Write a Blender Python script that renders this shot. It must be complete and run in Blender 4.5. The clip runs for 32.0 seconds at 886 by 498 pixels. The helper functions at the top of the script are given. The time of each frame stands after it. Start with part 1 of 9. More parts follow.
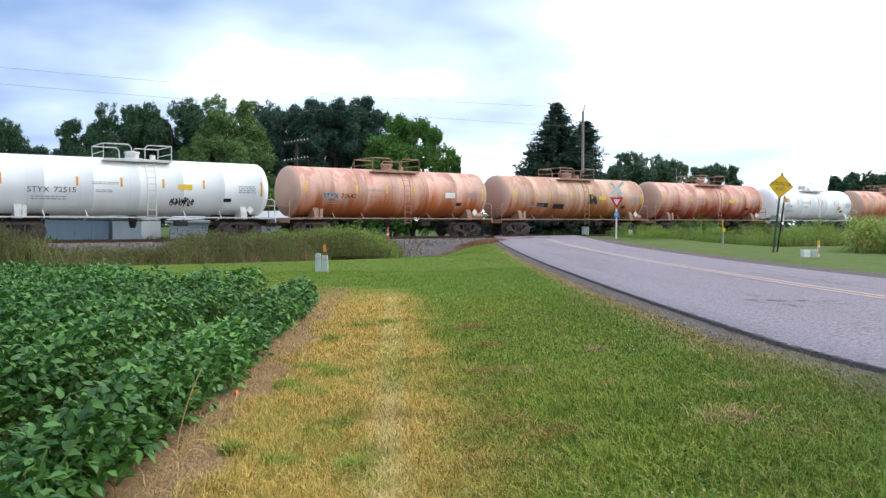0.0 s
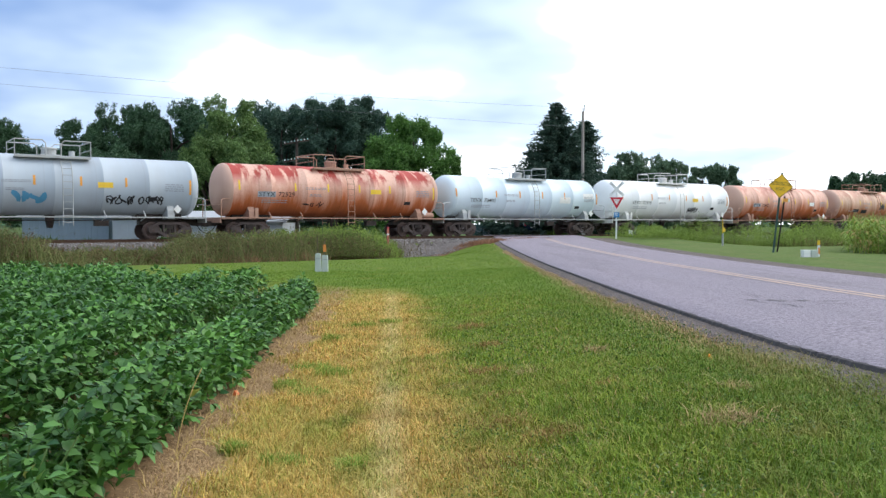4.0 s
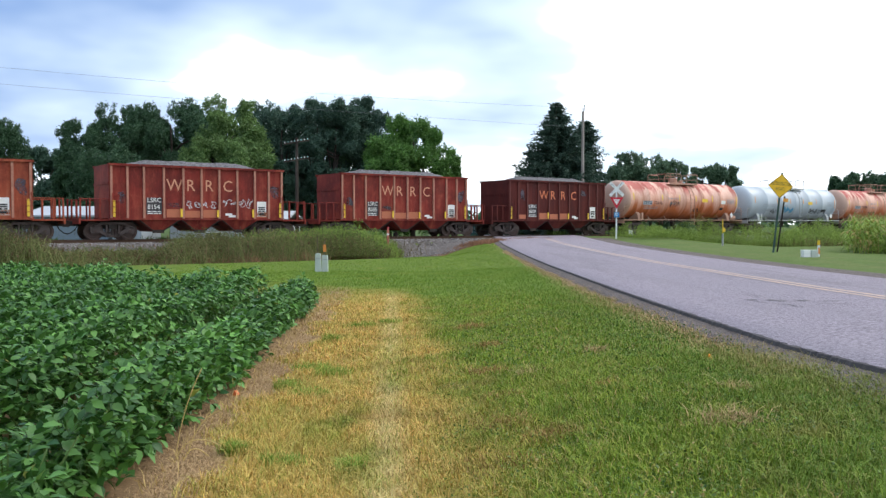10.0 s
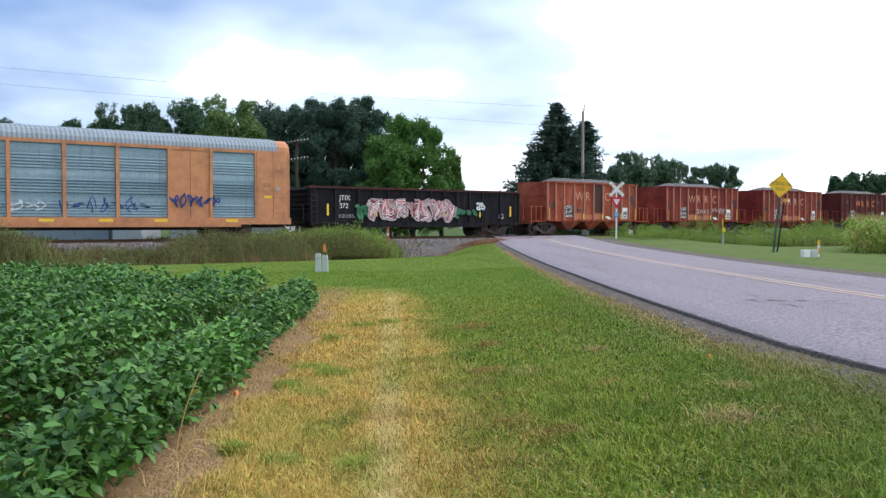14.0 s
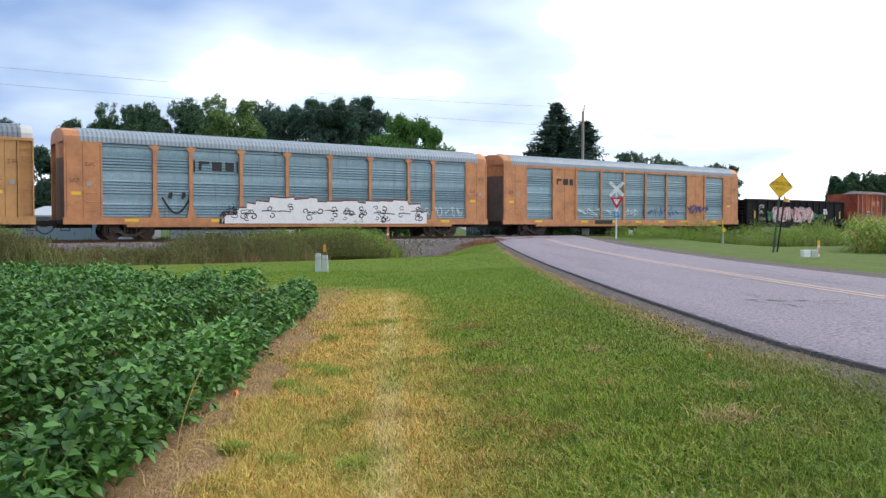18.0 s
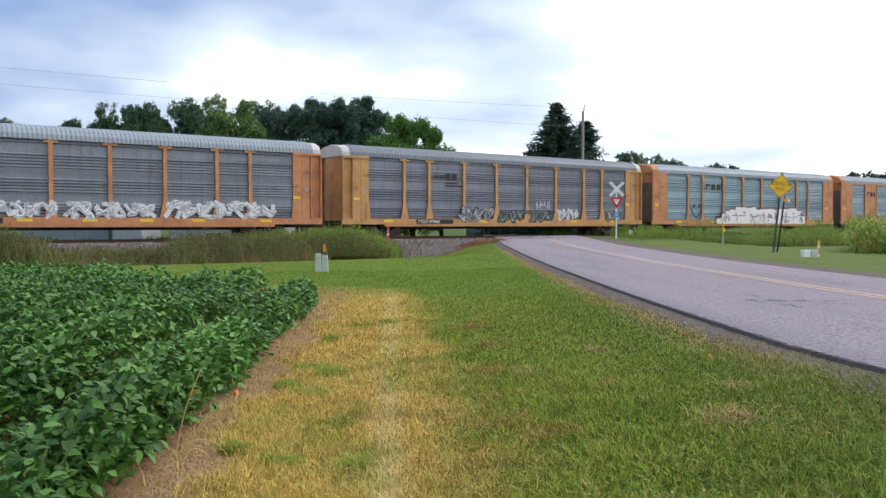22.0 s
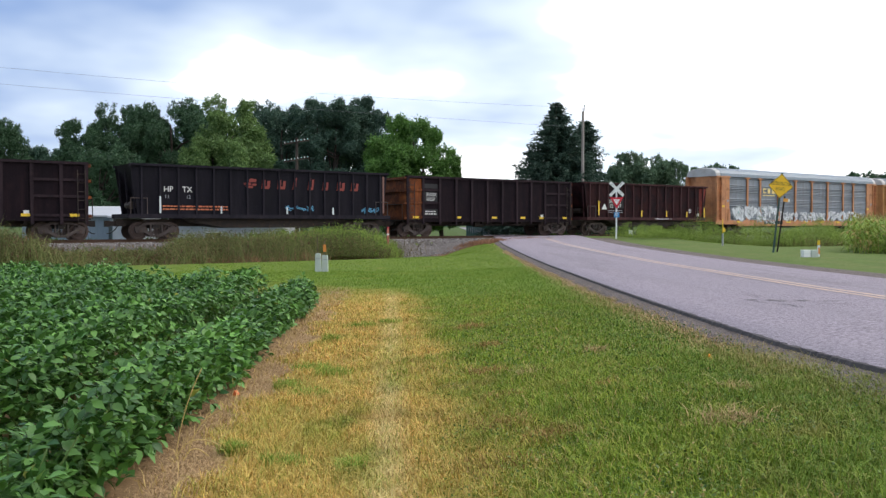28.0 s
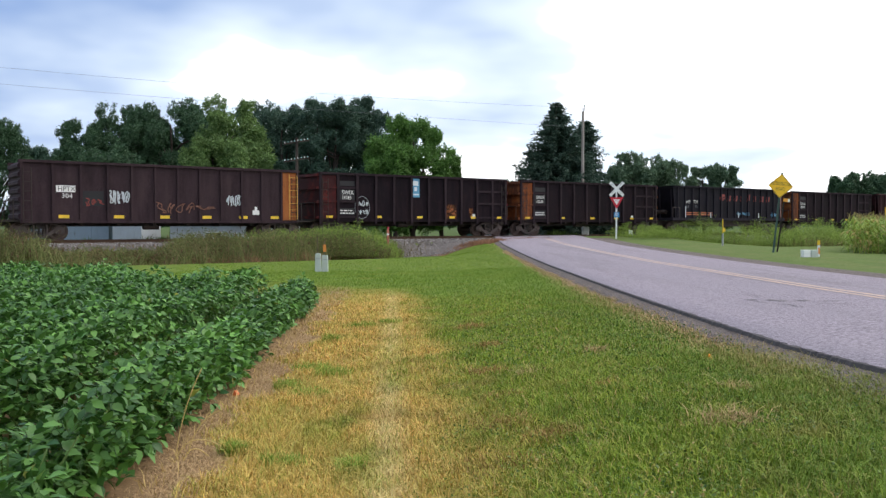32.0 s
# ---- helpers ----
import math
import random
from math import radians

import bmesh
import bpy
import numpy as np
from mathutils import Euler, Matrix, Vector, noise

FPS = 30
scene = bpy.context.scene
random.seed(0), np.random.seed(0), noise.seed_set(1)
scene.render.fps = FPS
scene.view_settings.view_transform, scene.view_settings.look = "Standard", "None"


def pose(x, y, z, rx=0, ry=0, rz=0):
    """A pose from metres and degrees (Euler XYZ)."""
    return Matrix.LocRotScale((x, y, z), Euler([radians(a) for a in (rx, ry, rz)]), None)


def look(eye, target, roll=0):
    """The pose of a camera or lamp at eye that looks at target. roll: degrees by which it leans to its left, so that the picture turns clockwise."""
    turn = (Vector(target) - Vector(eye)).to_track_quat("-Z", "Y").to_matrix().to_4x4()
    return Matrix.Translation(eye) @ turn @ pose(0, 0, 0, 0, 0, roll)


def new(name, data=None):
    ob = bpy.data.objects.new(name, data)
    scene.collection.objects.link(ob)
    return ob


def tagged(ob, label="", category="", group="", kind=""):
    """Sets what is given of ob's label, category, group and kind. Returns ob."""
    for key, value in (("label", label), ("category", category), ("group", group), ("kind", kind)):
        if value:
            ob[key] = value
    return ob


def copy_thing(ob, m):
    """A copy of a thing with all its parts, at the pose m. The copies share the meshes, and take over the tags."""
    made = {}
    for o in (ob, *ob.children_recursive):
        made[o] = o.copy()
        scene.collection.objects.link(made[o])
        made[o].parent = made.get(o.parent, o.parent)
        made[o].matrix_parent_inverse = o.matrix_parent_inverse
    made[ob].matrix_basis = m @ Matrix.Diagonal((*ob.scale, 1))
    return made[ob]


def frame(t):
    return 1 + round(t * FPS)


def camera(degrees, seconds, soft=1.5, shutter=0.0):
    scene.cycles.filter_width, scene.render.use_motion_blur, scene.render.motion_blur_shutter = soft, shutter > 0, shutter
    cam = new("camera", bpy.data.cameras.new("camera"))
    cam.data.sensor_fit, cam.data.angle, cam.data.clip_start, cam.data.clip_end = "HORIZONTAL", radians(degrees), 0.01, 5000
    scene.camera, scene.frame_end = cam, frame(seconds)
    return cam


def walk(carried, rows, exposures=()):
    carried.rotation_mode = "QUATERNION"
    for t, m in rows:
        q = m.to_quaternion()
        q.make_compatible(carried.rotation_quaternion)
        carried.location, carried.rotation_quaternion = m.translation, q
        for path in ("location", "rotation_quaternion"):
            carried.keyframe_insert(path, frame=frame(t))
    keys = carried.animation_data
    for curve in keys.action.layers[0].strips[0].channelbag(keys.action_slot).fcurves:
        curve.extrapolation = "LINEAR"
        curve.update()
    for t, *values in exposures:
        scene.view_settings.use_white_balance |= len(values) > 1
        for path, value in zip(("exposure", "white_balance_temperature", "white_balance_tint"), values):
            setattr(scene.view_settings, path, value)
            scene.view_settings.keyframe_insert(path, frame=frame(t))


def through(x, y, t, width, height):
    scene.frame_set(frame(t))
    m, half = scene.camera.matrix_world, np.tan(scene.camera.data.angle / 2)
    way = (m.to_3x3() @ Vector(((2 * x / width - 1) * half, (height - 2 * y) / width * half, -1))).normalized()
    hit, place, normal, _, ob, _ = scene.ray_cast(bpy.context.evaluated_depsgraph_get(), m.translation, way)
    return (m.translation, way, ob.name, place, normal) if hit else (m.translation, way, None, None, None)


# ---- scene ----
from functools import lru_cache

# ---- camera: stands still beside the road ----
EYE_Z = 1.45
cam = camera(55.83, 32.0, soft=1.4)
walk(cam, [(0.0, pose(0, 0, EYE_Z, 88.3)), (32.0, pose(0, 0, EYE_Z, 88.3))],
     [(0.0, -0.03, 6500, 10), (13.0, -0.05, 6500, 10), (17.2, -0.04, 6500, 10), (18.6, -0.14, 6750, 12), (25.0, -0.16, 6850, 13), (28.0, -0.11, 6850, 13), (32.0, -0.09, 6850, 13)])

# ---- sky, sun, exposure ----
SUN_EL, SUN_AZ = radians(42), radians(70)   # azimuth from +y towards +x
world = bpy.data.worlds.new("sky")
scene.world = world
world.use_nodes = True


def build_sky():
    nt = world.node_tree
    nt.nodes.clear()
    N, L = nt.nodes.new, nt.links.new
    out, bg = N("ShaderNodeOutputWorld"), N("ShaderNodeBackground")
    co = N("ShaderNodeTexCoord")
    sky = N("ShaderNodeTexSky")
    sky.sky_type, sky.sun_disc = "NISHITA", False
    sky.sun_elevation, sky.sun_rotation = SUN_EL, SUN_AZ
    sky.air_density, sky.dust_density = 1.0, 2.0
    skyk = N("ShaderNodeVectorMath")
    skyk.operation = "SCALE"
    skyk.inputs["Scale"].default_value = 0.10
    L(sky.outputs[0], skyk.inputs[0])
    # flattened cloud deck: direction divided by its height
    sep = N("ShaderNodeSeparateXYZ")
    L(co.outputs["Generated"], sep.inputs[0])
    up = N("ShaderNodeMath")
    up.operation = "ADD"
    up.inputs[1].default_value = 0.22
    L(sep.outputs[2], up.inputs[0])
    upm = N("ShaderNodeMath")
    upm.operation = "MAXIMUM"
    upm.inputs[1].default_value = 0.12
    L(up.outputs[0], upm.inputs[0])
    inv = N("ShaderNodeMath")
    inv.operation = "DIVIDE"
    inv.inputs[0].default_value = 1.0
    L(upm.outputs[0], inv.inputs[1])
    deck = N("ShaderNodeVectorMath")
    deck.operation = "SCALE"
    L(co.outputs["Generated"], deck.inputs[0])
    L(inv.outputs[0], deck.inputs["Scale"])
    mp = N("ShaderNodeMapping")
    mp.inputs["Location"].default_value = (3.1, 1.7, 0.4)
    mp.inputs["Scale"].default_value = (1.0, 1.0, 0.6)
    L(deck.outputs[0], mp.inputs[0])
    big = N("ShaderNodeTexNoise")
    big.inputs["Scale"].default_value, big.inputs["Detail"].default_value = 1.0, 4.0
    big.inputs["Roughness"].default_value = 0.52
    L(mp.outputs[0], big.inputs["Vector"])
    # two darker banks of cloud: directions and breadths
    def bank(way, near, full, k):
        d = N("ShaderNodeVectorMath")
        d.operation = "DOT_PRODUCT"
        d.inputs[1].default_value = Vector(way).normalized()
        L(co.outputs["Generated"], d.inputs[0])
        r = N("ShaderNodeMapRange")
        r.interpolation_type = "SMOOTHSTEP"
        for i, v in ((1, near), (2, full), (3, 0.0), (4, k)):
            r.inputs[i].default_value = v
        L(d.outputs["Value"], r.inputs[0])
        return r.outputs[0]
    tot = big.outputs[0]
    for w in (((-0.70, 1.0, 0.62), 0.845, 0.965, 0.35), ((0.0, 1.0, 0.215), 0.972, 0.9995, 0.20), ((-0.9, -0.6, 0.5), 0.3, 1.0, 0.25)):
        add = N("ShaderNodeMath")
        add.operation = "ADD"
        L(tot, add.inputs[0])
        L(bank(*w), add.inputs[1])
        tot = add.outputs[0]
    ramp = N("ShaderNodeValToRGB")
    e = ramp.color_ramp.elements
    e[0].position, e[0].color = 0.54, (1.92, 2.02, 2.16, 1)
    e[1].position, e[1].color = 0.90, (0.30, 0.50, 0.94, 1)
    m_ = ramp.color_ramp.elements.new(0.62)
    m_.color = (1.05, 1.26, 1.48, 1)
    L(tot, ramp.inputs[0])
    mix = N("ShaderNodeMix")
    mix.data_type = "RGBA"
    mix.inputs[0].default_value = 0.85
    L(skyk.outputs[0], mix.inputs[6])
    L(ramp.outputs[0], mix.inputs[7])
    L(mix.outputs[2], bg.inputs[0])
    bg.inputs[1].default_value = 1.0
    L(bg.outputs[0], out.inputs[0])


build_sky()
sun = new("sun", bpy.data.lights.new("sun", "SUN"))
sun.data.energy, sun.data.angle, sun.data.color = 1.6, radians(18), (1.0, 0.95, 0.88)
sun.matrix_world = look((math.sin(SUN_AZ) * math.cos(SUN_EL) * 50, math.cos(SUN_AZ) * math.cos(SUN_EL) * 50, math.sin(SUN_EL) * 50), (0, 0, 0))

# ---- plan: road, track, ground heights ----
TRACK_TURN = 35.75
DX, DY = math.cos(radians(TRACK_TURN)), math.sin(radians(TRACK_TURN))   # along the track
TX, TY = -77.56, 1.30                                                  # a point on its centre line
RAIL_Z = 0.63
ROAD_LEFT, ROAD_LEAN, ROAD_W = 2.80, 0.012, 6.4
PROFILE = ((-60, 0.3), (-10, 0.5), (5.4, 0.5), (7, 0.43), (10.4, 0.37), (14, 0.325), (25, 0.25), (34, 0.25), (46, 0.31), (54, 0.46), (59, 0.60),
           (62, 0.62), (65, 0.62), (72, 0.5), (90, 0.3), (400, 0.0))


def smooth(a, b, v):
    t = min(1.0, max(0.0, (v - a) / (b - a)))
    return t * t * (3 - 2 * t)


def road_z(y):
    for (y0, z0), (y1, z1) in zip(PROFILE, PROFILE[1:]):
        if y <= y1:
            t = max(0.0, (y - y0) / (y1 - y0))
            return z0 + (z1 - z0) * t
    return PROFILE[-1][1]


def road_zs(y):
    return (road_z(y - 2) + 2 * road_z(y) + road_z(y + 2)) / 4 if y > 9 else road_z(y)


def road_x(y):
    return ROAD_LEFT + ROAD_LEAN * y


def crop_edge(y):
    """Where the crop meets the bare soil."""
    return -1.67 - 0.052 * (y - 4.4)


def on_track(u, lat=0.0, z=0.0):
    """A place u metres along the track, lat metres to its far side."""
    return Vector((TX + DX * u - DY * lat, TY + DY * u + DX * lat, z))


def track_uv(x, y):
    return (x - TX) * DX + (y - TY) * DY, -(x - TX) * DY + (y - TY) * DX


def ground_z(x, y):
    z = 0.04 * noise.noise(Vector((x * 0.13, y * 0.13, 0.3))) if abs(x) < 80 and abs(y) < 160 else 0.0
    z = max(z, -0.02) if y < 22 and x < -1.4 else z
    u, lat = track_uv(x, y)
    e = max(road_x(y) - x, x - road_x(y) - ROAD_W)      # metres outside the road's edge
    # ditch along the track, then the bank under the ballast
    k = smooth(-17, -6, lat) * (1 - smooth(6, 14, lat)) if abs(x) < 400 else 0.0
    z -= 0.55 * k
    bank = 1 - smooth(2.7, 4.9, abs(lat))
    z += (0.36 - z) * bank
    r = road_zs(y) - 0.06
    if e < 0:
        k = 1.0
        r -= 0.06
    else:
        if x > road_x(y) and y < 70:
            k = 1 - smooth(5.0, 13.0, e)
            r -= 0.02 * min(1, e / 0.6)
        else:
            k = 1 - smooth(0.7, 3.5 + min(2.0, max(0, y - 46) * 0.25), e)
            r -= 0.09 * min(1, e / 0.6)
    return z + (r - z) * k

# ---- small mesh tools ----
def part(name, bm, material, parent=None, label="", smooth_faces=False):
    """One mesh object out of a bmesh, under a thing or a part."""
    me = bpy.data.meshes.new(name)
    bm.to_mesh(me)
    bm.free()
    if smooth_faces:
        me.polygons.foreach_set("use_smooth", [True] * len(me.polygons))
    for m in material if isinstance(material, (list, tuple)) else (material,):
        me.materials.append(m)
    ob = new(name, me)
    ob.parent = parent
    if label:
        tagged(ob, label)
    return ob


def share(name, ob, m, parent=None):
    """Another object on the same mesh."""
    o = new(name, ob.data)
    o.matrix_basis = m
    o.parent = parent
    return o


def box(bm, x0, x1, y0, y1, z0, z1, mi=0):
    v = [bm.verts.new((x, y, z)) for z in (z0, z1) for y in (y0, y1) for x in (x0, x1)]
    for q in ((0, 2, 3, 1), (4, 5, 7, 6), (0, 1, 5, 4), (2, 6, 7, 3), (0, 4, 6, 2), (1, 3, 7, 5)):
        bm.faces.new([v[i] for i in q]).material_index = mi
    return v


def bevelled(x0, x1, y0, y1, z0, z1, w=0.02):
    bm = bmesh.new()
    box(bm, x0, x1, y0, y1, z0, z1)
    bmesh.ops.bevel(bm, geom=bm.edges[:], offset=w, segments=1, affect="EDGES")
    return bm


def prism(bm, pts, a, b, axis=1, mi=0):
    """A polygon in the plane across an axis (0 x, 1 y, 2 z), drawn out from a to b."""
    def at(p, q):
        c = [p[0], p[1]]
        c.insert(axis, q)
        return bm.verts.new(c)
    lo, hi = [at(p, a) for p in pts], [at(p, b) for p in pts]
    n = len(pts)
    f = [bm.faces.new(lo), bm.faces.new(hi[::-1])]
    for i in range(n):
        f.append(bm.faces.new((lo[i], hi[i], hi[(i + 1) % n], lo[(i + 1) % n])))
    for q in f:
        q.material_index = mi
    bmesh.ops.recalc_face_normals(bm, faces=f)


def rod(bm, p, q, r=0.02, n=6, r2=None, caps=True):
    """A round bar from p to q."""
    p, q = Vector(p), Vector(q)
    w = (q - p).normalized()
    a = w.orthogonal().normalized()
    b = w.cross(a)
    r2 = r if r2 is None else r2
    lo = [bm.verts.new(p + (a * math.cos(6.28319 * i / n) + b * math.sin(6.28319 * i / n)) * r) for i in range(n)]
    hi = [bm.verts.new(q + (a * math.cos(6.28319 * i / n) + b * math.sin(6.28319 * i / n)) * r2) for i in range(n)]
    for i in range(n):
        bm.faces.new((lo[i], lo[(i + 1) % n], hi[(i + 1) % n], hi[i]))
    if caps:
        bm.faces.new(lo[::-1])
        bm.faces.new(hi)


def bent(bm, pts, r=0.02, n=6):
    """A round bar bent through points, as one piece."""
    pts = [Vector(p) for p in pts]
    ref = None
    rings = []
    for i, p in enumerate(pts):
        d = (pts[min(i + 1, len(pts) - 1)] - pts[max(i - 1, 0)]).normalized()
        if i == 0 or i == len(pts) - 1:
            k = 1.0
        else:
            k = 1 / max(0.5, (pts[i + 1] - p).normalized().dot(d))
        ref = d.orthogonal().normalized() if ref is None else (ref - d * ref.dot(d)).normalized()
        q = d.cross(ref)
        rings.append([bm.verts.new(p + (ref * math.cos(6.28319 * j / n) + q * math.sin(6.28319 * j / n)) * r * min(k, 1.4)) for j in range(n)])
    for A, B in zip(rings, rings[1:]):
        for j in range(n):
            bm.faces.new((A[j], A[(j + 1) % n], B[(j + 1) % n], B[j]))
    bm.faces.new(rings[0][::-1])
    bm.faces.new(rings[-1])


def lathe(bm, prof, n=32, axis="x", a0=0.0, a1=math.tau):
    """Turns a profile of (along, radius) about an axis; radius 0 closes it."""
    rings = []
    full = a1 - a0 > 6.28
    for s, r in prof:
        if r < 1e-6:
            p = (s, 0, 0) if axis == "x" else (0, s, 0) if axis == "y" else (0, 0, s)
            rings.append([bm.verts.new(p)])
            continue
        ring = []
        for i in range(n if full else n + 1):
            t = a0 + (a1 - a0) * i / n
            c, d = r * math.cos(t), r * math.sin(t)
            ring.append(bm.verts.new((s, c, d) if axis == "x" else (c, s, d) if axis == "y" else (c, d, s)))
        rings.append(ring)
    fs = []
    for A, B in zip(rings, rings[1:]):
        m = max(len(A), len(B))
        for i in range(m if full else m - 1):
            j = (i + 1) % m
            q = [A[i % len(A)], A[j % len(A)], B[j % len(B)], B[i % len(B)]]
            q = [v for k, v in enumerate(q) if v not in q[:k]]
            if len(q) > 2:
                fs.append(bm.faces.new(q))
    bmesh.ops.recalc_face_normals(bm, faces=fs)
    return fs


def raw_mesh(name, co, faces_n, idx, material, smooth_faces=False):
    """A large mesh straight from arrays: co (n, 3), corners a face, and the corner indices."""
    me = bpy.data.meshes.new(name)
    nf = len(idx) // faces_n
    me.vertices.add(len(co))
    me.vertices.foreach_set("co", np.asarray(co, np.float32).ravel())
    me.loops.add(len(idx))
    me.loops.foreach_set("vertex_index", np.asarray(idx, np.int32))
    me.polygons.add(nf)
    me.polygons.foreach_set("loop_start", np.arange(nf, dtype=np.int32) * faces_n)
    me.update(calc_edges=True)
    if smooth_faces:
        me.polygons.foreach_set("use_smooth", np.ones(nf, bool))
    me.materials.append(material)
    return new(name, me)


# ---- materials ----
class Mat:
    """A node material built step by step."""

    def __init__(self, name, rough=0.7, metal=0.0, spec=0.5):
        self.m = bpy.data.materials.new(name)
        self.m.use_nodes = True
        self.nt = self.m.node_tree
        self.b = self.nt.nodes["Principled BSDF"]
        self.b.inputs["Roughness"].default_value = rough
        self.b.inputs["Metallic"].default_value = metal
        self.b.inputs["Specular IOR Level"].default_value = spec
        self.co = self.nt.nodes.new("ShaderNodeTexCoord").outputs["Object"]

    def node(self, kind, **kw):
        n = self.nt.nodes.new(kind)
        for k, v in kw.items():
            if k == "op":
                n.operation = v
        return n

    def link(self, a, b):
        self.nt.links.new(a, b)

    def moved(self, scale=(1, 1, 1), loc=(0, 0, 0), src=None):
        n = self.node("ShaderNodeMapping")
        n.inputs["Scale"].default_value, n.inputs["Location"].default_value = scale, loc
        self.link(src or self.co, n.inputs[0])
        return n.outputs[0]

    def noise(self, scale, detail=3.0, rough=0.55, vec=None, dist=0.0):
        n = self.node("ShaderNodeTexNoise")
        n.inputs["Scale"].default_value, n.inputs["Detail"].default_value = scale, detail
        n.inputs["Roughness"].default_value, n.inputs["Distortion"].default_value = rough, dist
        self.link(vec or self.co, n.inputs["Vector"])
        return n.outputs["Fac"]

    def voronoi(self, scale, vec=None, feature="F1", out="Distance"):
        n = self.node("ShaderNodeTexVoronoi")
        n.feature = feature
        n.inputs["Scale"].default_value = scale
        self.link(vec or self.co, n.inputs["Vector"])
        return n.outputs[out]

    def ramp(self, fac, *stops):
        n = self.node("ShaderNodeValToRGB")
        e = n.color_ramp.elements
        while len(e) < len(stops):
            e.new(0.5)
        for k, (p, c) in zip(e, stops):
            k.position = p
            k.color = (*c, 1) if isinstance(c, tuple) else (c, c, c, 1)
        self.link(fac, n.inputs[0])
        return n.outputs[0]

    def mix(self, fac, a, b, blend="MIX"):
        n = self.node("ShaderNodeMix")
        n.data_type, n.blend_type = "RGBA", blend
        for s, v in ((n.inputs[0], fac), (n.inputs[6], a), (n.inputs[7], b)):
            if isinstance(v, (int, float)):
                s.default_value = v
            elif isinstance(v, tuple):
                s.default_value = (*v, 1)
            else:
                self.link(v, s)
        return n.outputs[2]

    def math(self, op, a, b=0.0):
        n = self.node("ShaderNodeMath", op=op)
        for s, v in ((n.inputs[0], a), (n.inputs[1], b)):
            if isinstance(v, (int, float)):
                s.default_value = v
            else:
                self.link(v, s)
        return n.outputs[0]

    def axis(self, i, src=None):
        n = self.node("ShaderNodeSeparateXYZ")
        self.link(src or self.co, n.inputs[0])
        return n.outputs[i]

    def island(self):
        return self.node("ShaderNodeNewGeometry").outputs["Random Per Island"]

    def each(self):
        return self.node("ShaderNodeObjectInfo").outputs["Random"]

    def color(self, c):
        if isinstance(c, tuple):
            self.b.inputs["Base Color"].default_value = (*c, 1)
        else:
            self.link(c, self.b.inputs["Base Color"])
        return self

    def roughness(self, v):
        self.link(v, self.b.inputs["Roughness"])
        return self

    def bump(self, h, strength=0.3, dist=0.02):
        n = self.node("ShaderNodeBump")
        n.inputs["Strength"].default_value, n.inputs["Distance"].default_value = strength, dist
        self.link(h, n.inputs["Height"])
        self.link(n.outputs[0], self.b.inputs["Normal"])
        return self


@lru_cache(None)
def paint(name, c, rough=0.55, metal=0.0, dirt=(0.10, 0.08, 0.06), amount=0.35, scale=3.0, spec=0.4):
    """Weathered paint: colour, blotches and fine grime."""
    m = Mat(name, rough, metal, spec)
    a = m.ramp(m.noise(scale, 5, 0.6), (0.42, 0.0), (0.72, 1.0))
    fine = m.noise(scale * 14, 3)
    col = m.mix(m.math("MULTIPLY", a, amount), c, dirt)
    col = m.mix(0.25, col, m.ramp(fine, (0.3, tuple(x * 0.72 for x in c)), (0.7, tuple(min(1, x * 1.15) for x in c))))
    m.color(col).bump(fine, 0.15, 0.004)
    return m.m


def plain(name, c, rough=0.6, metal=0.0):
    return paint(name, c, rough, metal, tuple(x * 0.5 for x in c), 0.3, 5.0)

# ---- the train: materials ----
def tank_rust(name, pale, deep, red, patch=0.5, shift=0.0):
    """Tank paint, paler towards the top and rustier below, with bare red patches along the top."""
    m = Mat(name, 0.62, 0, 0.35)
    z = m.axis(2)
    co = m.moved((1, 1, 1), (shift, 0, shift * 0.3))
    run = m.noise(1.0, 5, 0.6, m.moved((1.6, 0.25, 0.22), (shift, 0, 0)))
    blot = m.noise(0.9, 5, 0.62, m.moved((1, 0.5, 0.35), (shift, 0, shift * 0.3)), 0.3)
    fine = m.noise(9, 4, 0.65, co)
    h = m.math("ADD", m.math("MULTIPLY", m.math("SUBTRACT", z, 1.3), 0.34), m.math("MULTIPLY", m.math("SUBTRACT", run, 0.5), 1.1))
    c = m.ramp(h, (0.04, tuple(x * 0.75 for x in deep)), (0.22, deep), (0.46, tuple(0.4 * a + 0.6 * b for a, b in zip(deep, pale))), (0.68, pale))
    hi = m.ramp(m.math("MULTIPLY", z, 0.2), (0.60, 0.0), (0.74, 1.0))
    r = m.math("MULTIPLY", m.ramp(blot, (0.46, 0.0), (0.52, 1.0)), hi)
    c = m.mix(m.math("MULTIPLY", r, patch), c, red)
    c = m.mix(m.math("MULTIPLY", m.ramp(fine, (0.5, 0.0), (0.75, 1.0)), 0.28), c, tuple(x * 0.55 for x in deep))
    seam = m.ramp(m.math("FRACT", m.math("MULTIPLY", m.math("ADD", m.axis(0), 20.0), 0.41)), (0.0, 1.0), (0.025, 0.0), (0.975, 0.0), (1.0, 1.0))
    c = m.mix(m.math("MULTIPLY", seam, 0.35), c, tuple(x * 0.6 for x in deep))
    m.color(c).bump(m.math("ADD", fine, seam), 0.25, 0.006)
    return m.m


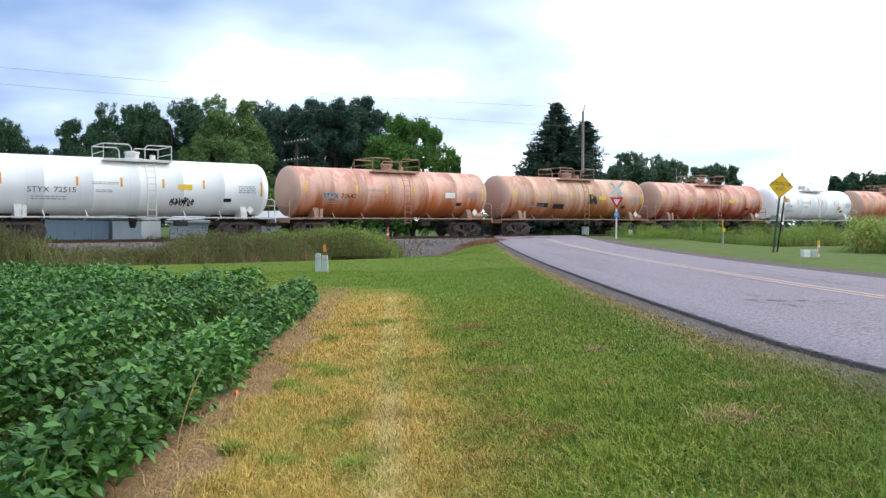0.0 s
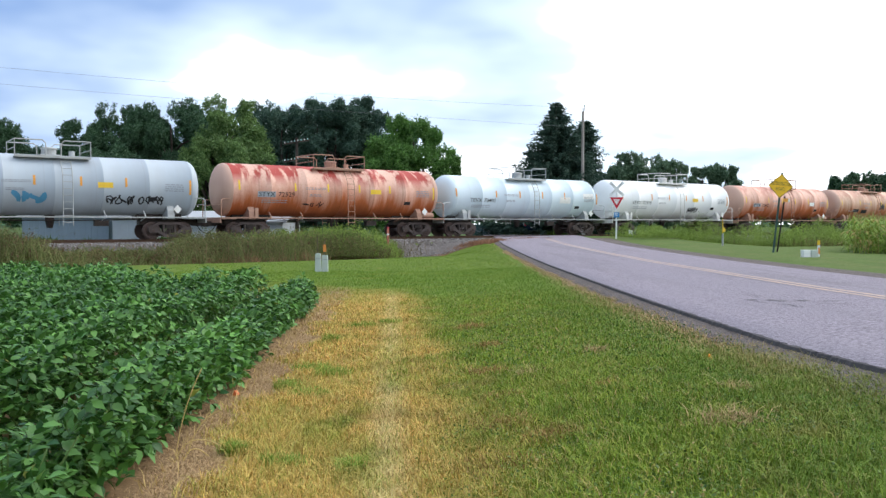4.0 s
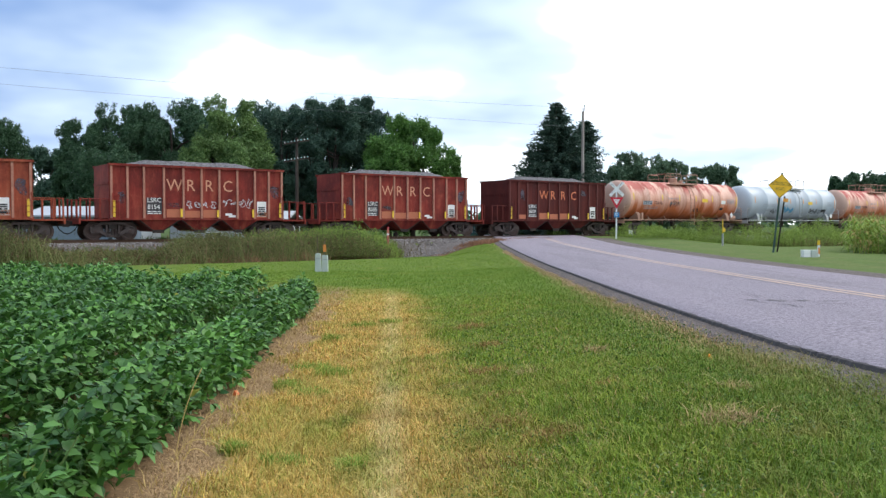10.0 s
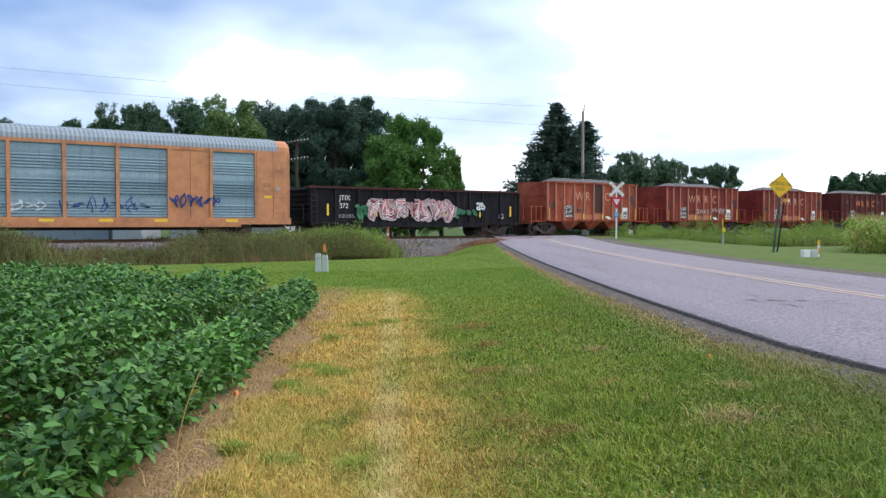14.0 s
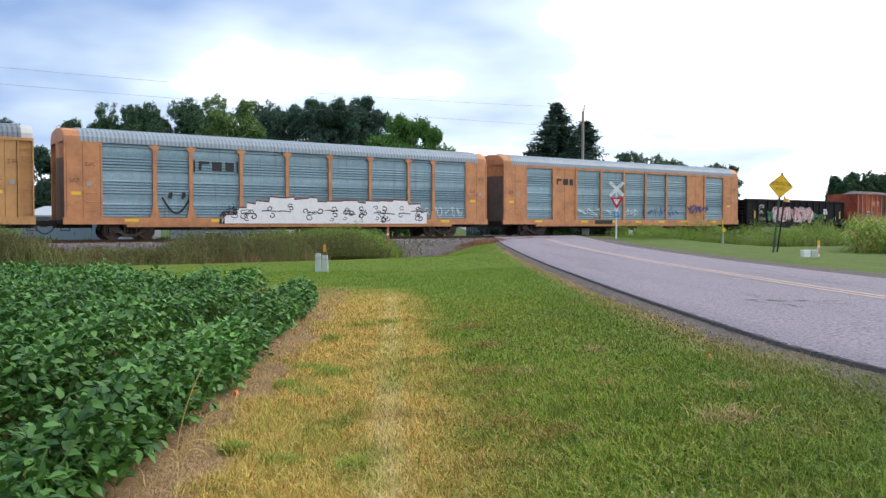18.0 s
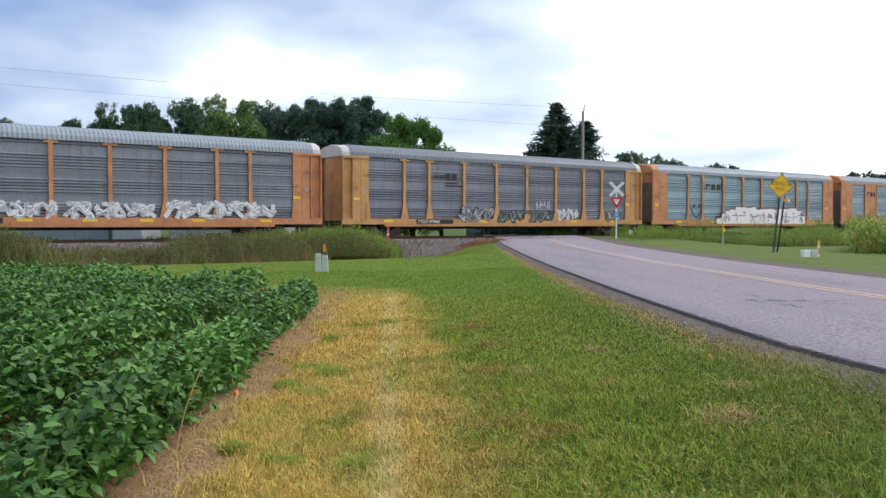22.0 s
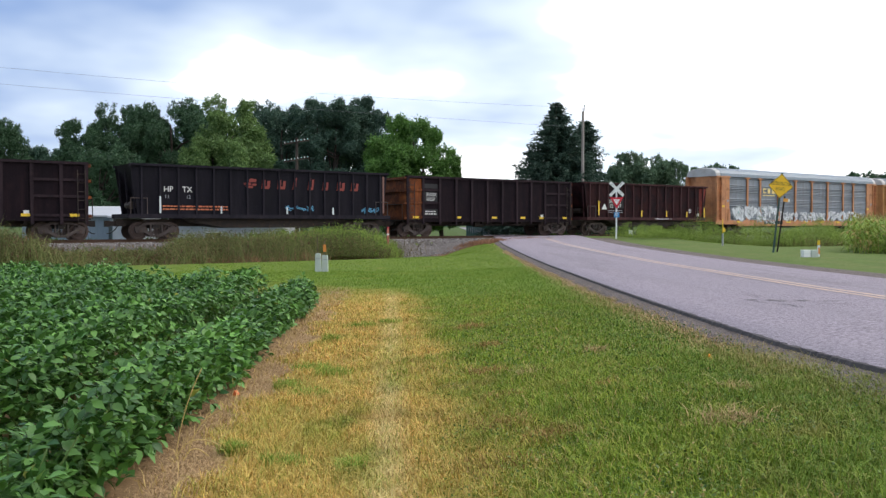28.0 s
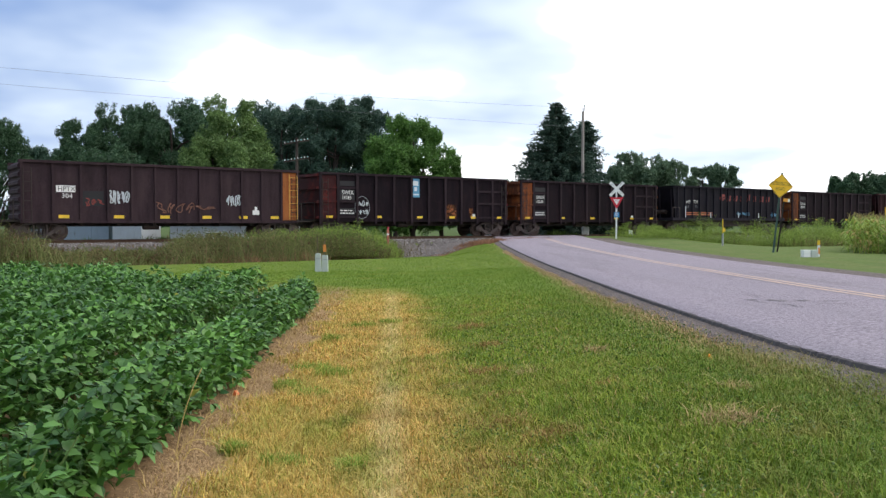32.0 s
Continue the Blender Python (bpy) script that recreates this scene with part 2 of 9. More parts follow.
def tank_paint(name, c0, grime=(0.30, 0.24, 0.20), amount=0.35, rough=0.35, shift=0.0):
    m = Mat(name, rough, 0, 0.5)
    run = m.noise(1.0, 5, 0.6, m.moved((1.4, 0.2, 0.2), (shift, 0, 0)))
    blot = m.noise(0.5, 4, 0.6, m.moved((1, 1, 1), (shift, 2, 0)))
    z = m.axis(2)
    low = m.ramp(m.math("MULTIPLY", z, 0.2), (0.22, 1.0), (0.55, 0.25), (0.8, 0.45))
    a = m.math("MULTIPLY", m.ramp(run, (0.4, 0.0), (0.75, 1.0)), low)
    c = m.mix(m.math("MULTIPLY", a, amount), c0, grime)
    c = m.mix(m.math("MULTIPLY", m.ramp(blot, (0.45, 0.0), (0.7, 1.0)), 0.18), c, tuple(x * 0.8 for x in c0))
    seam = m.ramp(m.math("FRACT", m.math("MULTIPLY", m.math("ADD", m.axis(0), 20.0), 0.41)), (0.0, 1.0), (0.02, 0.0), (0.98, 0.0), (1.0, 1.0))
    c = m.mix(m.math("MULTIPLY", seam, 0.12), c, grime)
    m.color(c).bump(seam, 0.2, 0.006)
    return m.m


def panel_rust(name, base, deep, pale, dark=(0.02, 0.018, 0.02), wear=0.5, shift=0.0, rough=0.7, spec=0.16, sooty=0.5):
    """Steel car sides: oxide paint with streaks, scrapes and sooty areas."""
    m = Mat(name, rough, 0, spec)
    run = m.noise(1.0, 5, 0.62, m.moved((2.2, 0.5, 0.35), (shift, 0, 0)))
    blot = m.noise(0.9, 5, 0.6, m.moved((1, 1, 1), (shift, 1, 3)), 0.5)
    fine = m.noise(14, 4, 0.65)
    c = m.ramp(run, (0.34, deep), (0.5, base), (0.68, pale))
    c = m.mix(m.math("MULTIPLY", m.ramp(blot, (sooty, 0.0), (sooty + 0.2, 1.0)), wear), c, dark)
    scab = m.noise(3.2, 6, 0.7, m.moved((1, 1, 0.6), (shift, 5, 1)))
    c = m.mix(m.math("MULTIPLY", m.ramp(scab, (0.56, 0.0), (0.66, 1.0)), 0.6), c, pale)
    c = m.mix(m.math("MULTIPLY", m.ramp(scab, (0.30, 1.0), (0.42, 0.0)), 0.6), c, dark)
    c = m.mix(0.3, c, m.ramp(fine, (0.3, tuple(x * 0.6 for x in base)), (0.7, tuple(min(1, x * 1.3) for x in base))))
    m.color(c).bump(m.math("ADD", fine, run), 0.2, 0.008)
    return m.m


IRON = paint("dark_iron", (0.028, 0.022, 0.020), 0.7, 0.2, (0.075, 0.045, 0.03), 0.7, 4)
TRUCK_IRON = paint("dusty_cast_iron", (0.095, 0.074, 0.070), 0.75, 0.1, (0.05, 0.034, 0.028), 0.7, 3)
WHEEL = paint("wheel_steel", (0.085, 0.060, 0.055), 0.55, 0.4, (0.10, 0.05, 0.03), 0.6, 6)
HOSE = paint("hose_rubber", (0.015, 0.015, 0.016), 0.7)
ORANGE_STRIP = plain("orange_reflector", (0.75, 0.33, 0.05), 0.5)
YELLOW = plain("yellow_paint", (0.80, 0.52, 0.04), 0.5)
WHITE = plain("white_lettering", (0.78, 0.78, 0.76), 0.6)
BLACK = plain("black_lettering", (0.02, 0.02, 0.024), 0.6)
GREY = plain("grey_lettering", (0.30, 0.32, 0.36), 0.6)
ORANGE_LET = plain("orange_lettering", (0.66, 0.20, 0.09), 0.7)
PALE_LET = plain("faded_lettering", (0.60, 0.30, 0.19), 0.8)
FADED_RED = plain("faded_red_lettering", (0.235, 0.048, 0.040), 0.8)
BLUE_SPRAY = plain("blue_spray", (0.08, 0.28, 0.45), 0.6)
NAVY_SPRAY = plain("navy_spray", (0.015, 0.05, 0.22), 0.6)
TEAL_SPRAY = plain("teal_spray", (0.16, 0.45, 0.47), 0.6)
GREEN_SPRAY = plain("green_spray", (0.05, 0.20, 0.11), 0.7)
SAGE_SPRAY = plain("sage_spray", (0.14, 0.22, 0.17), 0.7)
SILVER_SPRAY = plain("silver_spray", (0.60, 0.66, 0.69), 0.5)
WHITE_SPRAY = plain("white_spray", (0.74, 0.73, 0.76), 0.6)
PINK_SPRAY = plain("pink_spray", (0.52, 0.17, 0.18), 0.6)
WINE_SPRAY = plain("wine_spray", (0.16, 0.02, 0.05), 0.6)
BRICK_SPRAY = plain("brick_spray", (0.30, 0.10, 0.06), 0.7)


# ---- lettering and sprayed shapes on car sides ----
def flat_side(y=-1.6):
    return lambda x, z: (x, y - 0.005, z)


def round_side(zc, r):
    def put(x, z):
        h = max(-0.98, min(0.98, (z - zc) / r))
        return (x, -(r + 0.006) * math.sqrt(1 - h * h), zc + (r + 0.006) * h)
    return put


def words(text, size, x, z, mat, parent, side, wide=1.0, name="lettering", thin=0.0):
    """Letters on a car's side, from x on, standing at z."""
    cu = bpy.data.curves.new("t", "FONT")
    cu.body, cu.size, cu.resolution_u, cu.offset = text, size / 0.7, 2, -thin
    tmp = bpy.data.objects.new("t", cu)
    me = bpy.data.meshes.new_from_object(tmp)
    bpy.data.objects.remove(tmp)
    bpy.data.curves.remove(cu)
    me.name = name
    for v in me.vertices:
        v.co = side(x + v.co.x * wide, z + v.co.y)
    me.materials.clear()
    me.materials.append(mat)
    ob = new(name, me)
    ob.parent = parent
    return ob


def patch(bm, side, x0, x1, z0, z1, mi=0, n=1):
    """A flat mark laid on a side."""
    zs = [z0 + (z1 - z0) * i / n for i in range(n + 1)]
    a, b = [bm.verts.new(side(x0, z)) for z in zs], [bm.verts.new(side(x1, z)) for z in zs]
    for i in range(n):
        bm.faces.new((a[i], b[i], b[i + 1], a[i + 1])).material_index = mi


def mark(name, spots, mat, parent, side, label=""):
    """Flat marks on a side, each an object of its own."""
    for s in spots:
        bm = bmesh.new()
        patch(bm, side, *s, n=3 if s[3] - s[2] > 0.3 else 1)
        part(name, bm, mat, parent, label)


def bars(parent, side, x, z, w, rows, mat, h=0.05, gap=0.09, seed=1):
    """Small print too fine to read: rows of short bars."""
    rnd = random.Random(seed)
    bm = bmesh.new()
    for r in range(rows):
        q = x
        while q < x + w - 0.08:
            l = rnd.uniform(0.08, 0.28)
            patch(bm, side, q, min(q + l, x + w), z - r * gap, z - r * gap + h)
            q += l + 0.05
    return tagged(part("small_print", bm, mat, parent), kind="stuff")


def stroke(bm, side, pts, w, mi=0, lift=0.0):
    """A sprayed line through points (x, z)."""
    L, R = [], []
    for i, p in enumerate(pts):
        a, b = pts[max(0, i - 1)], pts[min(len(pts) - 1, i + 1)]
        d = Vector((b[0] - a[0], b[1] - a[1]))
        d = d.normalized() if d.length > 1e-6 else Vector((1, 0))
        k = w * 0.5
        for S, s in ((L, 1), (R, -1)):
            x, y, z = side(p[0] - d.y * k * s, p[1] + d.x * k * s)
            S.append(bm.verts.new((x, y - lift, z)))
    for i in range(len(pts) - 1):
        bm.faces.new((L[i], L[i + 1], R[i + 1], R[i])).material_index = mi


def scrawl(parent, side, x0, x1, z0, z1, mat, seed, w=0.05, n=6, name="graffiti", label=""):
    """A loose one-colour sprayed scribble of n loops."""
    rnd = random.Random(seed)
    bm = bmesh.new()
    step = (x1 - x0) / n
    for i in range(n):
        cx, cz = x0 + step * (i + 0.5), (z0 + z1) / 2
        a0, turns = rnd.uniform(0, 6.28), rnd.uniform(0.6, 1.2)
        rx, rz = step * rnd.uniform(0.32, 0.6), (z1 - z0) * rnd.uniform(0.3, 0.5)
        k, k2 = rnd.choice((1, 2, 3)), rnd.choice((2, 3, 4))
        p1, p2, sl = rnd.uniform(0, 6.28), rnd.uniform(0, 6.28), rnd.uniform(-0.5, 0.5)
        pts = []
        for j in range(21):
            t = a0 + turns * 7.5 * j / 20
            dx = 0.62 * math.cos(t) + 0.38 * math.cos(k2 * t + p1)
            dz = 0.60 * math.sin(k * t + p2) + 0.40 * math.sin(t)
            pts.append((cx + rx * (dx + sl * dz), cz + rz * dz))
        stroke(bm, side, pts, w)
    return tagged(part(name, bm, mat, parent, label), kind="stuff")


def blob(bm, side, cx, cz, rx, rz, seed, mi, lift, n=22, wob=0.22):
    rnd = random.Random(seed)
    ph = [rnd.uniform(0, 6.28) for _ in range(4)]
    ring = []
    for i in range(n):
        t = 6.2832 * i / n
        k = 1 + wob * (math.sin(2 * t + ph[0]) * 0.5 + math.sin(3 * t + ph[1]) * 0.45 + math.sin(5 * t + ph[2]) * 0.3)
        sx, sz = math.cos(t), math.sin(t)
        e = max(abs(sx), abs(sz)) ** 0.55
        x, y, z = side(cx + rx * k * sx / e * 0.9, cz + rz * k * sz / e * 0.9)
        ring.append(bm.verts.new((x, y - lift, z)))
    c = side(cx, cz)
    m_ = bm.verts.new((c[0], c[1] - lift, c[2]))
    for i in range(n):
        bm.faces.new((ring[i], ring[(i + 1) % n], m_)).material_index = mi


def mist(name, color, cover=0.6, seed=0.0):
    """Thin sprayed paint: the sheet shows through in speckles and streaks."""
    m = Mat(name, 0.7, 0, 0.2)
    m.color(m.ramp(m.noise(3, 3), (0.3, tuple(0.8 * q for q in color)), (0.7, color)))
    n = m.math("MULTIPLY", m.math("ADD", m.noise(9, 5, 0.7, m.moved((1, 1, 1.6), (seed, 0, 0))), m.noise(1.6, 3, 0.6, m.moved((1, 1, 1), (seed, 3, 0)))), 0.5)
    k = m.ramp(n, (0.56 - 0.22 * cover, 1.0), (0.66 - 0.10 * cover, 0.1))
    tr = m.node("ShaderNodeBsdfTransparent")
    mixer = m.node("ShaderNodeMixShader")
    m.link(k, mixer.inputs[0])
    m.link(tr.outputs[0], mixer.inputs[1])
    m.link(m.b.outputs[0], mixer.inputs[2])
    m.link(mixer.outputs[0], m.nt.nodes["Material Output"].inputs[0])
    return m.m


def fat_piece(parent, side, x0, x1, z0, z1, n, layers, seed, label=""):
    """A sprayed piece of n tangled forms; layers gives (material, breadth, share drawn, shift up) from the back to the front."""
    rnd = random.Random(seed)
    bm = bmesh.new()
    step, hz = (x1 - x0) / n, z1 - z0
    forms = []
    for i in range(n):
        cx = x0 + step * (i + 0.5)
        for _ in range(3):
            knots = [(cx + step * rnd.uniform(-0.62, 0.62), z0 + hz * rnd.choice((0.12, 0.2, 0.5, 0.8, 0.88)) + hz * rnd.uniform(-0.06, 0.06)) for _ in range(4)]
            pts = []
            for (ax, az), (bx, bz), (px, pz) in zip(knots, knots[1:], knots[2:]):
                for j in range(6):
                    t = j / 6
                    # quadratic bend between the middles of two runs
                    p0, p2 = ((ax + bx) / 2, (az + bz) / 2), ((bx + px) / 2, (bz + pz) / 2)
                    pts.append(((1 - t) ** 2 * p0[0] + 2 * t * (1 - t) * bx + t * t * p2[0], (1 - t) ** 2 * p0[1] + 2 * t * (1 - t) * bz + t * t * p2[1]))
            forms.append([knots[0]] + pts + [knots[-1]])
    for m, (mat, breadth, share_, up) in enumerate(layers):
        for i, pts in enumerate(forms):
            a = rnd.randint(0, int(len(pts) * (1 - share_)))
            run = pts[a:a + max(3, int(len(pts) * share_))]
            stroke(bm, side, [(x, min(z1, max(z0, z + up))) for x, z in run], breadth * hz, m, 0.0012 * m + 0.0002 * (i % 5))
    return tagged(part("graffiti", bm, [q[0] for q in layers], parent, label), kind="stuff")


def block_piece(parent, side, x0, x1, z0, z1, mats, seed, label=""):
    """A broad sprayed slab with a stepped, outlined top and clusters of dark curls; mats: edge, fill, line."""
    rnd = random.Random(seed)
    bm = bmesh.new()
    hz = z1 - z0
    top, x, h = [], x0, 0.62
    while x < x1:
        w = rnd.uniform(0.5, 1.3)
        f = min(1.0, 0.35 + 1.6 * min(x - x0, x1 - x) / (x1 - x0) * 3)
        h = rnd.uniform(0.80, 1.0) * f
        top += [(x, z0 + hz * h), (min(x1, x + w * 0.93), z0 + hz * (h + rnd.uniform(-0.05, 0.05)))]
        x += w
    for mi, grow, lift in ((0, 0.09, 0.0), (2, 0.045, 0.001), (1, 0.0, 0.002)):
        lo = [bm.verts.new(side(p[0], z0)) for p in top]
        hi = [bm.verts.new(side(p[0], p[1] + grow)) for p in top]
        for v in lo + hi:
            v.co.y -= lift
        for j in range(len(top) - 1):
            bm.faces.new((lo[j], lo[j + 1], hi[j + 1], hi[j])).material_index = mi
    m = int((x1 - x0) / 1.0)
    for i in range(m):
        cx = x0 + (x1 - x0) * (i + 0.5) / m + rnd.uniform(-0.3, 0.3)
        for _ in range(rnd.choice((2, 3, 5, 7))):
            px, pz = cx + rnd.uniform(-0.42, 0.42), z0 + hz * rnd.uniform(0.15, 0.66)
            a, r, g = rnd.uniform(0, 6.28), rnd.uniform(0.05, 0.10), rnd.uniform(0.06, 0.11)
            d = rnd.choice((-1, 1))
            stroke(bm, side, [(px + (r + g * 0.22 * j) * math.cos(a + d * 0.7 * j), pz + (r + g * 0.18 * j) * math.sin(a + d * 0.7 * j) * 0.8) for j in range(9)], rnd.uniform(0.035, 0.075), 2, 0.003)
        if rnd.random() < 0.6:
            pz = z0 + hz * rnd.uniform(0.35, 0.55)
            stroke(bm, side, [(cx - 0.45, pz), (cx - 0.1, pz + 0.03), (cx + 0.45, pz - 0.02)], 0.06, 2, 0.0034)
    return tagged(part("graffiti", bm, mats, parent, label), kind="stuff")


# ---- the train: running gear ----
AXLE, WHEEL_R = 0.865, 0.457
wheelsets = []


def build_truck():
    """A two-axle truck; its place is over the rails' top, at its own middle."""
    t = new("truck")
    for s in (-1, 1):
        bm = bmesh.new()
        y0, y1 = s * 1.02 - 0.09, s * 1.02 + 0.09
        prism(bm, [(-1.02, 0.56), (-0.5, 0.80), (0.5, 0.80), (1.02, 0.56), (1.02, 0.66), (0.52, 0.93), (-0.52, 0.93), (-1.02, 0.66)], y0, y1)
        for k in (-1, 1):
            prism(bm, [(k * 1.12, 0.67), (k * 0.60, 0.67), (k * 0.60, 0.60), (k * 0.70, 0.34), (k * 1.05, 0.34), (k * 1.12, 0.5)], y0, y1)
            prism(bm, [(k * 0.72, 0.42), (k * 0.62, 0.56), (k * 0.16, 0.26), (k * 0.22, 0.14)], y0, y1)
            prism(bm, [(k * 0.26, 0.2), (k * 0.34, 0.2), (k * 0.34, 0.85), (k * 0.26, 0.85)], y0, y1)
        prism(bm, [(-0.34, 0.14), (0.34, 0.14), (0.34, 0.26), (-0.34, 0.26)], y0, y1)
        part("sideframe", bm, TRUCK_IRON, t)
        bm = bmesh.new()
        for k in (-0.17, 0.0, 0.17):
            for j in range(5):
                lathe(bm, [(0.27 + j * 0.062, 0.0), (0.27 + j * 0.062, 0.075), (0.305 + j * 0.062, 0.075), (0.305 + j * 0.062, 0.0)], 8, "z")
                for v in bm.verts[-18:]:
                    v.co.x += k
                    v.co.y += s * 1.02
        part("spring", bm, TRUCK_IRON, t)
    bm = bmesh.new()
    box(bm, -0.2, 0.2, -1.15, 1.15, 0.58, 0.78)
    part("bolster", bm, IRON, t)
    for k in (-1, 1):
        bm = bmesh.new()
        for s in (-1, 1):
            fs = [(0.69, 0.0), (0.69, 0.30), (0.68, 0.36), (0.685, 0.495), (0.715, 0.495), (0.722, WHEEL_R), (0.82, WHEEL_R - 0.005), (0.825, 0.36), (0.79, 0.34), (0.80, 0.13), (0.86, 0.12), (0.86, 0.08), (1.16, 0.08), (1.16, 0.0)]
            lathe(bm, [(s * a, r) for a, r in fs], 20, "y")
            for q in range(3):
                t0 = q * math.tau / 3
                rod(bm, (0.045 * math.cos(t0), s * 1.155, 0.045 * math.sin(t0)), (0.045 * math.cos(t0), s * 1.18, 0.045 * math.sin(t0)), 0.014, 5)
        lathe(bm, [(-0.7, 0.0), (-0.7, 0.09), (0.7, 0.09), (0.7, 0.0)], 10, "y")
        w = part("wheelset", bm, WHEEL, t, "steel wheels on an axle with bearing caps")
        w.location = (k * AXLE, 0, WHEEL_R)
    return t


TRUCK = build_truck()
first_truck = [TRUCK]


def add_truck(car, x):
    if first_truck:
        t = first_truck.pop()
        t.matrix_basis = pose(x, 0, 0)
    else:
        t = copy_thing(TRUCK, pose(x, 0, 0))
    t.parent = car
    wheelsets.extend(c for c in t.children if c.name.startswith("wheelset"))


def couplers(car, half, mat=IRON):
    for s in (-1, 1):
        bm = bmesh.new()
        box(bm, s * (half - 0.75), s * (half - 0.16), -0.13, 0.13, 0.72, 0.98)
        box(bm, s * (half - 0.2), s * (half + 0.06), -0.17, 0.05, 0.68, 1.0)
        box(bm, s * (half - 0.12), s * (half + 0.02), 0.03, 0.15, 0.72, 0.96)
        part("coupler", bm, mat, car)
        bm = bmesh.new()
        pts = [(s * (half - 0.55), -0.35, 0.75), (s * (half - 0.4), -0.36, 0.52), (s * (half - 0.2), -0.33, 0.36), (s * half, -0.3, 0.31)]
        bent(bm, pts, 0.028)
        part("air_hose", bm, HOSE, car)


def ladder(car, x, y, z0, z1, w, mat, rungs, lean=None, name="ladder"):
    """An upright ladder on the side at y, from z0 to z1; lean gives y for a height."""
    f = lean or (lambda z: y)
    bm = bmesh.new()
    n = 8
    for s in (-1, 1):
        bent(bm, [(x + s * w / 2, f(z0 + (z1 - z0) * i / n), z0 + (z1 - z0) * i / n) for i in range(n + 1)], 0.022, 5)
    lad = part(name, bm, mat, car)
    for i in range(rungs):
        z = z0 + (z1 - z0) * (i + 0.5) / rungs
        bm = bmesh.new()
        rod(bm, (x - w / 2, f(z), z), (x + w / 2, f(z), z), 0.016, 5)
        part("rung", bm, mat, lad)
    return lad


# ---- tank cars ----
def tank_car(label, shell_mat, trim_mat, half_body=7.45, r=1.53, zc=2.80, head_mat=None, mark_text="", text_mat=BLACK, plate=None, sheet=None, reservoir=True, strip=ORANGE_STRIP):
    car = new("tank_car")
    tagged(car, label, "rail car", "cars of the freight train")
    half = 8.07
    seg = 6
    shell = []
    for i in range(seg):
        a = -half_body + 0.55 + (2 * half_body - 1.1) * i / seg
        b = a + (2 * half_body - 1.1) / seg
        shell += [(a + 0.02, r), (b - 0.02, r), (b - 0.01, r + 0.010)]
    bm = bmesh.new()
    lathe(bm, shell, 48, "x")
    for v in bm.verts:
        v.co.z += zc
    part("shell", bm, shell_mat, car, smooth_faces=True)
    for s in (-1, 1):
        bm = bmesh.new()
        hp = [(s * (half_body - 0.56), r - 0.004)]
        for i in range(9):
            t = (i / 8) * math.pi / 2
            hp.append((s * (half_body - 0.55 + 0.55 * math.sin(t) ** 0.9), (r - 0.004) * math.cos(t) ** 0.62 if i < 8 else 0.0))
        lathe(bm, hp, 48, "x")
        for v in bm.verts:
            v.co.z += zc
        part("tank_head", bm, head_mat or shell_mat, car, smooth_faces=True)
    top = zc + r
    # manway and its platform with rails
    bm = bmesh.new()
    lathe(bm, [(top - 0.12, 0.0), (top - 0.12, 0.36), (top + 0.30, 0.36), (top + 0.30, 0.0)], 18, "z")
    box(bm, -0.46, 0.46, -0.38, 0.38, top - 0.2, top + 0.02)
    man = part("manway", bm, trim_mat, car)
    bm = bmesh.new()
    lathe(bm, [(top + 0.302, 0.0), (top + 0.302, 0.42), (top + 0.36, 0.40), (top + 0.40, 0.20), (top + 0.41, 0.0)], 18, "z")
    part("lid", bm, trim_mat, man)
    bm = bmesh.new()
    lathe(bm, [(top - 0.06, 0.0), (top - 0.06, 0.16), (top + 0.24, 0.15), (top + 0.26, 0.0)], 10, "z")
    for v in bm.verts:
        v.co.x += 1.1
    part("valve", bm, trim_mat, car)
    bm = bmesh.new()
    for s in (-1, 1):
        box(bm, -1.75, 1.75, s * 0.95 - 0.24, s * 0.95 + 0.24, top - 0.21, top - 0.16)
        box(bm, -1.75, 1.75, s * 1.19 - 0.02, s * 1.19 + 0.02, top - 0.22, top - 0.10)
    part("platform", bm, trim_mat, car)
    for s in (-1, 1):
        for a, b in ((-1.75, -0.35), (0.35, 1.75)):
            bm = bmesh.new()
            y = s * 1.18
            bent(bm, [(a, y, top - 0.2), (a, y, top + 0.66), (b + (0.15 if b > 0 else -0.15), y, top + 0.66), (b, y, top + 0.5), (b, y, top - 0.2)] if a < 0 else
                 [(a, y, top - 0.2), (a, y, top + 0.5), (a + 0.15, y, top + 0.66), (b, y, top + 0.66), (b, y, top - 0.2)], 0.027)
            part("guard_rail", bm, trim_mat, car)
    for x in (-1.75, 1.75):
        bm = bmesh.new()
        rod(bm, (x, -1.18, top + 0.66), (x, 1.18, top + 0.66), 0.027)
        rod(bm, (x, -1.18, top + 0.25), (x, 1.18, top + 0.25), 0.02)
        part("guard_rail", bm, trim_mat, car)
    # ladders over the shoulder, on both sides
    for s in (-1, 1):
        def lean(z, s=s):
            h = (z - zc) / (r + 0.14)
            return s * ((r + 0.14) * math.sqrt(max(0.0, 1 - h * h)) if h > 0 else r + 0.14)
        ladder(car, 0.55, 0, 0.75, top - 0.22, 0.46, trim_mat, 10, lean)
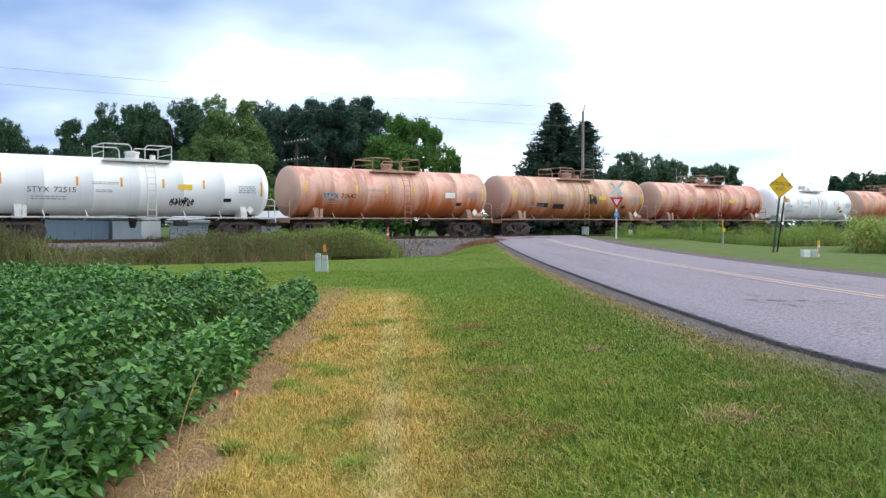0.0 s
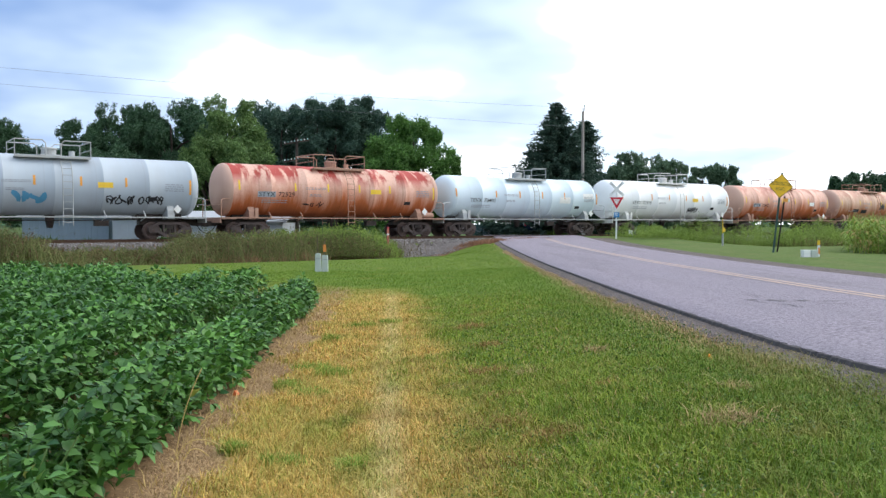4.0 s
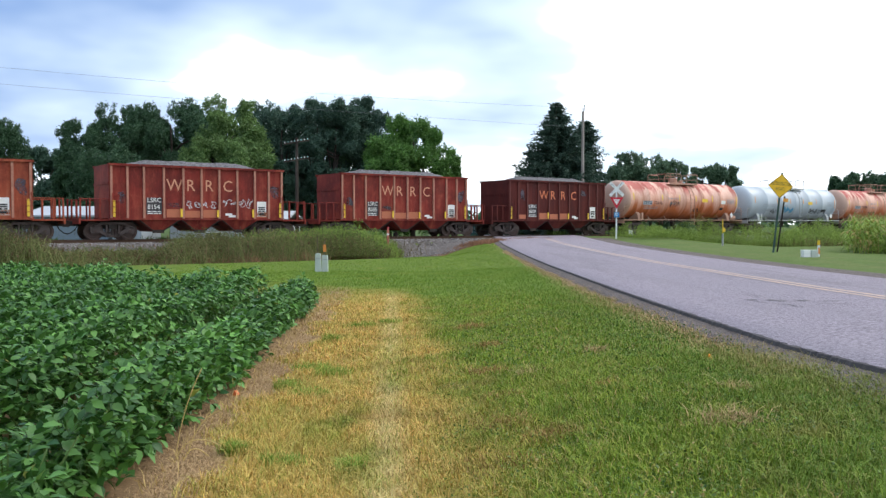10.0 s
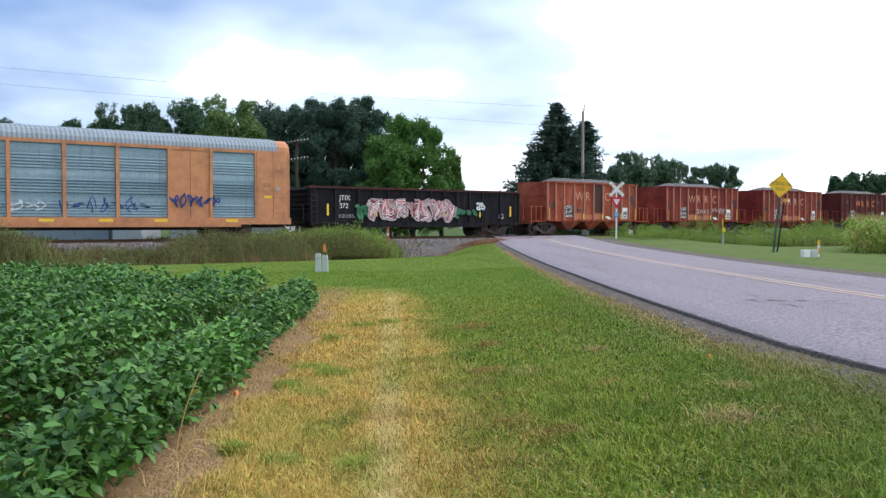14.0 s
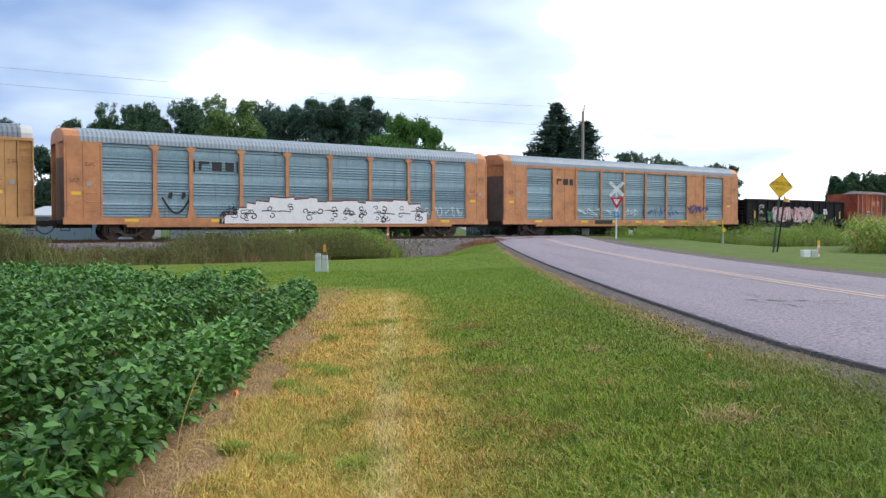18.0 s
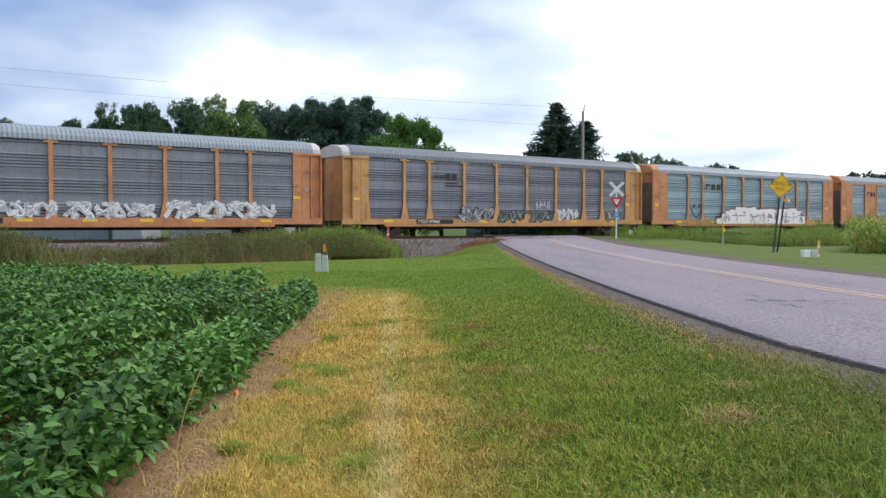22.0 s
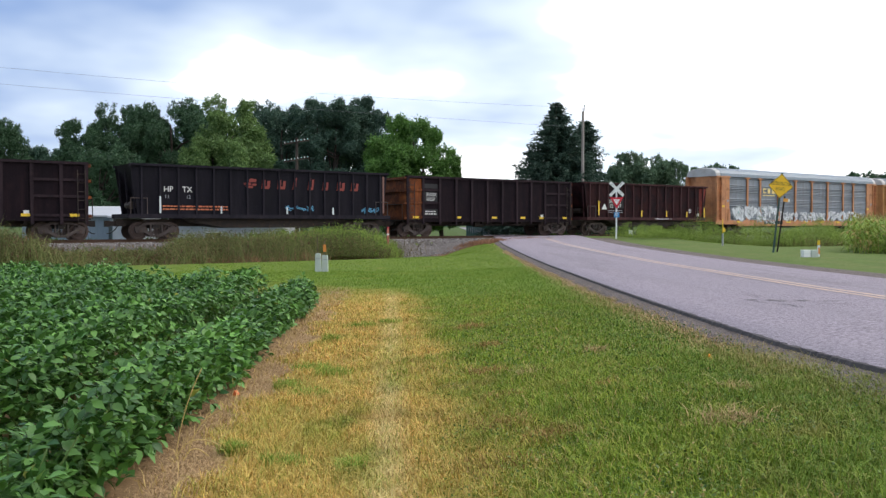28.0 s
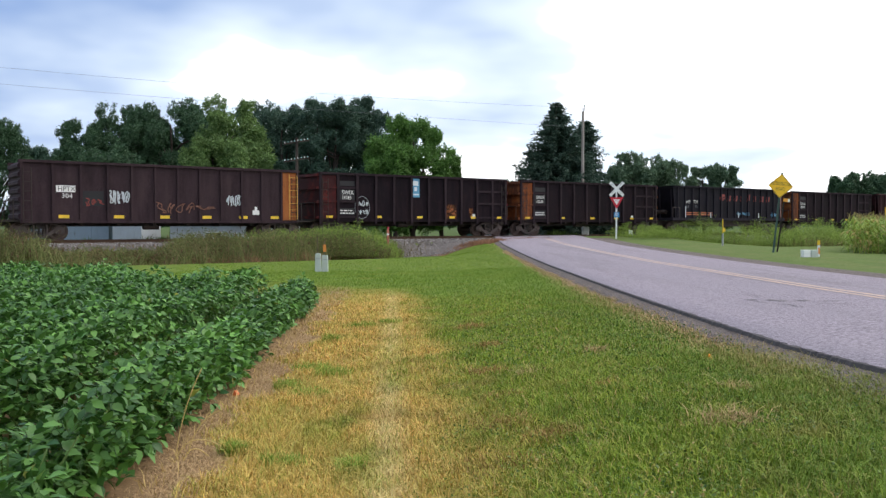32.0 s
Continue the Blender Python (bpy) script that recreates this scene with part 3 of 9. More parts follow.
    # side walk, sill, saddles
    for s in (-1, 1):
        bm = bmesh.new()
        box(bm, -half + 0.45, half - 0.45, s * 1.50 - 0.05, s * 1.50 + 0.05, 1.15, 1.21)
        part("side_rail", bm, trim_mat, car)
        for x in (-4.6, -2.6, 2.4, 4.4):
            bm = bmesh.new()
            rod(bm, (x, s * 1.48, 1.18), (x - 0.08, s * 1.28, 1.52), 0.03, 5)
            rod(bm, (x, s * 1.48, 1.18), (x, s * 0.5, 1.0), 0.025, 5)
            part("bracket", bm, trim_mat, car)
        bm = bmesh.new()
        box(bm, -5.62, -5.42, s * 1.46 - 0.06, s * 1.46 + 0.06, 1.2, 1.75)
        part("post", bm, trim_mat, car)
    for s in (-1, 1):
        bm = bmesh.new()
        box(bm, *sorted((s * 4.4, s * (half - 0.5))), -0.28, 0.28, 0.78, 1.12)
        box(bm, *sorted((s * 4.2, s * 6.6)), -0.5, 0.5, 1.08, zc - r + 0.16)
        part("stub_sill", bm, IRON, car)
    bm = bmesh.new()
    lathe(bm, [(0.62, 0.0), (0.62, 0.14), (0.9, 0.2), (zc - r + 0.1, 0.26)], 12, "z")
    part("outlet", bm, IRON, car)
    bm = bmesh.new()
    bent(bm, [(-4.3, -0.6, 1.08), (-1.5, -0.6, 1.02), (1.5, -0.6, 1.02), (4.3, -0.6, 1.08)], 0.03, 5)
    part("brake_pipe", bm, IRON, car)
    for s in (-1, 1):
        bm = bmesh.new()
        prism(bm, [(-1.45, 1.1), (1.45, 1.1), (1.36, 1.55), (1.1, 1.9), (-1.1, 1.9), (-1.36, 1.55)], s * 5.75 - 0.18, s * 5.75 + 0.18, 0)
        part("saddle", bm, trim_mat, car)
        bm = bmesh.new()
        x0, x1 = sorted((s * (half - 1.35), s * (half - 0.42)))
        box(bm, x0, x1, -1.5, 1.5, 1.10, 1.16)
        box(bm, s * (half - 0.44) - 0.03, s * (half - 0.44) + 0.03, -1.5, 1.5, 0.9, 1.2)
        part("end_platform", bm, trim_mat, car)
        bm = bmesh.new()
        for y in (-1.45, 1.45):
            bent(bm, [(s * (half - 0.48), y, 1.18), (s * (half - 0.48), y, 2.15), (s * (half - 0.6), y * 0.97, 2.24), (s * (half - 1.0), y * 0.97, 2.24)], 0.024)
        rod(bm, (s * (half - 0.48), -1.45, 1.9), (s * (half - 0.48), 1.45, 1.9), 0.02)
        part("handrail", bm, trim_mat, car)
        add_truck(car, s * 5.75)
    bm = bmesh.new()
    lathe(bm, [(5.95, 0.0), (5.95, 0.13), (6.05, 0.18), (6.75, 0.18), (6.85, 0.13), (6.85, 0.0)], 12, "x")
    for v in bm.verts:
        v.co += Vector((0, -1.30, 1.40))
    if reservoir:
        part("air_reservoir", bm, trim_mat, car)
    else:
        bm.free()
    bm = bmesh.new()
    prism(bm, [(6.05, 1.38), (6.27, 1.62), (6.05, 1.86), (5.83, 1.62)], -1.56, -1.53)
    part("placard", bm, WHITE, car, "white diamond placard")
    bm = bmesh.new()
    box(bm, 1.9, 2.6, -1.2, -0.9, 0.72, 1.0)
    part("brake_box", bm, IRON, car)
    couplers(car, half)
    sd = round_side(zc, r + 0.012)
    for x in (-6.55, -3.1, -0.95, 1.2, 3.4):
        mark("reflector", [(x - 0.055, x + 0.055, zc - 0.05, zc + 0.42 if abs(x) < 6 else zc + 0.5)], strip, car, sd)
    mark("reflector", [(6.7, 6.81, zc - 0.4, zc + 0.4)], strip, car, sd)
    if sheet:
        mark("warning_panel", [(2.0, 2.75, zc - 0.12, zc + 0.16)], sheet, car, sd, "yellow notice panel")
    if plate:
        mark("stencil_plate", [(-5.45, -4.35, zc - 0.42, zc - 0.10)], plate, car, sd)
    if mark_text:
        a, b = mark_text.split()
        sl = round_side(zc, r + 0.022)
        words(a, 0.26, -5.4, zc - 0.38, text_mat, car, sl, 1.15)
        words(b, 0.26, -4.2, zc - 0.38, text_mat, car, sl, 1.15)
    bars(car, sd, -5.2, zc - 0.62, 1.6, 2, GREY, 0.045, 0.12, 3)
    bars(car, sd, -2.4, zc + 0.15, 1.4, 2, GREY, 0.035, 0.08, 4)
    bars(car, sd, -2.2, zc - 0.25, 0.8, 2, GREY, 0.035, 0.08, 5)
    bars(car, sd, 5.4, zc + 0.1, 1.0, 4, GREY, 0.05, 0.11, 6)
    mark("data_panel", [(4.55, 5.0, zc - 0.75, zc - 0.55)], BLACK, car, sd)
    return car, sd


def build_tanks():
    orange_pale, orange_deep, red = (0.76, 0.47, 0.37), (0.50, 0.135, 0.045), (0.38, 0.035, 0.030)
    trim_r = paint("rusty_trim", (0.42, 0.25, 0.18), 0.7, 0, (0.22, 0.09, 0.05), 0.6, 4)
    trim_w = paint("white_trim", (0.66, 0.66, 0.64), 0.6, 0, (0.28, 0.22, 0.18), 0.5, 4)
    trim_g = paint("grey_trim", (0.42, 0.44, 0.44), 0.6, 0, (0.2, 0.15, 0.12), 0.5, 4)
    head = tank_paint("rust_head", (0.52, 0.34, 0.27), (0.30, 0.12, 0.06), 0.7, 0.6)
    out = []

    def rusty(u, shift, text, patch_=0.6, deep=orange_deep, sheet=YELLOW, pale=orange_pale):
        lab = "rust-orange tank car with pale flanks and red patches"
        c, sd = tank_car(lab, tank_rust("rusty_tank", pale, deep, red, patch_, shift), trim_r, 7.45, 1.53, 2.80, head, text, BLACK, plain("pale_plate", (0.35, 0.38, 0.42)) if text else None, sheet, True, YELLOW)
        out.append((c, u))
        return c, sd
    whitem = tank_paint("white_tank", (0.88, 0.89, 0.90), (0.55, 0.48, 0.43), 0.3, 0.3, 0.0)
    rusty(155.0, 11.0, "", 0.7)
    c, sd = tank_car("white tank car with dark valve housing", tank_paint("white_tank", (0.86, 0.88, 0.90), (0.5, 0.46, 0.43), 0.3, 0.3, 9), trim_w, 7.0, 1.47, 2.74, None, "", sheet=None)
    words("UTLX", 0.26, -5.0, 2.4, BLACK, c, sd, 1.1)
    mark("panel", [(4.0, 4.5, 2.2, 2.6)], ORANGE_STRIP, c, sd)
    out.append((c, 139.2))
    rusty(123.3, 7.0, "", 0.5, (0.38, 0.07, 0.03))
    c, sd = rusty(107.15, 3.0, "", 0.35, (0.42, 0.14, 0.05), YELLOW, (0.66, 0.45, 0.33))
    mark("data_panel", [(-4.3, -3.2, 2.05, 2.35), (-2.7, -1.6, 1.95, 2.3)], BLACK, c, sd)
    scrawl(c, sd, 0.9, 1.7, 2.2, 3.2, BLACK, 5, 0.2, 2, label="black sprayed scribble")
    c, sd = rusty(91.05, 1.0, "STYX 72642", 0.4, sheet=None)
    mark("panel", [(3.6, 4.4, 2.55, 2.9)], WHITE, c, sd)
    c, sd = tank_car("clean white tank car with black lettering", whitem, trim_w, 7.45, 1.53, 2.80, None, "STYX 72515", sheet=YELLOW, reservoir=False)
    scrawl(c, sd, 1.6, 2.9, 1.75, 2.3, BLACK, 11, 0.05, 6, label="black sprayed scribble")
    out.append((c, 74.95))
    c, sd = tank_car("pale blue-grey tank car with grey lettering", tank_paint("pale_tank", (0.63, 0.735, 0.80), (0.38, 0.36, 0.34), 0.35, 0.4, 4), trim_g, 7.0, 1.46, 2.72, None, "TEVX 70401", text_mat=BLACK, reservoir=False)
    mark("panel", [(2.9, 4.0, 2.35, 2.8)], WHITE, c, sd)
    mark("panel", [(5.3, 6.4, 2.7, 3.1)], WHITE, c, sd)
    out.append((c, 58.85))
    c, sd = rusty(43.6, 5.0, "STYX 72529", 0.95)
    scrawl(c, sd, -2.6, -1.2, 1.8, 2.2, BLACK, 21, 0.04, 3, label="black sprayed scribble")
    c, sd = tank_car("grey-green tank car with blue and black graffiti", tank_paint("grey_tank", (0.43, 0.49, 0.55), (0.30, 0.24, 0.20), 0.4, 0.45, 6), trim_g, 7.45, 1.53, 2.80, None, "STYX 72881", text_mat=GREY, sheet=YELLOW, reservoir=False)
    scrawl(c, sd, -1.9, -0.4, 1.7, 2.6, BLUE_SPRAY, 31, 0.16, 4, label="blue sprayed shapes")
    scrawl(c, sd, -4.0, -2.6, 1.75, 2.3, BLACK, 32, 0.045, 4, label="black sprayed scribble")
    scrawl(c, sd, 2.4, 5.4, 1.75, 2.4, BLACK, 33, 0.07, 6, label="black sprayed shapes")
    out.append((c, 27.5))
    c, sd = rusty(11.35, 2.0, "STYX 72646", 0.8)
    scrawl(c, sd, -2.2, -1.0, 2.2, 2.8, BLACK, 41, 0.05, 4, label="black sprayed scribble")
    scrawl(c, sd, 0.9, 1.8, 1.75, 2.3, IRON, 42, 0.08, 2, label="dark sprayed ring")
    mark("panel", [(4.6, 5.2, 2.55, 2.85)], WHITE, c, sd)
    return out


# ---- open hopper cars with stone ----
POSTS_H = (-4.72, -3.92, -3.08, -2.04, -1.0, 0.0, 1.0, 2.04, 3.08, 3.92, 4.72)


def stone_load():
    m = Mat("crushed_stone", 0.95, 0, 0.2)
    st = m.axis(0, m.voronoi(16, out="Color"))
    c = m.ramp(st, (0.0, (0.060, 0.057, 0.062)), (1.0, (0.215, 0.205, 0.215)))
    m.color(c).bump(m.voronoi(16), 0.9, 0.05)
    return m.m


STONE_LOAD = stone_load()


def hopper_car(label, mat, post_mat, number, letters, seed):
    car = new("hopper_car")
    tagged(car, label, "rail car", "cars of the freight train")
    half, L, zb, zt = 6.65, 4.8, 1.13, 3.85
    rnd = random.Random(seed)
    for s in (-1, 1):
        bm = bmesh.new()
        box(bm, -L, L, s * 1.52 - 0.03, s * 1.52 + 0.03, zb, zt)
        part("side_sheet", bm, mat, car)
        for x in POSTS_H:
            bm = bmesh.new()
            y0, y1 = sorted((s * 1.545, s * 1.63))
            box(bm, x - 0.055, x + 0.055, y0, y1, zb, zt - 0.02)
            part("post", bm, post_mat, car)
        bm = bmesh.new()
        y0, y1 = sorted((s * 1.44, s * 1.66))
        box(bm, -L - 0.06, L + 0.06, y0, y1, zt - 0.02, zt + 0.10)
        part("top_rail", bm, mat, car)
        bm = bmesh.new()
        box(bm, -L - 0.05, L + 0.05, *sorted((s * 1.47, s * 1.60)), zb - 0.09, zb + 0.02)
        part("side_sill", bm, mat, car)
        bm = bmesh.new()
        prism(bm, [(-1.52, zb), (1.52, zb), (1.52, zt + 0.08), (-1.52, zt + 0.08)], s * L - 0.03, s * L + 0.03, 0)
        for z in (2.0, 2.9):
            box(bm, s * L - 0.07, s * L + 0.07, -1.5, 1.5, z, z + 0.12)
        part("end_sheet", bm, mat, car)
        # end platform, its stakes and steps
        bm = bmesh.new()
        x0, x1 = sorted((s * L, s * (half - 0.35)))
        box(bm, x0, x1, -1.5, 1.5, zb - 0.14, zb - 0.06)
        box(bm, s * (half - 0.4) - 0.05, s * (half - 0.4) + 0.05, -1.55, 1.55, zb - 0.3, zb)
        part("end_platform", bm, mat, car)
        for x, y in ((5.25, -1.45), (5.75, -1.45), (6.2, -1.45), (5.25, 1.45), (5.75, 1.45), (6.2, 1.45), (6.2, -0.6), (6.2, 0.5)):
            bm = bmesh.new()
            box(bm, s * x - 0.04, s * x + 0.04, y - 0.04, y + 0.04, zb - 0.06, zb + rnd.uniform(0.95, 1.05))
            part("stake", bm, mat, car)
        bm = bmesh.new()
        for y in (-1.45, 1.45):
            rod(bm, (s * 4.85, y, zb + 0.98), (s * 6.22, y, zb + 0.98), 0.025, 5)
        part("handrail", bm, mat, car)
        ladder(car, s * 4.55, -1.72, zb + 0.15, zb + 1.3, 0.34, mat, 4)
        add_truck(car, s * 4.55)
    for x in (-2.25, 0.0, 2.25):
        bm = bmesh.new()
        a, b = 1.10, 0.26
        top = [(x - a, -1.50), (x + a, -1.50), (x + a, 1.50), (x - a, 1.50)]
        bot = [(x - b, -1.22), (x + b, -1.22), (x + b, 1.22), (x - b, 1.22)]
        T = [bm.verts.new((p[0], p[1], zb - 0.10)) for p in top]
        B = [bm.verts.new((p[0], p[1], 0.42)) for p in bot]
        bm.faces.new(T[::-1]), bm.faces.new(B)
        for i in range(4):
            bm.faces.new((T[i], T[(i + 1) % 4], B[(i + 1) % 4], B[i]))
        bmesh.ops.recalc_face_normals(bm, faces=bm.faces[:])
        bay = part("hopper_bay", bm, mat, car)
        bm = bmesh.new()
        box(bm, x - 0.30, x + 0.30, -1.28, -1.20, 0.34, 0.52)
        rod(bm, (x - 1.06, -1.52, zb - 0.10), (x - 0.24, -1.26, 0.45), 0.035, 5)
        rod(bm, (x + 1.06, -1.52, zb - 0.10), (x + 0.24, -1.26, 0.45), 0.035, 5)
        part("gate", bm, IRON, bay)
    bm = bmesh.new()
    box(bm, -half + 0.5, half - 0.5, -0.22, 0.22, 0.74, 1.05)
    part("centre_sill", bm, IRON, car)
    # heaped load
    bm = bmesh.new()
    nx, ny = 40, 14
    g = []
    for j in range(ny + 1):
        y = -1.46 + 2.92 * j / ny
        row = []
        for i in range(nx + 1):
            x = -L + 0.1 + (2 * L - 0.2) * i / nx
            k = min(1, (L - abs(x)) / 2.2) ** 0.9 * (1 - (abs(y) / 1.5) ** 2.2)
            row.append(bm.verts.new((x, y, zt - 0.12 + 0.56 * k + 0.05 * noise.noise(Vector((x * 2.5 + seed, y * 2.5, 0))))))
        g.append(row)
    for A, B in zip(g, g[1:]):
        for i in range(nx):
            bm.faces.new((A[i], A[i + 1], B[i + 1], B[i]))
    part("stone_load", bm, STONE_LOAD, car, "heaped grey crushed stone", True)
    couplers(car, half)
    sd = flat_side(-1.55)
    spots = ((-1.6, 0), (-0.62, 1), (0.40, 2), (1.42, 3))
    for (x, i) in spots:
        if letters[i] != " ":
            words(letters[i], 0.62, x - (0.22 if i else 0.3), 2.62, PALE_LET if seed % 2 else ORANGE_LET, car, sd, 0.95)
    mark("stencil_plate", [(-2.96, -2.14, 1.35, 2.22)], plain("dark_stencil", (0.05, 0.045, 0.05)), car, sd)
    sd2 = flat_side(-1.556)
    words("LSRC", 0.24, -2.92, 1.98, WHITE, car, sd2, 0.95)
    words(number, 0.24, -2.90, 1.62, WHITE, car, sd2, 0.95)
    bars(car, sd2, -2.9, 1.46, 0.7, 2, WHITE, 0.05, 0.1, seed)
    strip = YELLOW
    for x, z0, z1 in ((-4.60, 1.2, 2.05), (4.60, 1.2, 2.05), (-1.12, 1.2, 1.65), (0.9, 1.2, 1.6), (2.95, 1.2, 1.65)):
        mark("reflector", [(x - 0.06, x + 0.06, z0, z1)], strip, car, flat_side(-1.64))
    prim = plain("primer_patch", (0.45, 0.15, 0.08), 0.8)
    mark("primer_patch", [(-1.9, -1.06, 1.18, 1.62), (-0.9, -0.08, 1.18, 1.55), (0.1, 0.85, 1.18, 1.6), (3.2, 3.85, 1.2, 1.5) if seed % 2 else (-3.85, -3.2, 1.2, 1.5)], prim, car, sd)
    mark("data_panel", [(3.22, 3.78, 1.25, 2.10)], WHITE, car, sd)
    mark("data_panel", [(3.30, 3.70, 1.72, 1.80), (3.30, 3.70, 1.62, 1.69), (3.30, 3.48, 1.52, 1.59), (3.53, 3.70, 1.52, 1.59), (3.34, 3.66, 1.34, 1.44)], BLACK, car, sd2)
    blue_grey = mist("grey_touch_up", (0.10, 0.085, 0.105), 0.55, float(seed))
    bm = bmesh.new()
    for q, (cx, cz, rx, rz) in enumerate(((4.3, 2.65, 0.28, 0.42), (-4.2, 2.2, 0.22, 0.3), (-1.5, 1.85, 0.35, 0.12)) if seed % 2 else ((2.5, 3.1, 0.3, 0.2), (-3.5, 2.9, 0.2, 0.4))):
        blob(bm, sd, cx, cz, rx, rz, seed * 5 + q, 0, 0.0, 18, 0.3)
    part("touch_up", bm, blue_grey, car)
    mark("stencil", [(1.35, 1.75, 1.3, 1.42), (1.55, 1.95, 1.2, 1.32)], WHITE, car, sd)
    return car, sd


def build_hoppers():
    out = []
    maroon = panel_rust("maroon_side", (0.085, 0.016, 0.014), (0.045, 0.010, 0.010), (0.13, 0.03, 0.022), wear=0.3, shift=1)
    reds = [panel_rust("red_side", (0.225, 0.032, 0.024), (0.10, 0.016, 0.014), (0.34, 0.085, 0.05), (0.05, 0.014, 0.014), 0.6, s, sooty=0.42) for s in (4, 8)]
    rust = panel_rust("rusty_red_side", (0.31, 0.066, 0.034), (0.15, 0.026, 0.018), (0.44, 0.15, 0.08), (0.07, 0.018, 0.016), 0.55, 15, sooty=0.44)
    pr = paint("pale_post", (0.42, 0.20, 0.14), 0.8, 0, (0.14, 0.04, 0.03), 0.6, 3)
    pm = paint("maroon_post", (0.12, 0.03, 0.025), 0.8, 0, (0.05, 0.015, 0.012), 0.5, 3)
    for u, mat, pmat, num, let, seed, lab in ((-3.35, maroon, pm, "8009", "WRRC", 2, "dark maroon hopper car heaped with grey crushed stone"),
                                              (-16.62, reds[0], pr, "8005", "WRRC", 3, "red hopper car with primer patches, heaped with grey stone"),
                                              (-30.05, reds[1], pr, "8154", "WRRC", 5, "weathered red hopper car, heaped with grey stone"),
                                              (-43.25, rust, pr, "8117", "WR C", 7, "rust-streaked red hopper car, heaped with grey stone")):
        c, sd = hopper_car(lab, mat, pmat, num, let, seed)
        if seed == 5:
            scrawl(c, sd, -0.9, 0.9, 1.65, 2.1, SILVER_SPRAY, 51, 0.035, 4, label="pale sprayed scribble")
            scrawl(c, sd, 1.2, 3.0, 1.7, 2.3, SILVER_SPRAY, 52, 0.03, 4, label="pale sprayed scribble")
        if seed == 7:
            mark("dark_panel", [(0.06, 0.94, 1.7, 3.8)], plain("soot_panel", (0.06, 0.02, 0.02), 0.8), c, sd)
        out.append((c, u))
    return out

# ---- gondolas ----
def ribbed_end(car, x, s, zb, zt, mat, n=7, w=1.5):
    """An end wall with level corrugations; s is the way that it faces."""
    bm = bmesh.new()
    pts = [(x - s * 0.04, zb)]
    h = (zt - zb) / n
    for i in range(n):
        z = zb + h * i
        pts += [(x, z + h * 0.12), (x + s * 0.10, z + h * 0.32), (x + s * 0.10, z + h * 0.68), (x, z + h * 0.88)]
    pts += [(x - s * 0.04, zt)]
    prism(bm, pts, -w, w, 1)
    part("end_wall", bm, mat, car)


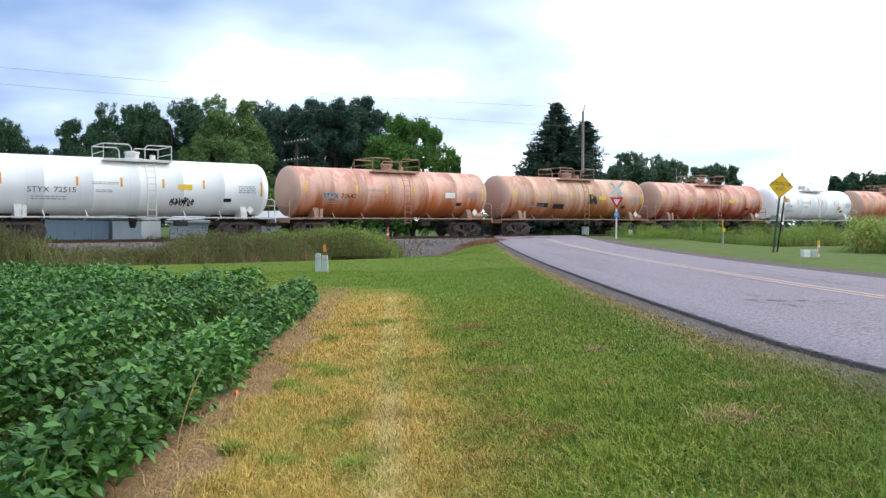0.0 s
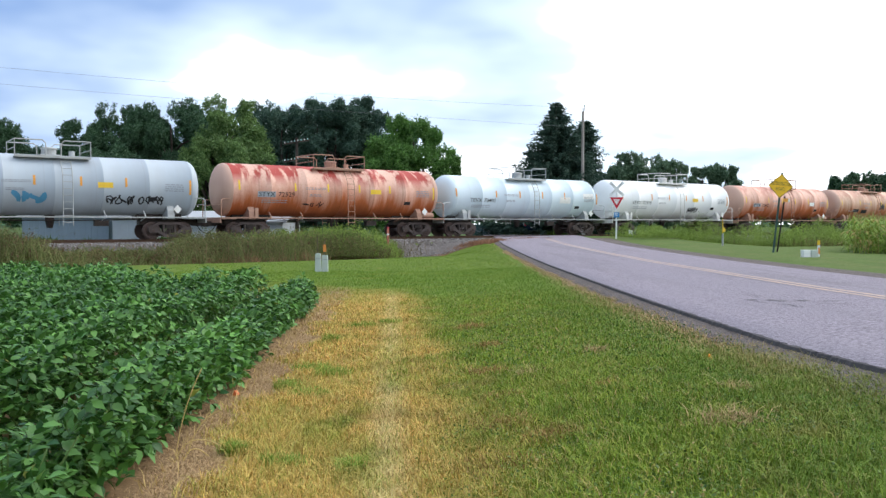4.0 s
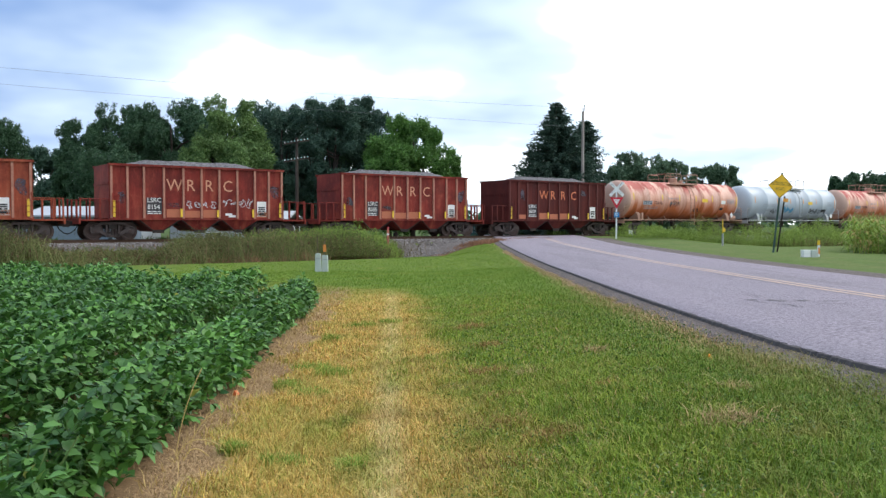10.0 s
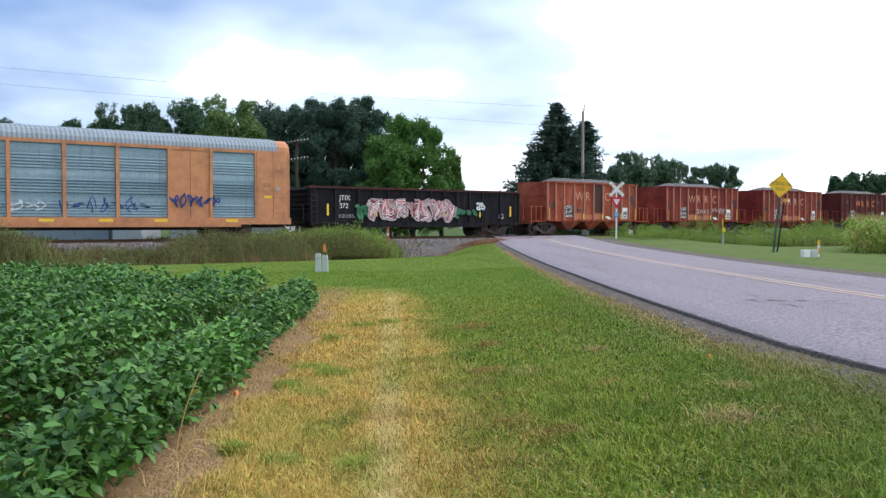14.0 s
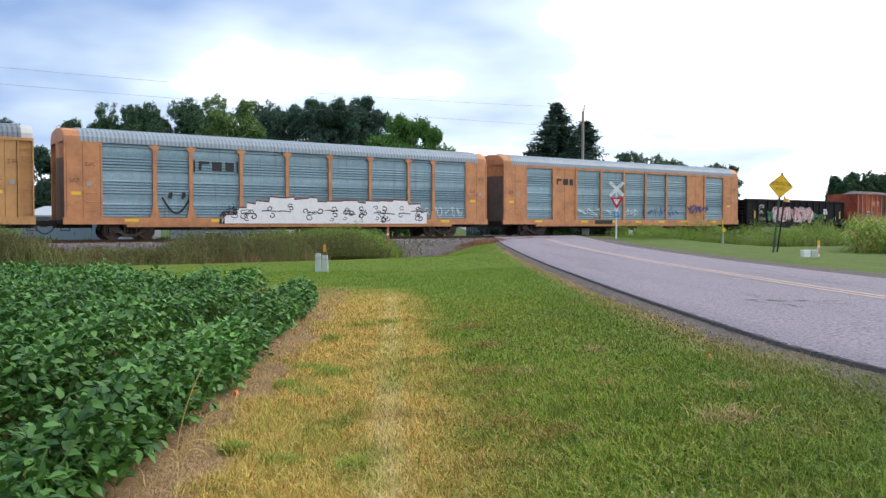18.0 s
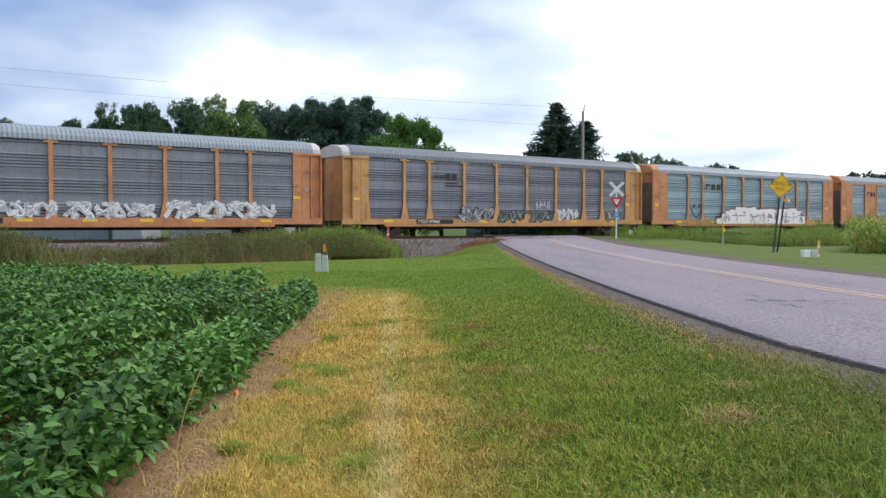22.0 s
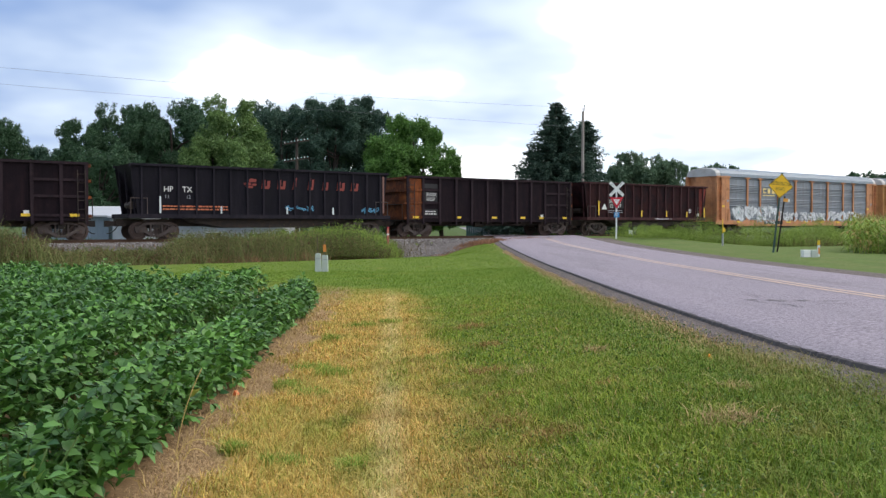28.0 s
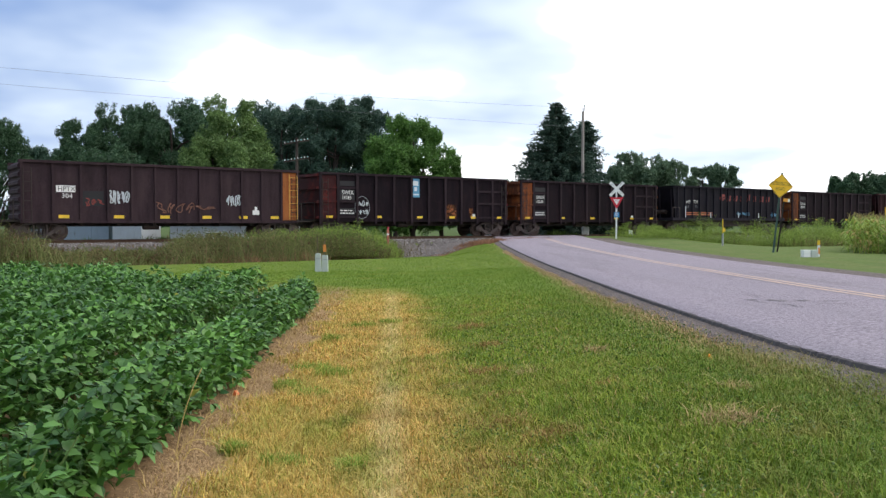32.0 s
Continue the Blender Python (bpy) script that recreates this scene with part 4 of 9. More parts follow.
def gondola(label, half, L, zb, zt, posts, mat, post_mat, rim_mat, end="bands", end_mat=None, belly=0.0, truck=None):
    car = new("gondola_car")
    tagged(car, label, "rail car", "cars of the freight train")
    for s in (-1, 1):
        bm = bmesh.new()
        box(bm, -L, L, s * 1.50 - 0.03, s * 1.50 + 0.03, zb, zt)
        part("side_sheet", bm, mat, car)
        y0, y1 = sorted((s * 1.525, s * 1.63))
        for x in posts:
            bm = bmesh.new()
            if end == "bands":
                prism(bm, [(x - 0.07, zb - 0.28), (x + 0.07, zb - 0.28), (x + 0.09, zt - 0.03), (x - 0.09, zt - 0.03)], y0, y1)
            else:
                box(bm, x - 0.06, x + 0.06, y0, y1, zb, zt - 0.03)
            part("post", bm, post_mat, car)
        bm = bmesh.new()
        y0, y1 = sorted((s * 1.40, s * 1.66))
        box(bm, -L - 0.08, L + 0.08, y0, y1, zt - 0.04, zt + 0.09)
        part("top_rail", bm, rim_mat, car)
        bm = bmesh.new()
        if belly:
            prism(bm, [(-L, zb + 0.02), (L, zb + 0.02), (L, zb - 0.14), (L - 2.6, zb - 0.14), (L - 3.6, zb - belly), (-L + 3.6, zb - belly), (-L + 2.6, zb - 0.14), (-L, zb - 0.14)], *sorted((s * 1.46, s * 1.6)))
        else:
            box(bm, -L, L, *sorted((s * 1.46, s * 1.6)), zb - 0.12, zb + 0.02)
        part("side_sill", bm, mat, car)
        if end == "bands":
            for x in (-L, L):
                k = 1 if x > 0 else -1
                for z in (zb + 0.10, zb + (zt - zb) * 0.38, zb + (zt - zb) * 0.68):
                    bm = bmesh.new()
                    y0, y1 = sorted((s * 1.525, s * 1.61))
                    box(bm, *sorted((x, x - k * 2.45)), y0, y1, z, z + 0.13)
                    part("side_band", bm, post_mat, car)
        ladder(car, s * (L - 0.28), -1.70, zb - 0.2, zt - 0.3, 0.36, IRON, 6)
        if end == "bands":
            bm = bmesh.new()
            box(bm, s * L - 0.04, s * L + 0.04, -1.5, 1.5, zb, zt)
            for z in (zb + 0.05, zb + (zt - zb) * 0.36, zb + (zt - zb) * 0.66, zt - 0.16):
                x0, x1 = sorted((s * L, s * (L + 0.22)))
                box(bm, x0, x1, -1.55, 1.55, z, z + 0.16)
            part("end_wall", bm, end_mat or mat, car)
        else:
            ribbed_end(car, s * L, s, zb, zt, end_mat or mat)
        bm = bmesh.new()
        x0, x1 = sorted((s * L, s * (half - 0.4)))
        box(bm, x0, x1, -1.3, 1.3, zb - 0.06, zb + 0.02)
        bent(bm, [(s * (L + 0.3), -1.4, zb), (s * (L + 0.3), -1.4, zb + 1.0), (s * (L + 0.3), 1.4, zb + 1.0), (s * (L + 0.3), 1.4, zb)], 0.025, 5)
        part("end_platform", bm, IRON, car)
        add_truck(car, s * (truck or half - 2.0))
    bm = bmesh.new()
    box(bm, -half + 0.5, half - 0.5, -0.3, 0.3, 0.70, 1.05)
    box(bm, -L + 0.05, L - 0.05, -1.46, 1.46, zb - 0.05, zb + 0.05)
    for x in np.linspace(-L + 2.8, L - 2.8, 6):
        box(bm, x - 0.08, x + 0.08, -1.4, 1.4, zb - 0.25, zb)
    part("underframe", bm, IRON, car)
    bm = bmesh.new()
    lathe(bm, [(-1.4, 0), (-1.4, 0.2), (-0.6, 0.2), (-0.6, 0)], 10, "x")
    for v in bm.verts:
        v.co += Vector((0, -1.0, zb - 0.28))
    part("air_reservoir", bm, IRON, car)
    couplers(car, half)
    return car


def tub_car(label, half, L, mat, post_mat, n=15):
    """A long coal tub with sloping ends over a straight sill."""
    car = new("tub_car")
    tagged(car, label, "rail car", "cars of the freight train")
    zb, zt = 1.34, 3.93
    for s in (-1, 1):
        bm = bmesh.new()
        prism(bm, [(-L + 0.35, zb), (L - 0.35, zb), (L, zt), (-L, zt)], *sorted((s * 1.47, s * 1.53)))
        part("side_sheet", bm, mat, car)
        for i in range(n):
            x = -L + 0.55 + (2 * L - 1.1) * i / (n - 1)
            bm = bmesh.new()
            box(bm, x - 0.05, x + 0.05, *sorted((s * 1.525, s * 1.62)), zb, zt - 0.02)
            part("post", bm, post_mat, car)
        bm = bmesh.new()
        box(bm, -L - 0.06, L + 0.06, *sorted((s * 1.42, s * 1.66)), zt - 0.04, zt + 0.08)
        part("top_rail", bm, post_mat, car)
        bm = bmesh.new()
        box(bm, -half + 0.75, half - 0.75, *sorted((s * 1.44, s * 1.66)), zb - 0.20, zb + 0.02)
        part("side_sill", bm, post_mat, car)
        bm = bmesh.new()
        prism(bm, [(s * L, zt + 0.06), (s * (L - 0.06), zt + 0.06), (s * (L - 1.5), zb), (s * (L - 1.4), zb)], -1.48, 1.48)
        part("end_slope", bm, mat, car)
        bm = bmesh.new()
        for y in (-1.2, 0.0, 1.2):
            rod(bm, (s * (L - 0.15), y, zt - 0.2), (s * (L - 0.3), y, zb), 0.05, 5)
        box(bm, s * (half - 0.85) - 0.06, s * (half - 0.85) + 0.06, -1.6, 1.6, zb - 0.22, zb + 0.02)
        part("end_post", bm, post_mat, car)
        bm = bmesh.new()
        x0, x1 = sorted((s * (L - 1.4), s * (half - 0.8)))
        box(bm, x0, x1, -1.45, 1.45, zb - 0.08, zb - 0.02)
        part("end_platform", bm, IRON, car)
        bm = bmesh.new()
        bent(bm, [(s * (half - 0.9), -1.55, zb), (s * (half - 0.9), -1.55, zb + 0.85), (s * (half - 1.75), -1.55, zb + 0.85), (s * (half - 1.75), -1.55, zb)], 0.024, 5)
        part("handrail", bm, TRUCK_IRON, car)
        lathe_bm = bmesh.new()
        lathe(lathe_bm, [(-0.5, 0), (-0.5, 0.2), (0.5, 0.2), (0.5, 0)], 10, "y")
        for v in lathe_bm.verts:
            v.co += Vector((s * (half - 1.3), 0, zb + 0.5))
        part("brake_cylinder", lathe_bm, IRON, car)
        add_truck(car, s * (half - 2.35))
    bm = bmesh.new()
    prism(bm, [(-L + 2.6, zb - 0.1), (L - 2.6, zb - 0.1), (L - 3.2, 0.95), (2.5, 0.62), (-2.5, 0.62), (-L + 3.2, 0.95)], -1.15, 1.15)
    part("belly", bm, IRON, car)
    bm = bmesh.new()
    box(bm, -half + 0.5, half - 0.5, -0.3, 0.3, 0.70, 1.1)
    part("centre_sill", bm, IRON, car)
    couplers(car, half)
    return car


def build_gondolas():
    out = []
    sd = flat_side(-1.53)
    sdp = flat_side(-1.64)
    blackp = panel_rust("black_side", (0.0108, 0.0114, 0.0144), (0.0060, 0.0060, 0.0078), (0.0270, 0.0270, 0.0300), (0.03, 0.02, 0.02), 0.3, 2, spec=0.1)
    brownp = panel_rust("dark_brown_side", (0.0125, 0.0082, 0.0112), (0.0062, 0.0046, 0.0062), (0.0240, 0.0135, 0.0155), (0.006, 0.006, 0.009), 0.5, 3, spec=0.06)
    brown_post = panel_rust("dark_brown_post", (0.0290, 0.0200, 0.0245), (0.0140, 0.0100, 0.0125), (0.0440, 0.0280, 0.0310), (0.011, 0.010, 0.013), 0.4, 4, spec=0.06)
    black_post = panel_rust("black_post", (0.0210, 0.0190, 0.0260), (0.0105, 0.0098, 0.0135), (0.0340, 0.0290, 0.0350), (0.012, 0.012, 0.015), 0.4, 4, spec=0.06)
    brown2 = panel_rust("brown_side", (0.0300, 0.0115, 0.0128), (0.0130, 0.0066, 0.0080), (0.0440, 0.0170, 0.0175), (0.007, 0.008, 0.011), 0.9, 9, spec=0.06, sooty=0.42)
    plum = panel_rust("plum_side", (0.0430, 0.0275, 0.0325), (0.0260, 0.0170, 0.0200), (0.0620, 0.0410, 0.0430), (0.026, 0.021, 0.024), 0.35, 13, spec=0.06)
    blue_black = panel_rust("blue_black_side", (0.0092, 0.0084, 0.0132), (0.0050, 0.0048, 0.0076), (0.0170, 0.0145, 0.0205), (0.012, 0.012, 0.014), 0.4, 6, spec=0.1)
    orange_end = panel_rust("orange_rust_end", (0.2300, 0.0620, 0.0160), (0.0450, 0.0160, 0.0110), (0.3600, 0.1300, 0.0400), (0.020, 0.013, 0.014), 0.95, 1, sooty=0.36)
    red_end = panel_rust("red_rust_end", (0.1050, 0.0110, 0.0105), (0.0260, 0.0075, 0.0080), (0.1700, 0.0330, 0.0220), (0.014, 0.010, 0.012), 0.95, 5, sooty=0.34)
    rim = panel_rust("rusty_rim", (0.060, 0.024, 0.022), (0.03, 0.015, 0.014), (0.12, 0.04, 0.03))
    plate = plain("black_plate", (0.012, 0.012, 0.015))

    # black gondola with the large piece
    posts = [-8.1, -6.45] + [-4.85 + 9.7 * i / 9 for i in range(10)] + [6.45, 8.1]
    g = gondola("black gondola car with a large colourful graffiti piece", 8.75, 8.2, 0.95, 3.02, posts, blackp, black_post, rim, "ribs", blackp, 0.32, 6.3)
    words("JTIX", 0.30, -6.15, 2.28, WHITE, g, sd, 0.95)
    words("372", 0.30, -6.15, 1.80, WHITE, g, sd, 0.95)
    fat_piece(g, sdp, -4.2, 2.5, 0.98, 2.45, 7, [(plain("rose_white_spray", (0.50, 0.43, 0.45)), 0.30, 1.0, 0.0), (mist("thin_rose_spray", (0.34, 0.10, 0.09), 0.9, 5.0), 0.22, 1.0, 0.02), (PINK_SPRAY, 0.15, 0.8, 0.05), (WINE_SPRAY, 0.10, 0.6, 0.02), (WHITE_SPRAY, 0.03, 0.9, -0.06), (WHITE_SPRAY, 0.025, 0.8, 0.1)], 3, "white, pink and wine sprayed piece")
    scrawl(g, sdp, -5.0, -4.1, 1.0, 2.3, GREEN_SPRAY, 61, 0.2, 2, label="green sprayed mist")
    scrawl(g, sdp, 2.4, 4.4, 1.1, 2.1, GREEN_SPRAY, 62, 0.2, 4, label="green sprayed mist")
    scrawl(g, sdp, 4.3, 5.0, 1.75, 2.3, SILVER_SPRAY, 63, 0.12, 2, label="pale sprayed mark")
    bars(g, sd, -6.2, 1.35, 1.1, 2, GREY, 0.05, 0.12, 8)
    for x in (-7.0, 7.3):
        mark("reflector", [(x - 0.07, x + 0.07, 1.35, 2.05)], YELLOW, g, sdp)
    for x in (-3.6, -0.9, 1.6, 4.6):
        mark("reflector", [(x - 0.06, x + 0.06, 1.3, 1.65)], YELLOW, g, sdp)
    mark("data_panel", [(6.35, 6.75, 1.2, 1.5)], WHITE, g, sd)
    mark("data_panel", [(6.39, 6.71, 1.24, 1.46)], BLACK, g, flat_side(-1.535))
    out.append((g, -58.85))

    # brown tub
    d = tub_car("brown coal tub car with sloping ends and yellow strips", 7.85, 7.3, brown2, panel_rust("brown_post", (0.060, 0.028, 0.030), (0.030, 0.015, 0.017), (0.085, 0.040, 0.040), (0.02, 0.016, 0.02), 0.4, 9, spec=0.06))
    mark("stencil_plate", [(-4.74, -3.94, 2.05, 2.75)], plate, d, sd)
    mark("stencil_plate", [(-3.78, -2.97, 2.05, 2.75)], plate, d, sd)
    s2 = flat_side(-1.535)
    words("SW", 0.27, -4.62, 2.45, WHITE, d, s2), words("IX", 0.27, -3.66, 2.45, WHITE, d, s2)
    words("12", 0.27, -4.55, 2.1, WHITE, d, s2), words("89", 0.27, -3.66, 2.1, WHITE, d, s2)
    bars(d, s2, -4.7, 1.85, 0.7, 2, GREY, 0.05, 0.14, 15), bars(d, s2, -3.75, 1.85, 0.7, 2, GREY, 0.05, 0.14, 16)
    bm = bmesh.new()
    for p in (((-5.45, 1.95), (-4.8, 1.95), (-5.12, 2.4)),):
        bm.faces.new([bm.verts.new(sd(*q)) for q in p])
    part("triangle_mark", bm, WHITE, d)
    bm = bmesh.new()
    bm.faces.new([bm.verts.new(sd(*q)) for q in ((6.38, 1.42), (6.62, 1.42), (7.22, 3.80), (6.30, 3.80))])
    part("red_bay", bm, panel_rust("red_bay", (0.19, 0.034, 0.026), (0.10, 0.02, 0.018), (0.28, 0.06, 0.045)), d, "dull red end bay")
    for x, a, b in ((-5.85, 1.5, 2.6), (-1.0, 1.42, 1.9), (2.0, 1.42, 1.9), (4.6, 1.42, 1.85), (6.9, 1.4, 2.2)):
        mark("reflector", [(x - 0.07, x + 0.07, a, b)], YELLOW, d, sdp)
    scrawl(d, sd, 4.75, 5.3, 1.7, 2.2, WHITE_SPRAY, 71, 0.035, 3, label="white sprayed tag")
    scrawl(d, flat_side(-1.665), 0.6, 2.7, 1.16, 1.32, WHITE_SPRAY, 72, 0.02, 6, label="white sprayed scribble on the sill")
    mark("data_panel", [(6.05, 6.3, 1.5, 1.7)], WHITE, d, sd)
    out.append((d, -188.8))

    def rotary(u, lab, endm, num, seed, extra=None):
        L = 7.2
        posts = [-L + 0.02, -L + 1.2] + [-L + 1.2 + (2 * L - 2.4) * i / 9 for i in range(1, 9)] + [L - 1.2, L - 0.02]
        c = gondola(lab, 7.85, L, 1.10, 3.85, posts, brownp, brown_post, brown_post, "bands", endm, 0, 6.1)
        # the leading bay of the side shares the end's rust
        mark("rust_bay", [(-L + 0.12, -L + 1.1, 1.15, 3.75)], endm, c, flat_side(-1.54))
        for z in (1.21, 2.15, 2.98):
            mark("rust_bay", [(-L + 0.0, -L + 1.12, z, z + 0.11)], endm, c, flat_side(-1.612))
        mark("stencil_plate", [(-L + 1.35, -L + 2.38, 2.30, 2.92), (-L + 1.35, -L + 2.38, 1.38, 1.80), (-L + 1.35, -L + 2.38, 3.15, 3.45)], plate, c, sd)
        words("SWIX", 0.25, -L + 1.48, 2.63, WHITE, c, flat_side(-1.535), 0.95)
        words(num, 0.23, -L + 1.48, 2.34, WHITE, c, flat_side(-1.535), 0.82)
        bars(c, flat_side(-1.535), -L + 1.38, 1.62, 0.95, 2, WHITE, 0.06, 0.16, seed)
        for x in (-L + 0.6, -3.1, 0.0, 2.6, 4.4, L - 0.6):
            mark("reflector", [(x - 0.22, x + 0.22, 1.2, 1.34)], YELLOW, c, flat_side(-1.63 if abs(x) > 5 else -1.535))
        mark("data_panel", [(4.3, 4.55, 1.3, 1.5)], WHITE, c, sd)
        out.append((c, u - 0.95))
        return c
    rotary(-203.85, "dark brown gondola car with orange rusted end bay", orange_end, "10227", 81)

    # black tub with faded red letters
    d = tub_car("black coal tub car with faded red painted shapes", 8.75, 7.85, blue_black, black_post, 16)
    bm = bmesh.new()
    for cx, cz, rx, rz in ((-1.42, 3.10, 0.24, 0.10), (-1.12, 3.30, 0.24, 0.12), (-1.32, 2.93, 0.26, 0.07), (-1.02, 3.06, 0.16, 0.07)):
        blob(bm, sd, cx, cz, rx, rz, cx, 0, 0.0, 16, 0.1)
    part("painted_shape", bm, FADED_RED, d)
    for i, (w, h) in enumerate(((0.50, 0.50), (0.50, 0.52), (0.20, 0.74), (0.36, 0.66), (0.36, 0.52), (0.52, 0.52), (0.50, 0.50))):
        x, z, k = -0.62 + i * 0.97, 2.84, 0.16
        bm = bmesh.new()
        for poly in (((x, z), (x + w, z), (x + w + k * 0.3, z + 0.16), (x + k * 0.3, z + 0.16)), ((x + k * 0.3, z + 0.16), (x + w * 0.42 + k * 0.3, z + 0.16), (x + w * 0.42 + k * h, z + h), (x + k * h, z + h)),
                     ((x + w * 0.66 + k * 0.3, z + 0.16), (x + w + k * 0.3, z + 0.16), (x + w + k * h * 0.9, z + h * 0.92), (x + w * 0.66 + k * h * 0.9, z + h * 0.92))):
            bm.faces.new([bm.verts.new(sd(*q)) for q in poly])
        part("painted_shape", bm, FADED_RED, d)
    words("HP", 0.30, -6.15, 2.55, WHITE, d, sd), words("TX", 0.30, -5.15, 2.55, WHITE, d, sd)
    words("11", 0.2, -6.1, 2.2, GREY, d, sd), words("12", 0.2, -4.95, 2.2, GREY, d, sd)
    bars(d, sd, -6.2, 1.75, 3.6, 2, ORANGE_LET, 0.07, 0.16, 9)
    mark("reflector", [(-6.4, -6.3, 1.4, 2.3), (-3.05, -2.95, 1.4, 1.8), (0.9, 1.0, 1.4, 1.8), (3.9, 4.0, 1.4, 1.8)], SILVER_SPRAY, d, sdp)
    scrawl(d, sd, 0.9, 2.8, 1.5, 2.0, BLUE_SPRAY, 91, 0.05, 3, label="blue sprayed marks")
    scrawl(d, sd, 6.0, 7.2, 1.45, 1.9, BLUE_SPRAY, 92, 0.07, 3, label="blue sprayed marks")
    mark("bleached_panel", [(7.5, 7.62, 1.5, 3.8)], plain("pale_panel", (0.22, 0.11, 0.09)), d, sd)
    out.append((d, -221.35))

    rotary(-237.6, "dark brown gondola car with bright orange rusted end", orange_end, "10260", 82)
    c = rotary(-253.4, "dark brown gondola car with deep red rusted end", red_end, "14185", 83)
    mark("blue_decal", [(-0.62, -0.02, 2.55, 3.75)], BLUE_SPRAY, c, sd)
    mark("blue_decal", [(-0.52, -0.12, 3.3, 3.6), (-0.42, -0.22, 2.95, 3.2), (-0.55, -0.09, 2.68, 2.78)], SILVER_SPRAY, c, flat_side(-1.535))
    bm = bmesh.new()
    stroke(bm, sd, [(-4.28 + 0.52 * math.cos(0.35 * q), 1.85 + 0.68 * math.sin(0.35 * q)) for q in range(19)], 0.03)
    part("graffiti", bm, GREY, c, "thin grey sprayed ring")
    scrawl(c, flat_side(-1.535), -4.72, -3.85, 1.85, 2.3, SILVER_SPRAY, 93, 0.045, 4, label="pale sprayed letters in a ring")
    scrawl(c, flat_side(-1.535), -4.72, -3.85, 1.35, 1.8, SILVER_SPRAY, 94, 0.045, 4, label="pale sprayed letters in a ring")
    rustp = mist("orange_rust_bloom", (0.20, 0.07, 0.025), 0.5, 3.0)
    mark("rust_bloom", [(2.0, 2.95, 1.2, 2.1), (4.05, 4.35, 1.3, 1.9)], rustp, c, sd)

    posts = [-7.3, -5.9, -4.6, -3.3, -2.1, -0.9, 0.3, 1.5, 2.7, 3.9, 5.1, 6.3, 7.3]
    g = gondola("plum-brown gondola car with white tags and orange ladder bay", 8.75, 7.35, 1.0, 3.87, posts, plum, plum, plum, "ribs", plum, 0, 6.4)
    obay = panel_rust("orange_bay", (0.36, 0.115, 0.036), (0.20, 0.055, 0.022), (0.46, 0.18, 0.06), (0.14, 0.04, 0.02), 0.4, 8)
    oladder = plain("yellow_ladder", (0.62, 0.33, 0.06), 0.6)
    mark("orange_bay", [(6.36, 7.3, 1.05, 3.8)], obay, g, flat_side(-1.54))
    ladder(g, 6.95, -1.78, 1.1, 3.7, 0.5, oladder, 7)
    mark("stencil_plate", [(-5.75, -4.85, 2.42, 2.75)], WHITE, g, sd)
    words("HPTX", 0.24, -5.68, 2.47, BLACK, g, flat_side(-1.535), 0.95)
    words("304", 0.24, -5.5, 2.12, WHITE, g, flat_side(-1.535))
    for x in (-5.4, -2.75, -0.4, 1.9, 4.0, 5.9):
        mark("reflector", [(x - 0.25, x + 0.25, 1.12, 1.28)], YELLOW, g, sd)
    mark("stencil_plate", [(-4.5, -3.5, 1.75, 2.5)], plate, g, sd)
    scrawl(g, flat_side(-1.535), -4.45, -3.5, 1.7, 2.2, FADED_RED, 94, 0.05, 3, label="dull red sprayed scribble")
    scrawl(g, sd, -3.25, -2.25, 1.75, 2.7, SILVER_SPRAY, 95, 0.055, 5, label="pale blue sprayed tag")
    scrawl(g, sd, 3.0, 3.85, 1.7, 2.6, SILVER_SPRAY, 96, 0.055, 4, label="pale blue sprayed tag")
    scrawl(g, sdp, -0.9, 2.3, 1.3, 2.1, plain("faint_orange_spray", (0.20, 0.09, 0.06)), 97, 0.05, 6, label="faint orange sprayed letters")
    mark("data_panel", [(4.55, 4.95, 1.35, 1.6), (4.67, 4.83, 1.6, 1.8)], WHITE, g, sd)
    out.append((g, -270.35))
    return out


# ---- car carriers with perforated sides ----
RACK_POSTS = (-8.98, -7.05, -4.2, -1.4, 1.4, 4.2, 7.05, 8.98)


def steel_panel(name, a, b, band, shift):
    """Galvanised corrugated sheets with tiers of tarnish."""
    m = Mat(name, 0.5, 0.1, 0.4)
    z = m.axis(2)
    n1, n2 = m.noise(0.7, 4, 0.6, m.moved((1, 1, 1), (shift, 0, 0))), m.noise(11, 3, 0.6)
    run = m.noise(1.0, 4, 0.6, m.moved((3.0, 1, 0.25), (shift, 0, 0)))
    tier = m.noise(1.0, 2, 0.5, m.moved((0.02, 0.02, 1.9), (0, 0, shift)))
    c = m.ramp(tier, (0.36, a), (0.62, b))
    c = m.mix(m.math("MULTIPLY", m.ramp(m.math("MULTIPLY", m.math("ADD", n1, run), 0.5), (0.42, 0.0), (0.62, 1.0)), 0.5), c, band)
    c = m.mix(0.25, c, m.ramp(n2, (0.3, tuple(x * 0.75 for x in a)), (0.7, tuple(min(1, x * 1.2) for x in b))))
    # rust runs below the seams
    runs = m.noise(1.0, 5, 0.7, m.moved((3.5, 1, 0.16), (shift * 3, 0, 0)))
    c = m.mix(m.math("MULTIPLY", m.ramp(runs, (0.56, 0.0), (0.70, 1.0)), 0.4), c, (0.085, 0.048, 0.040))
    m.color(c)
    return m.m


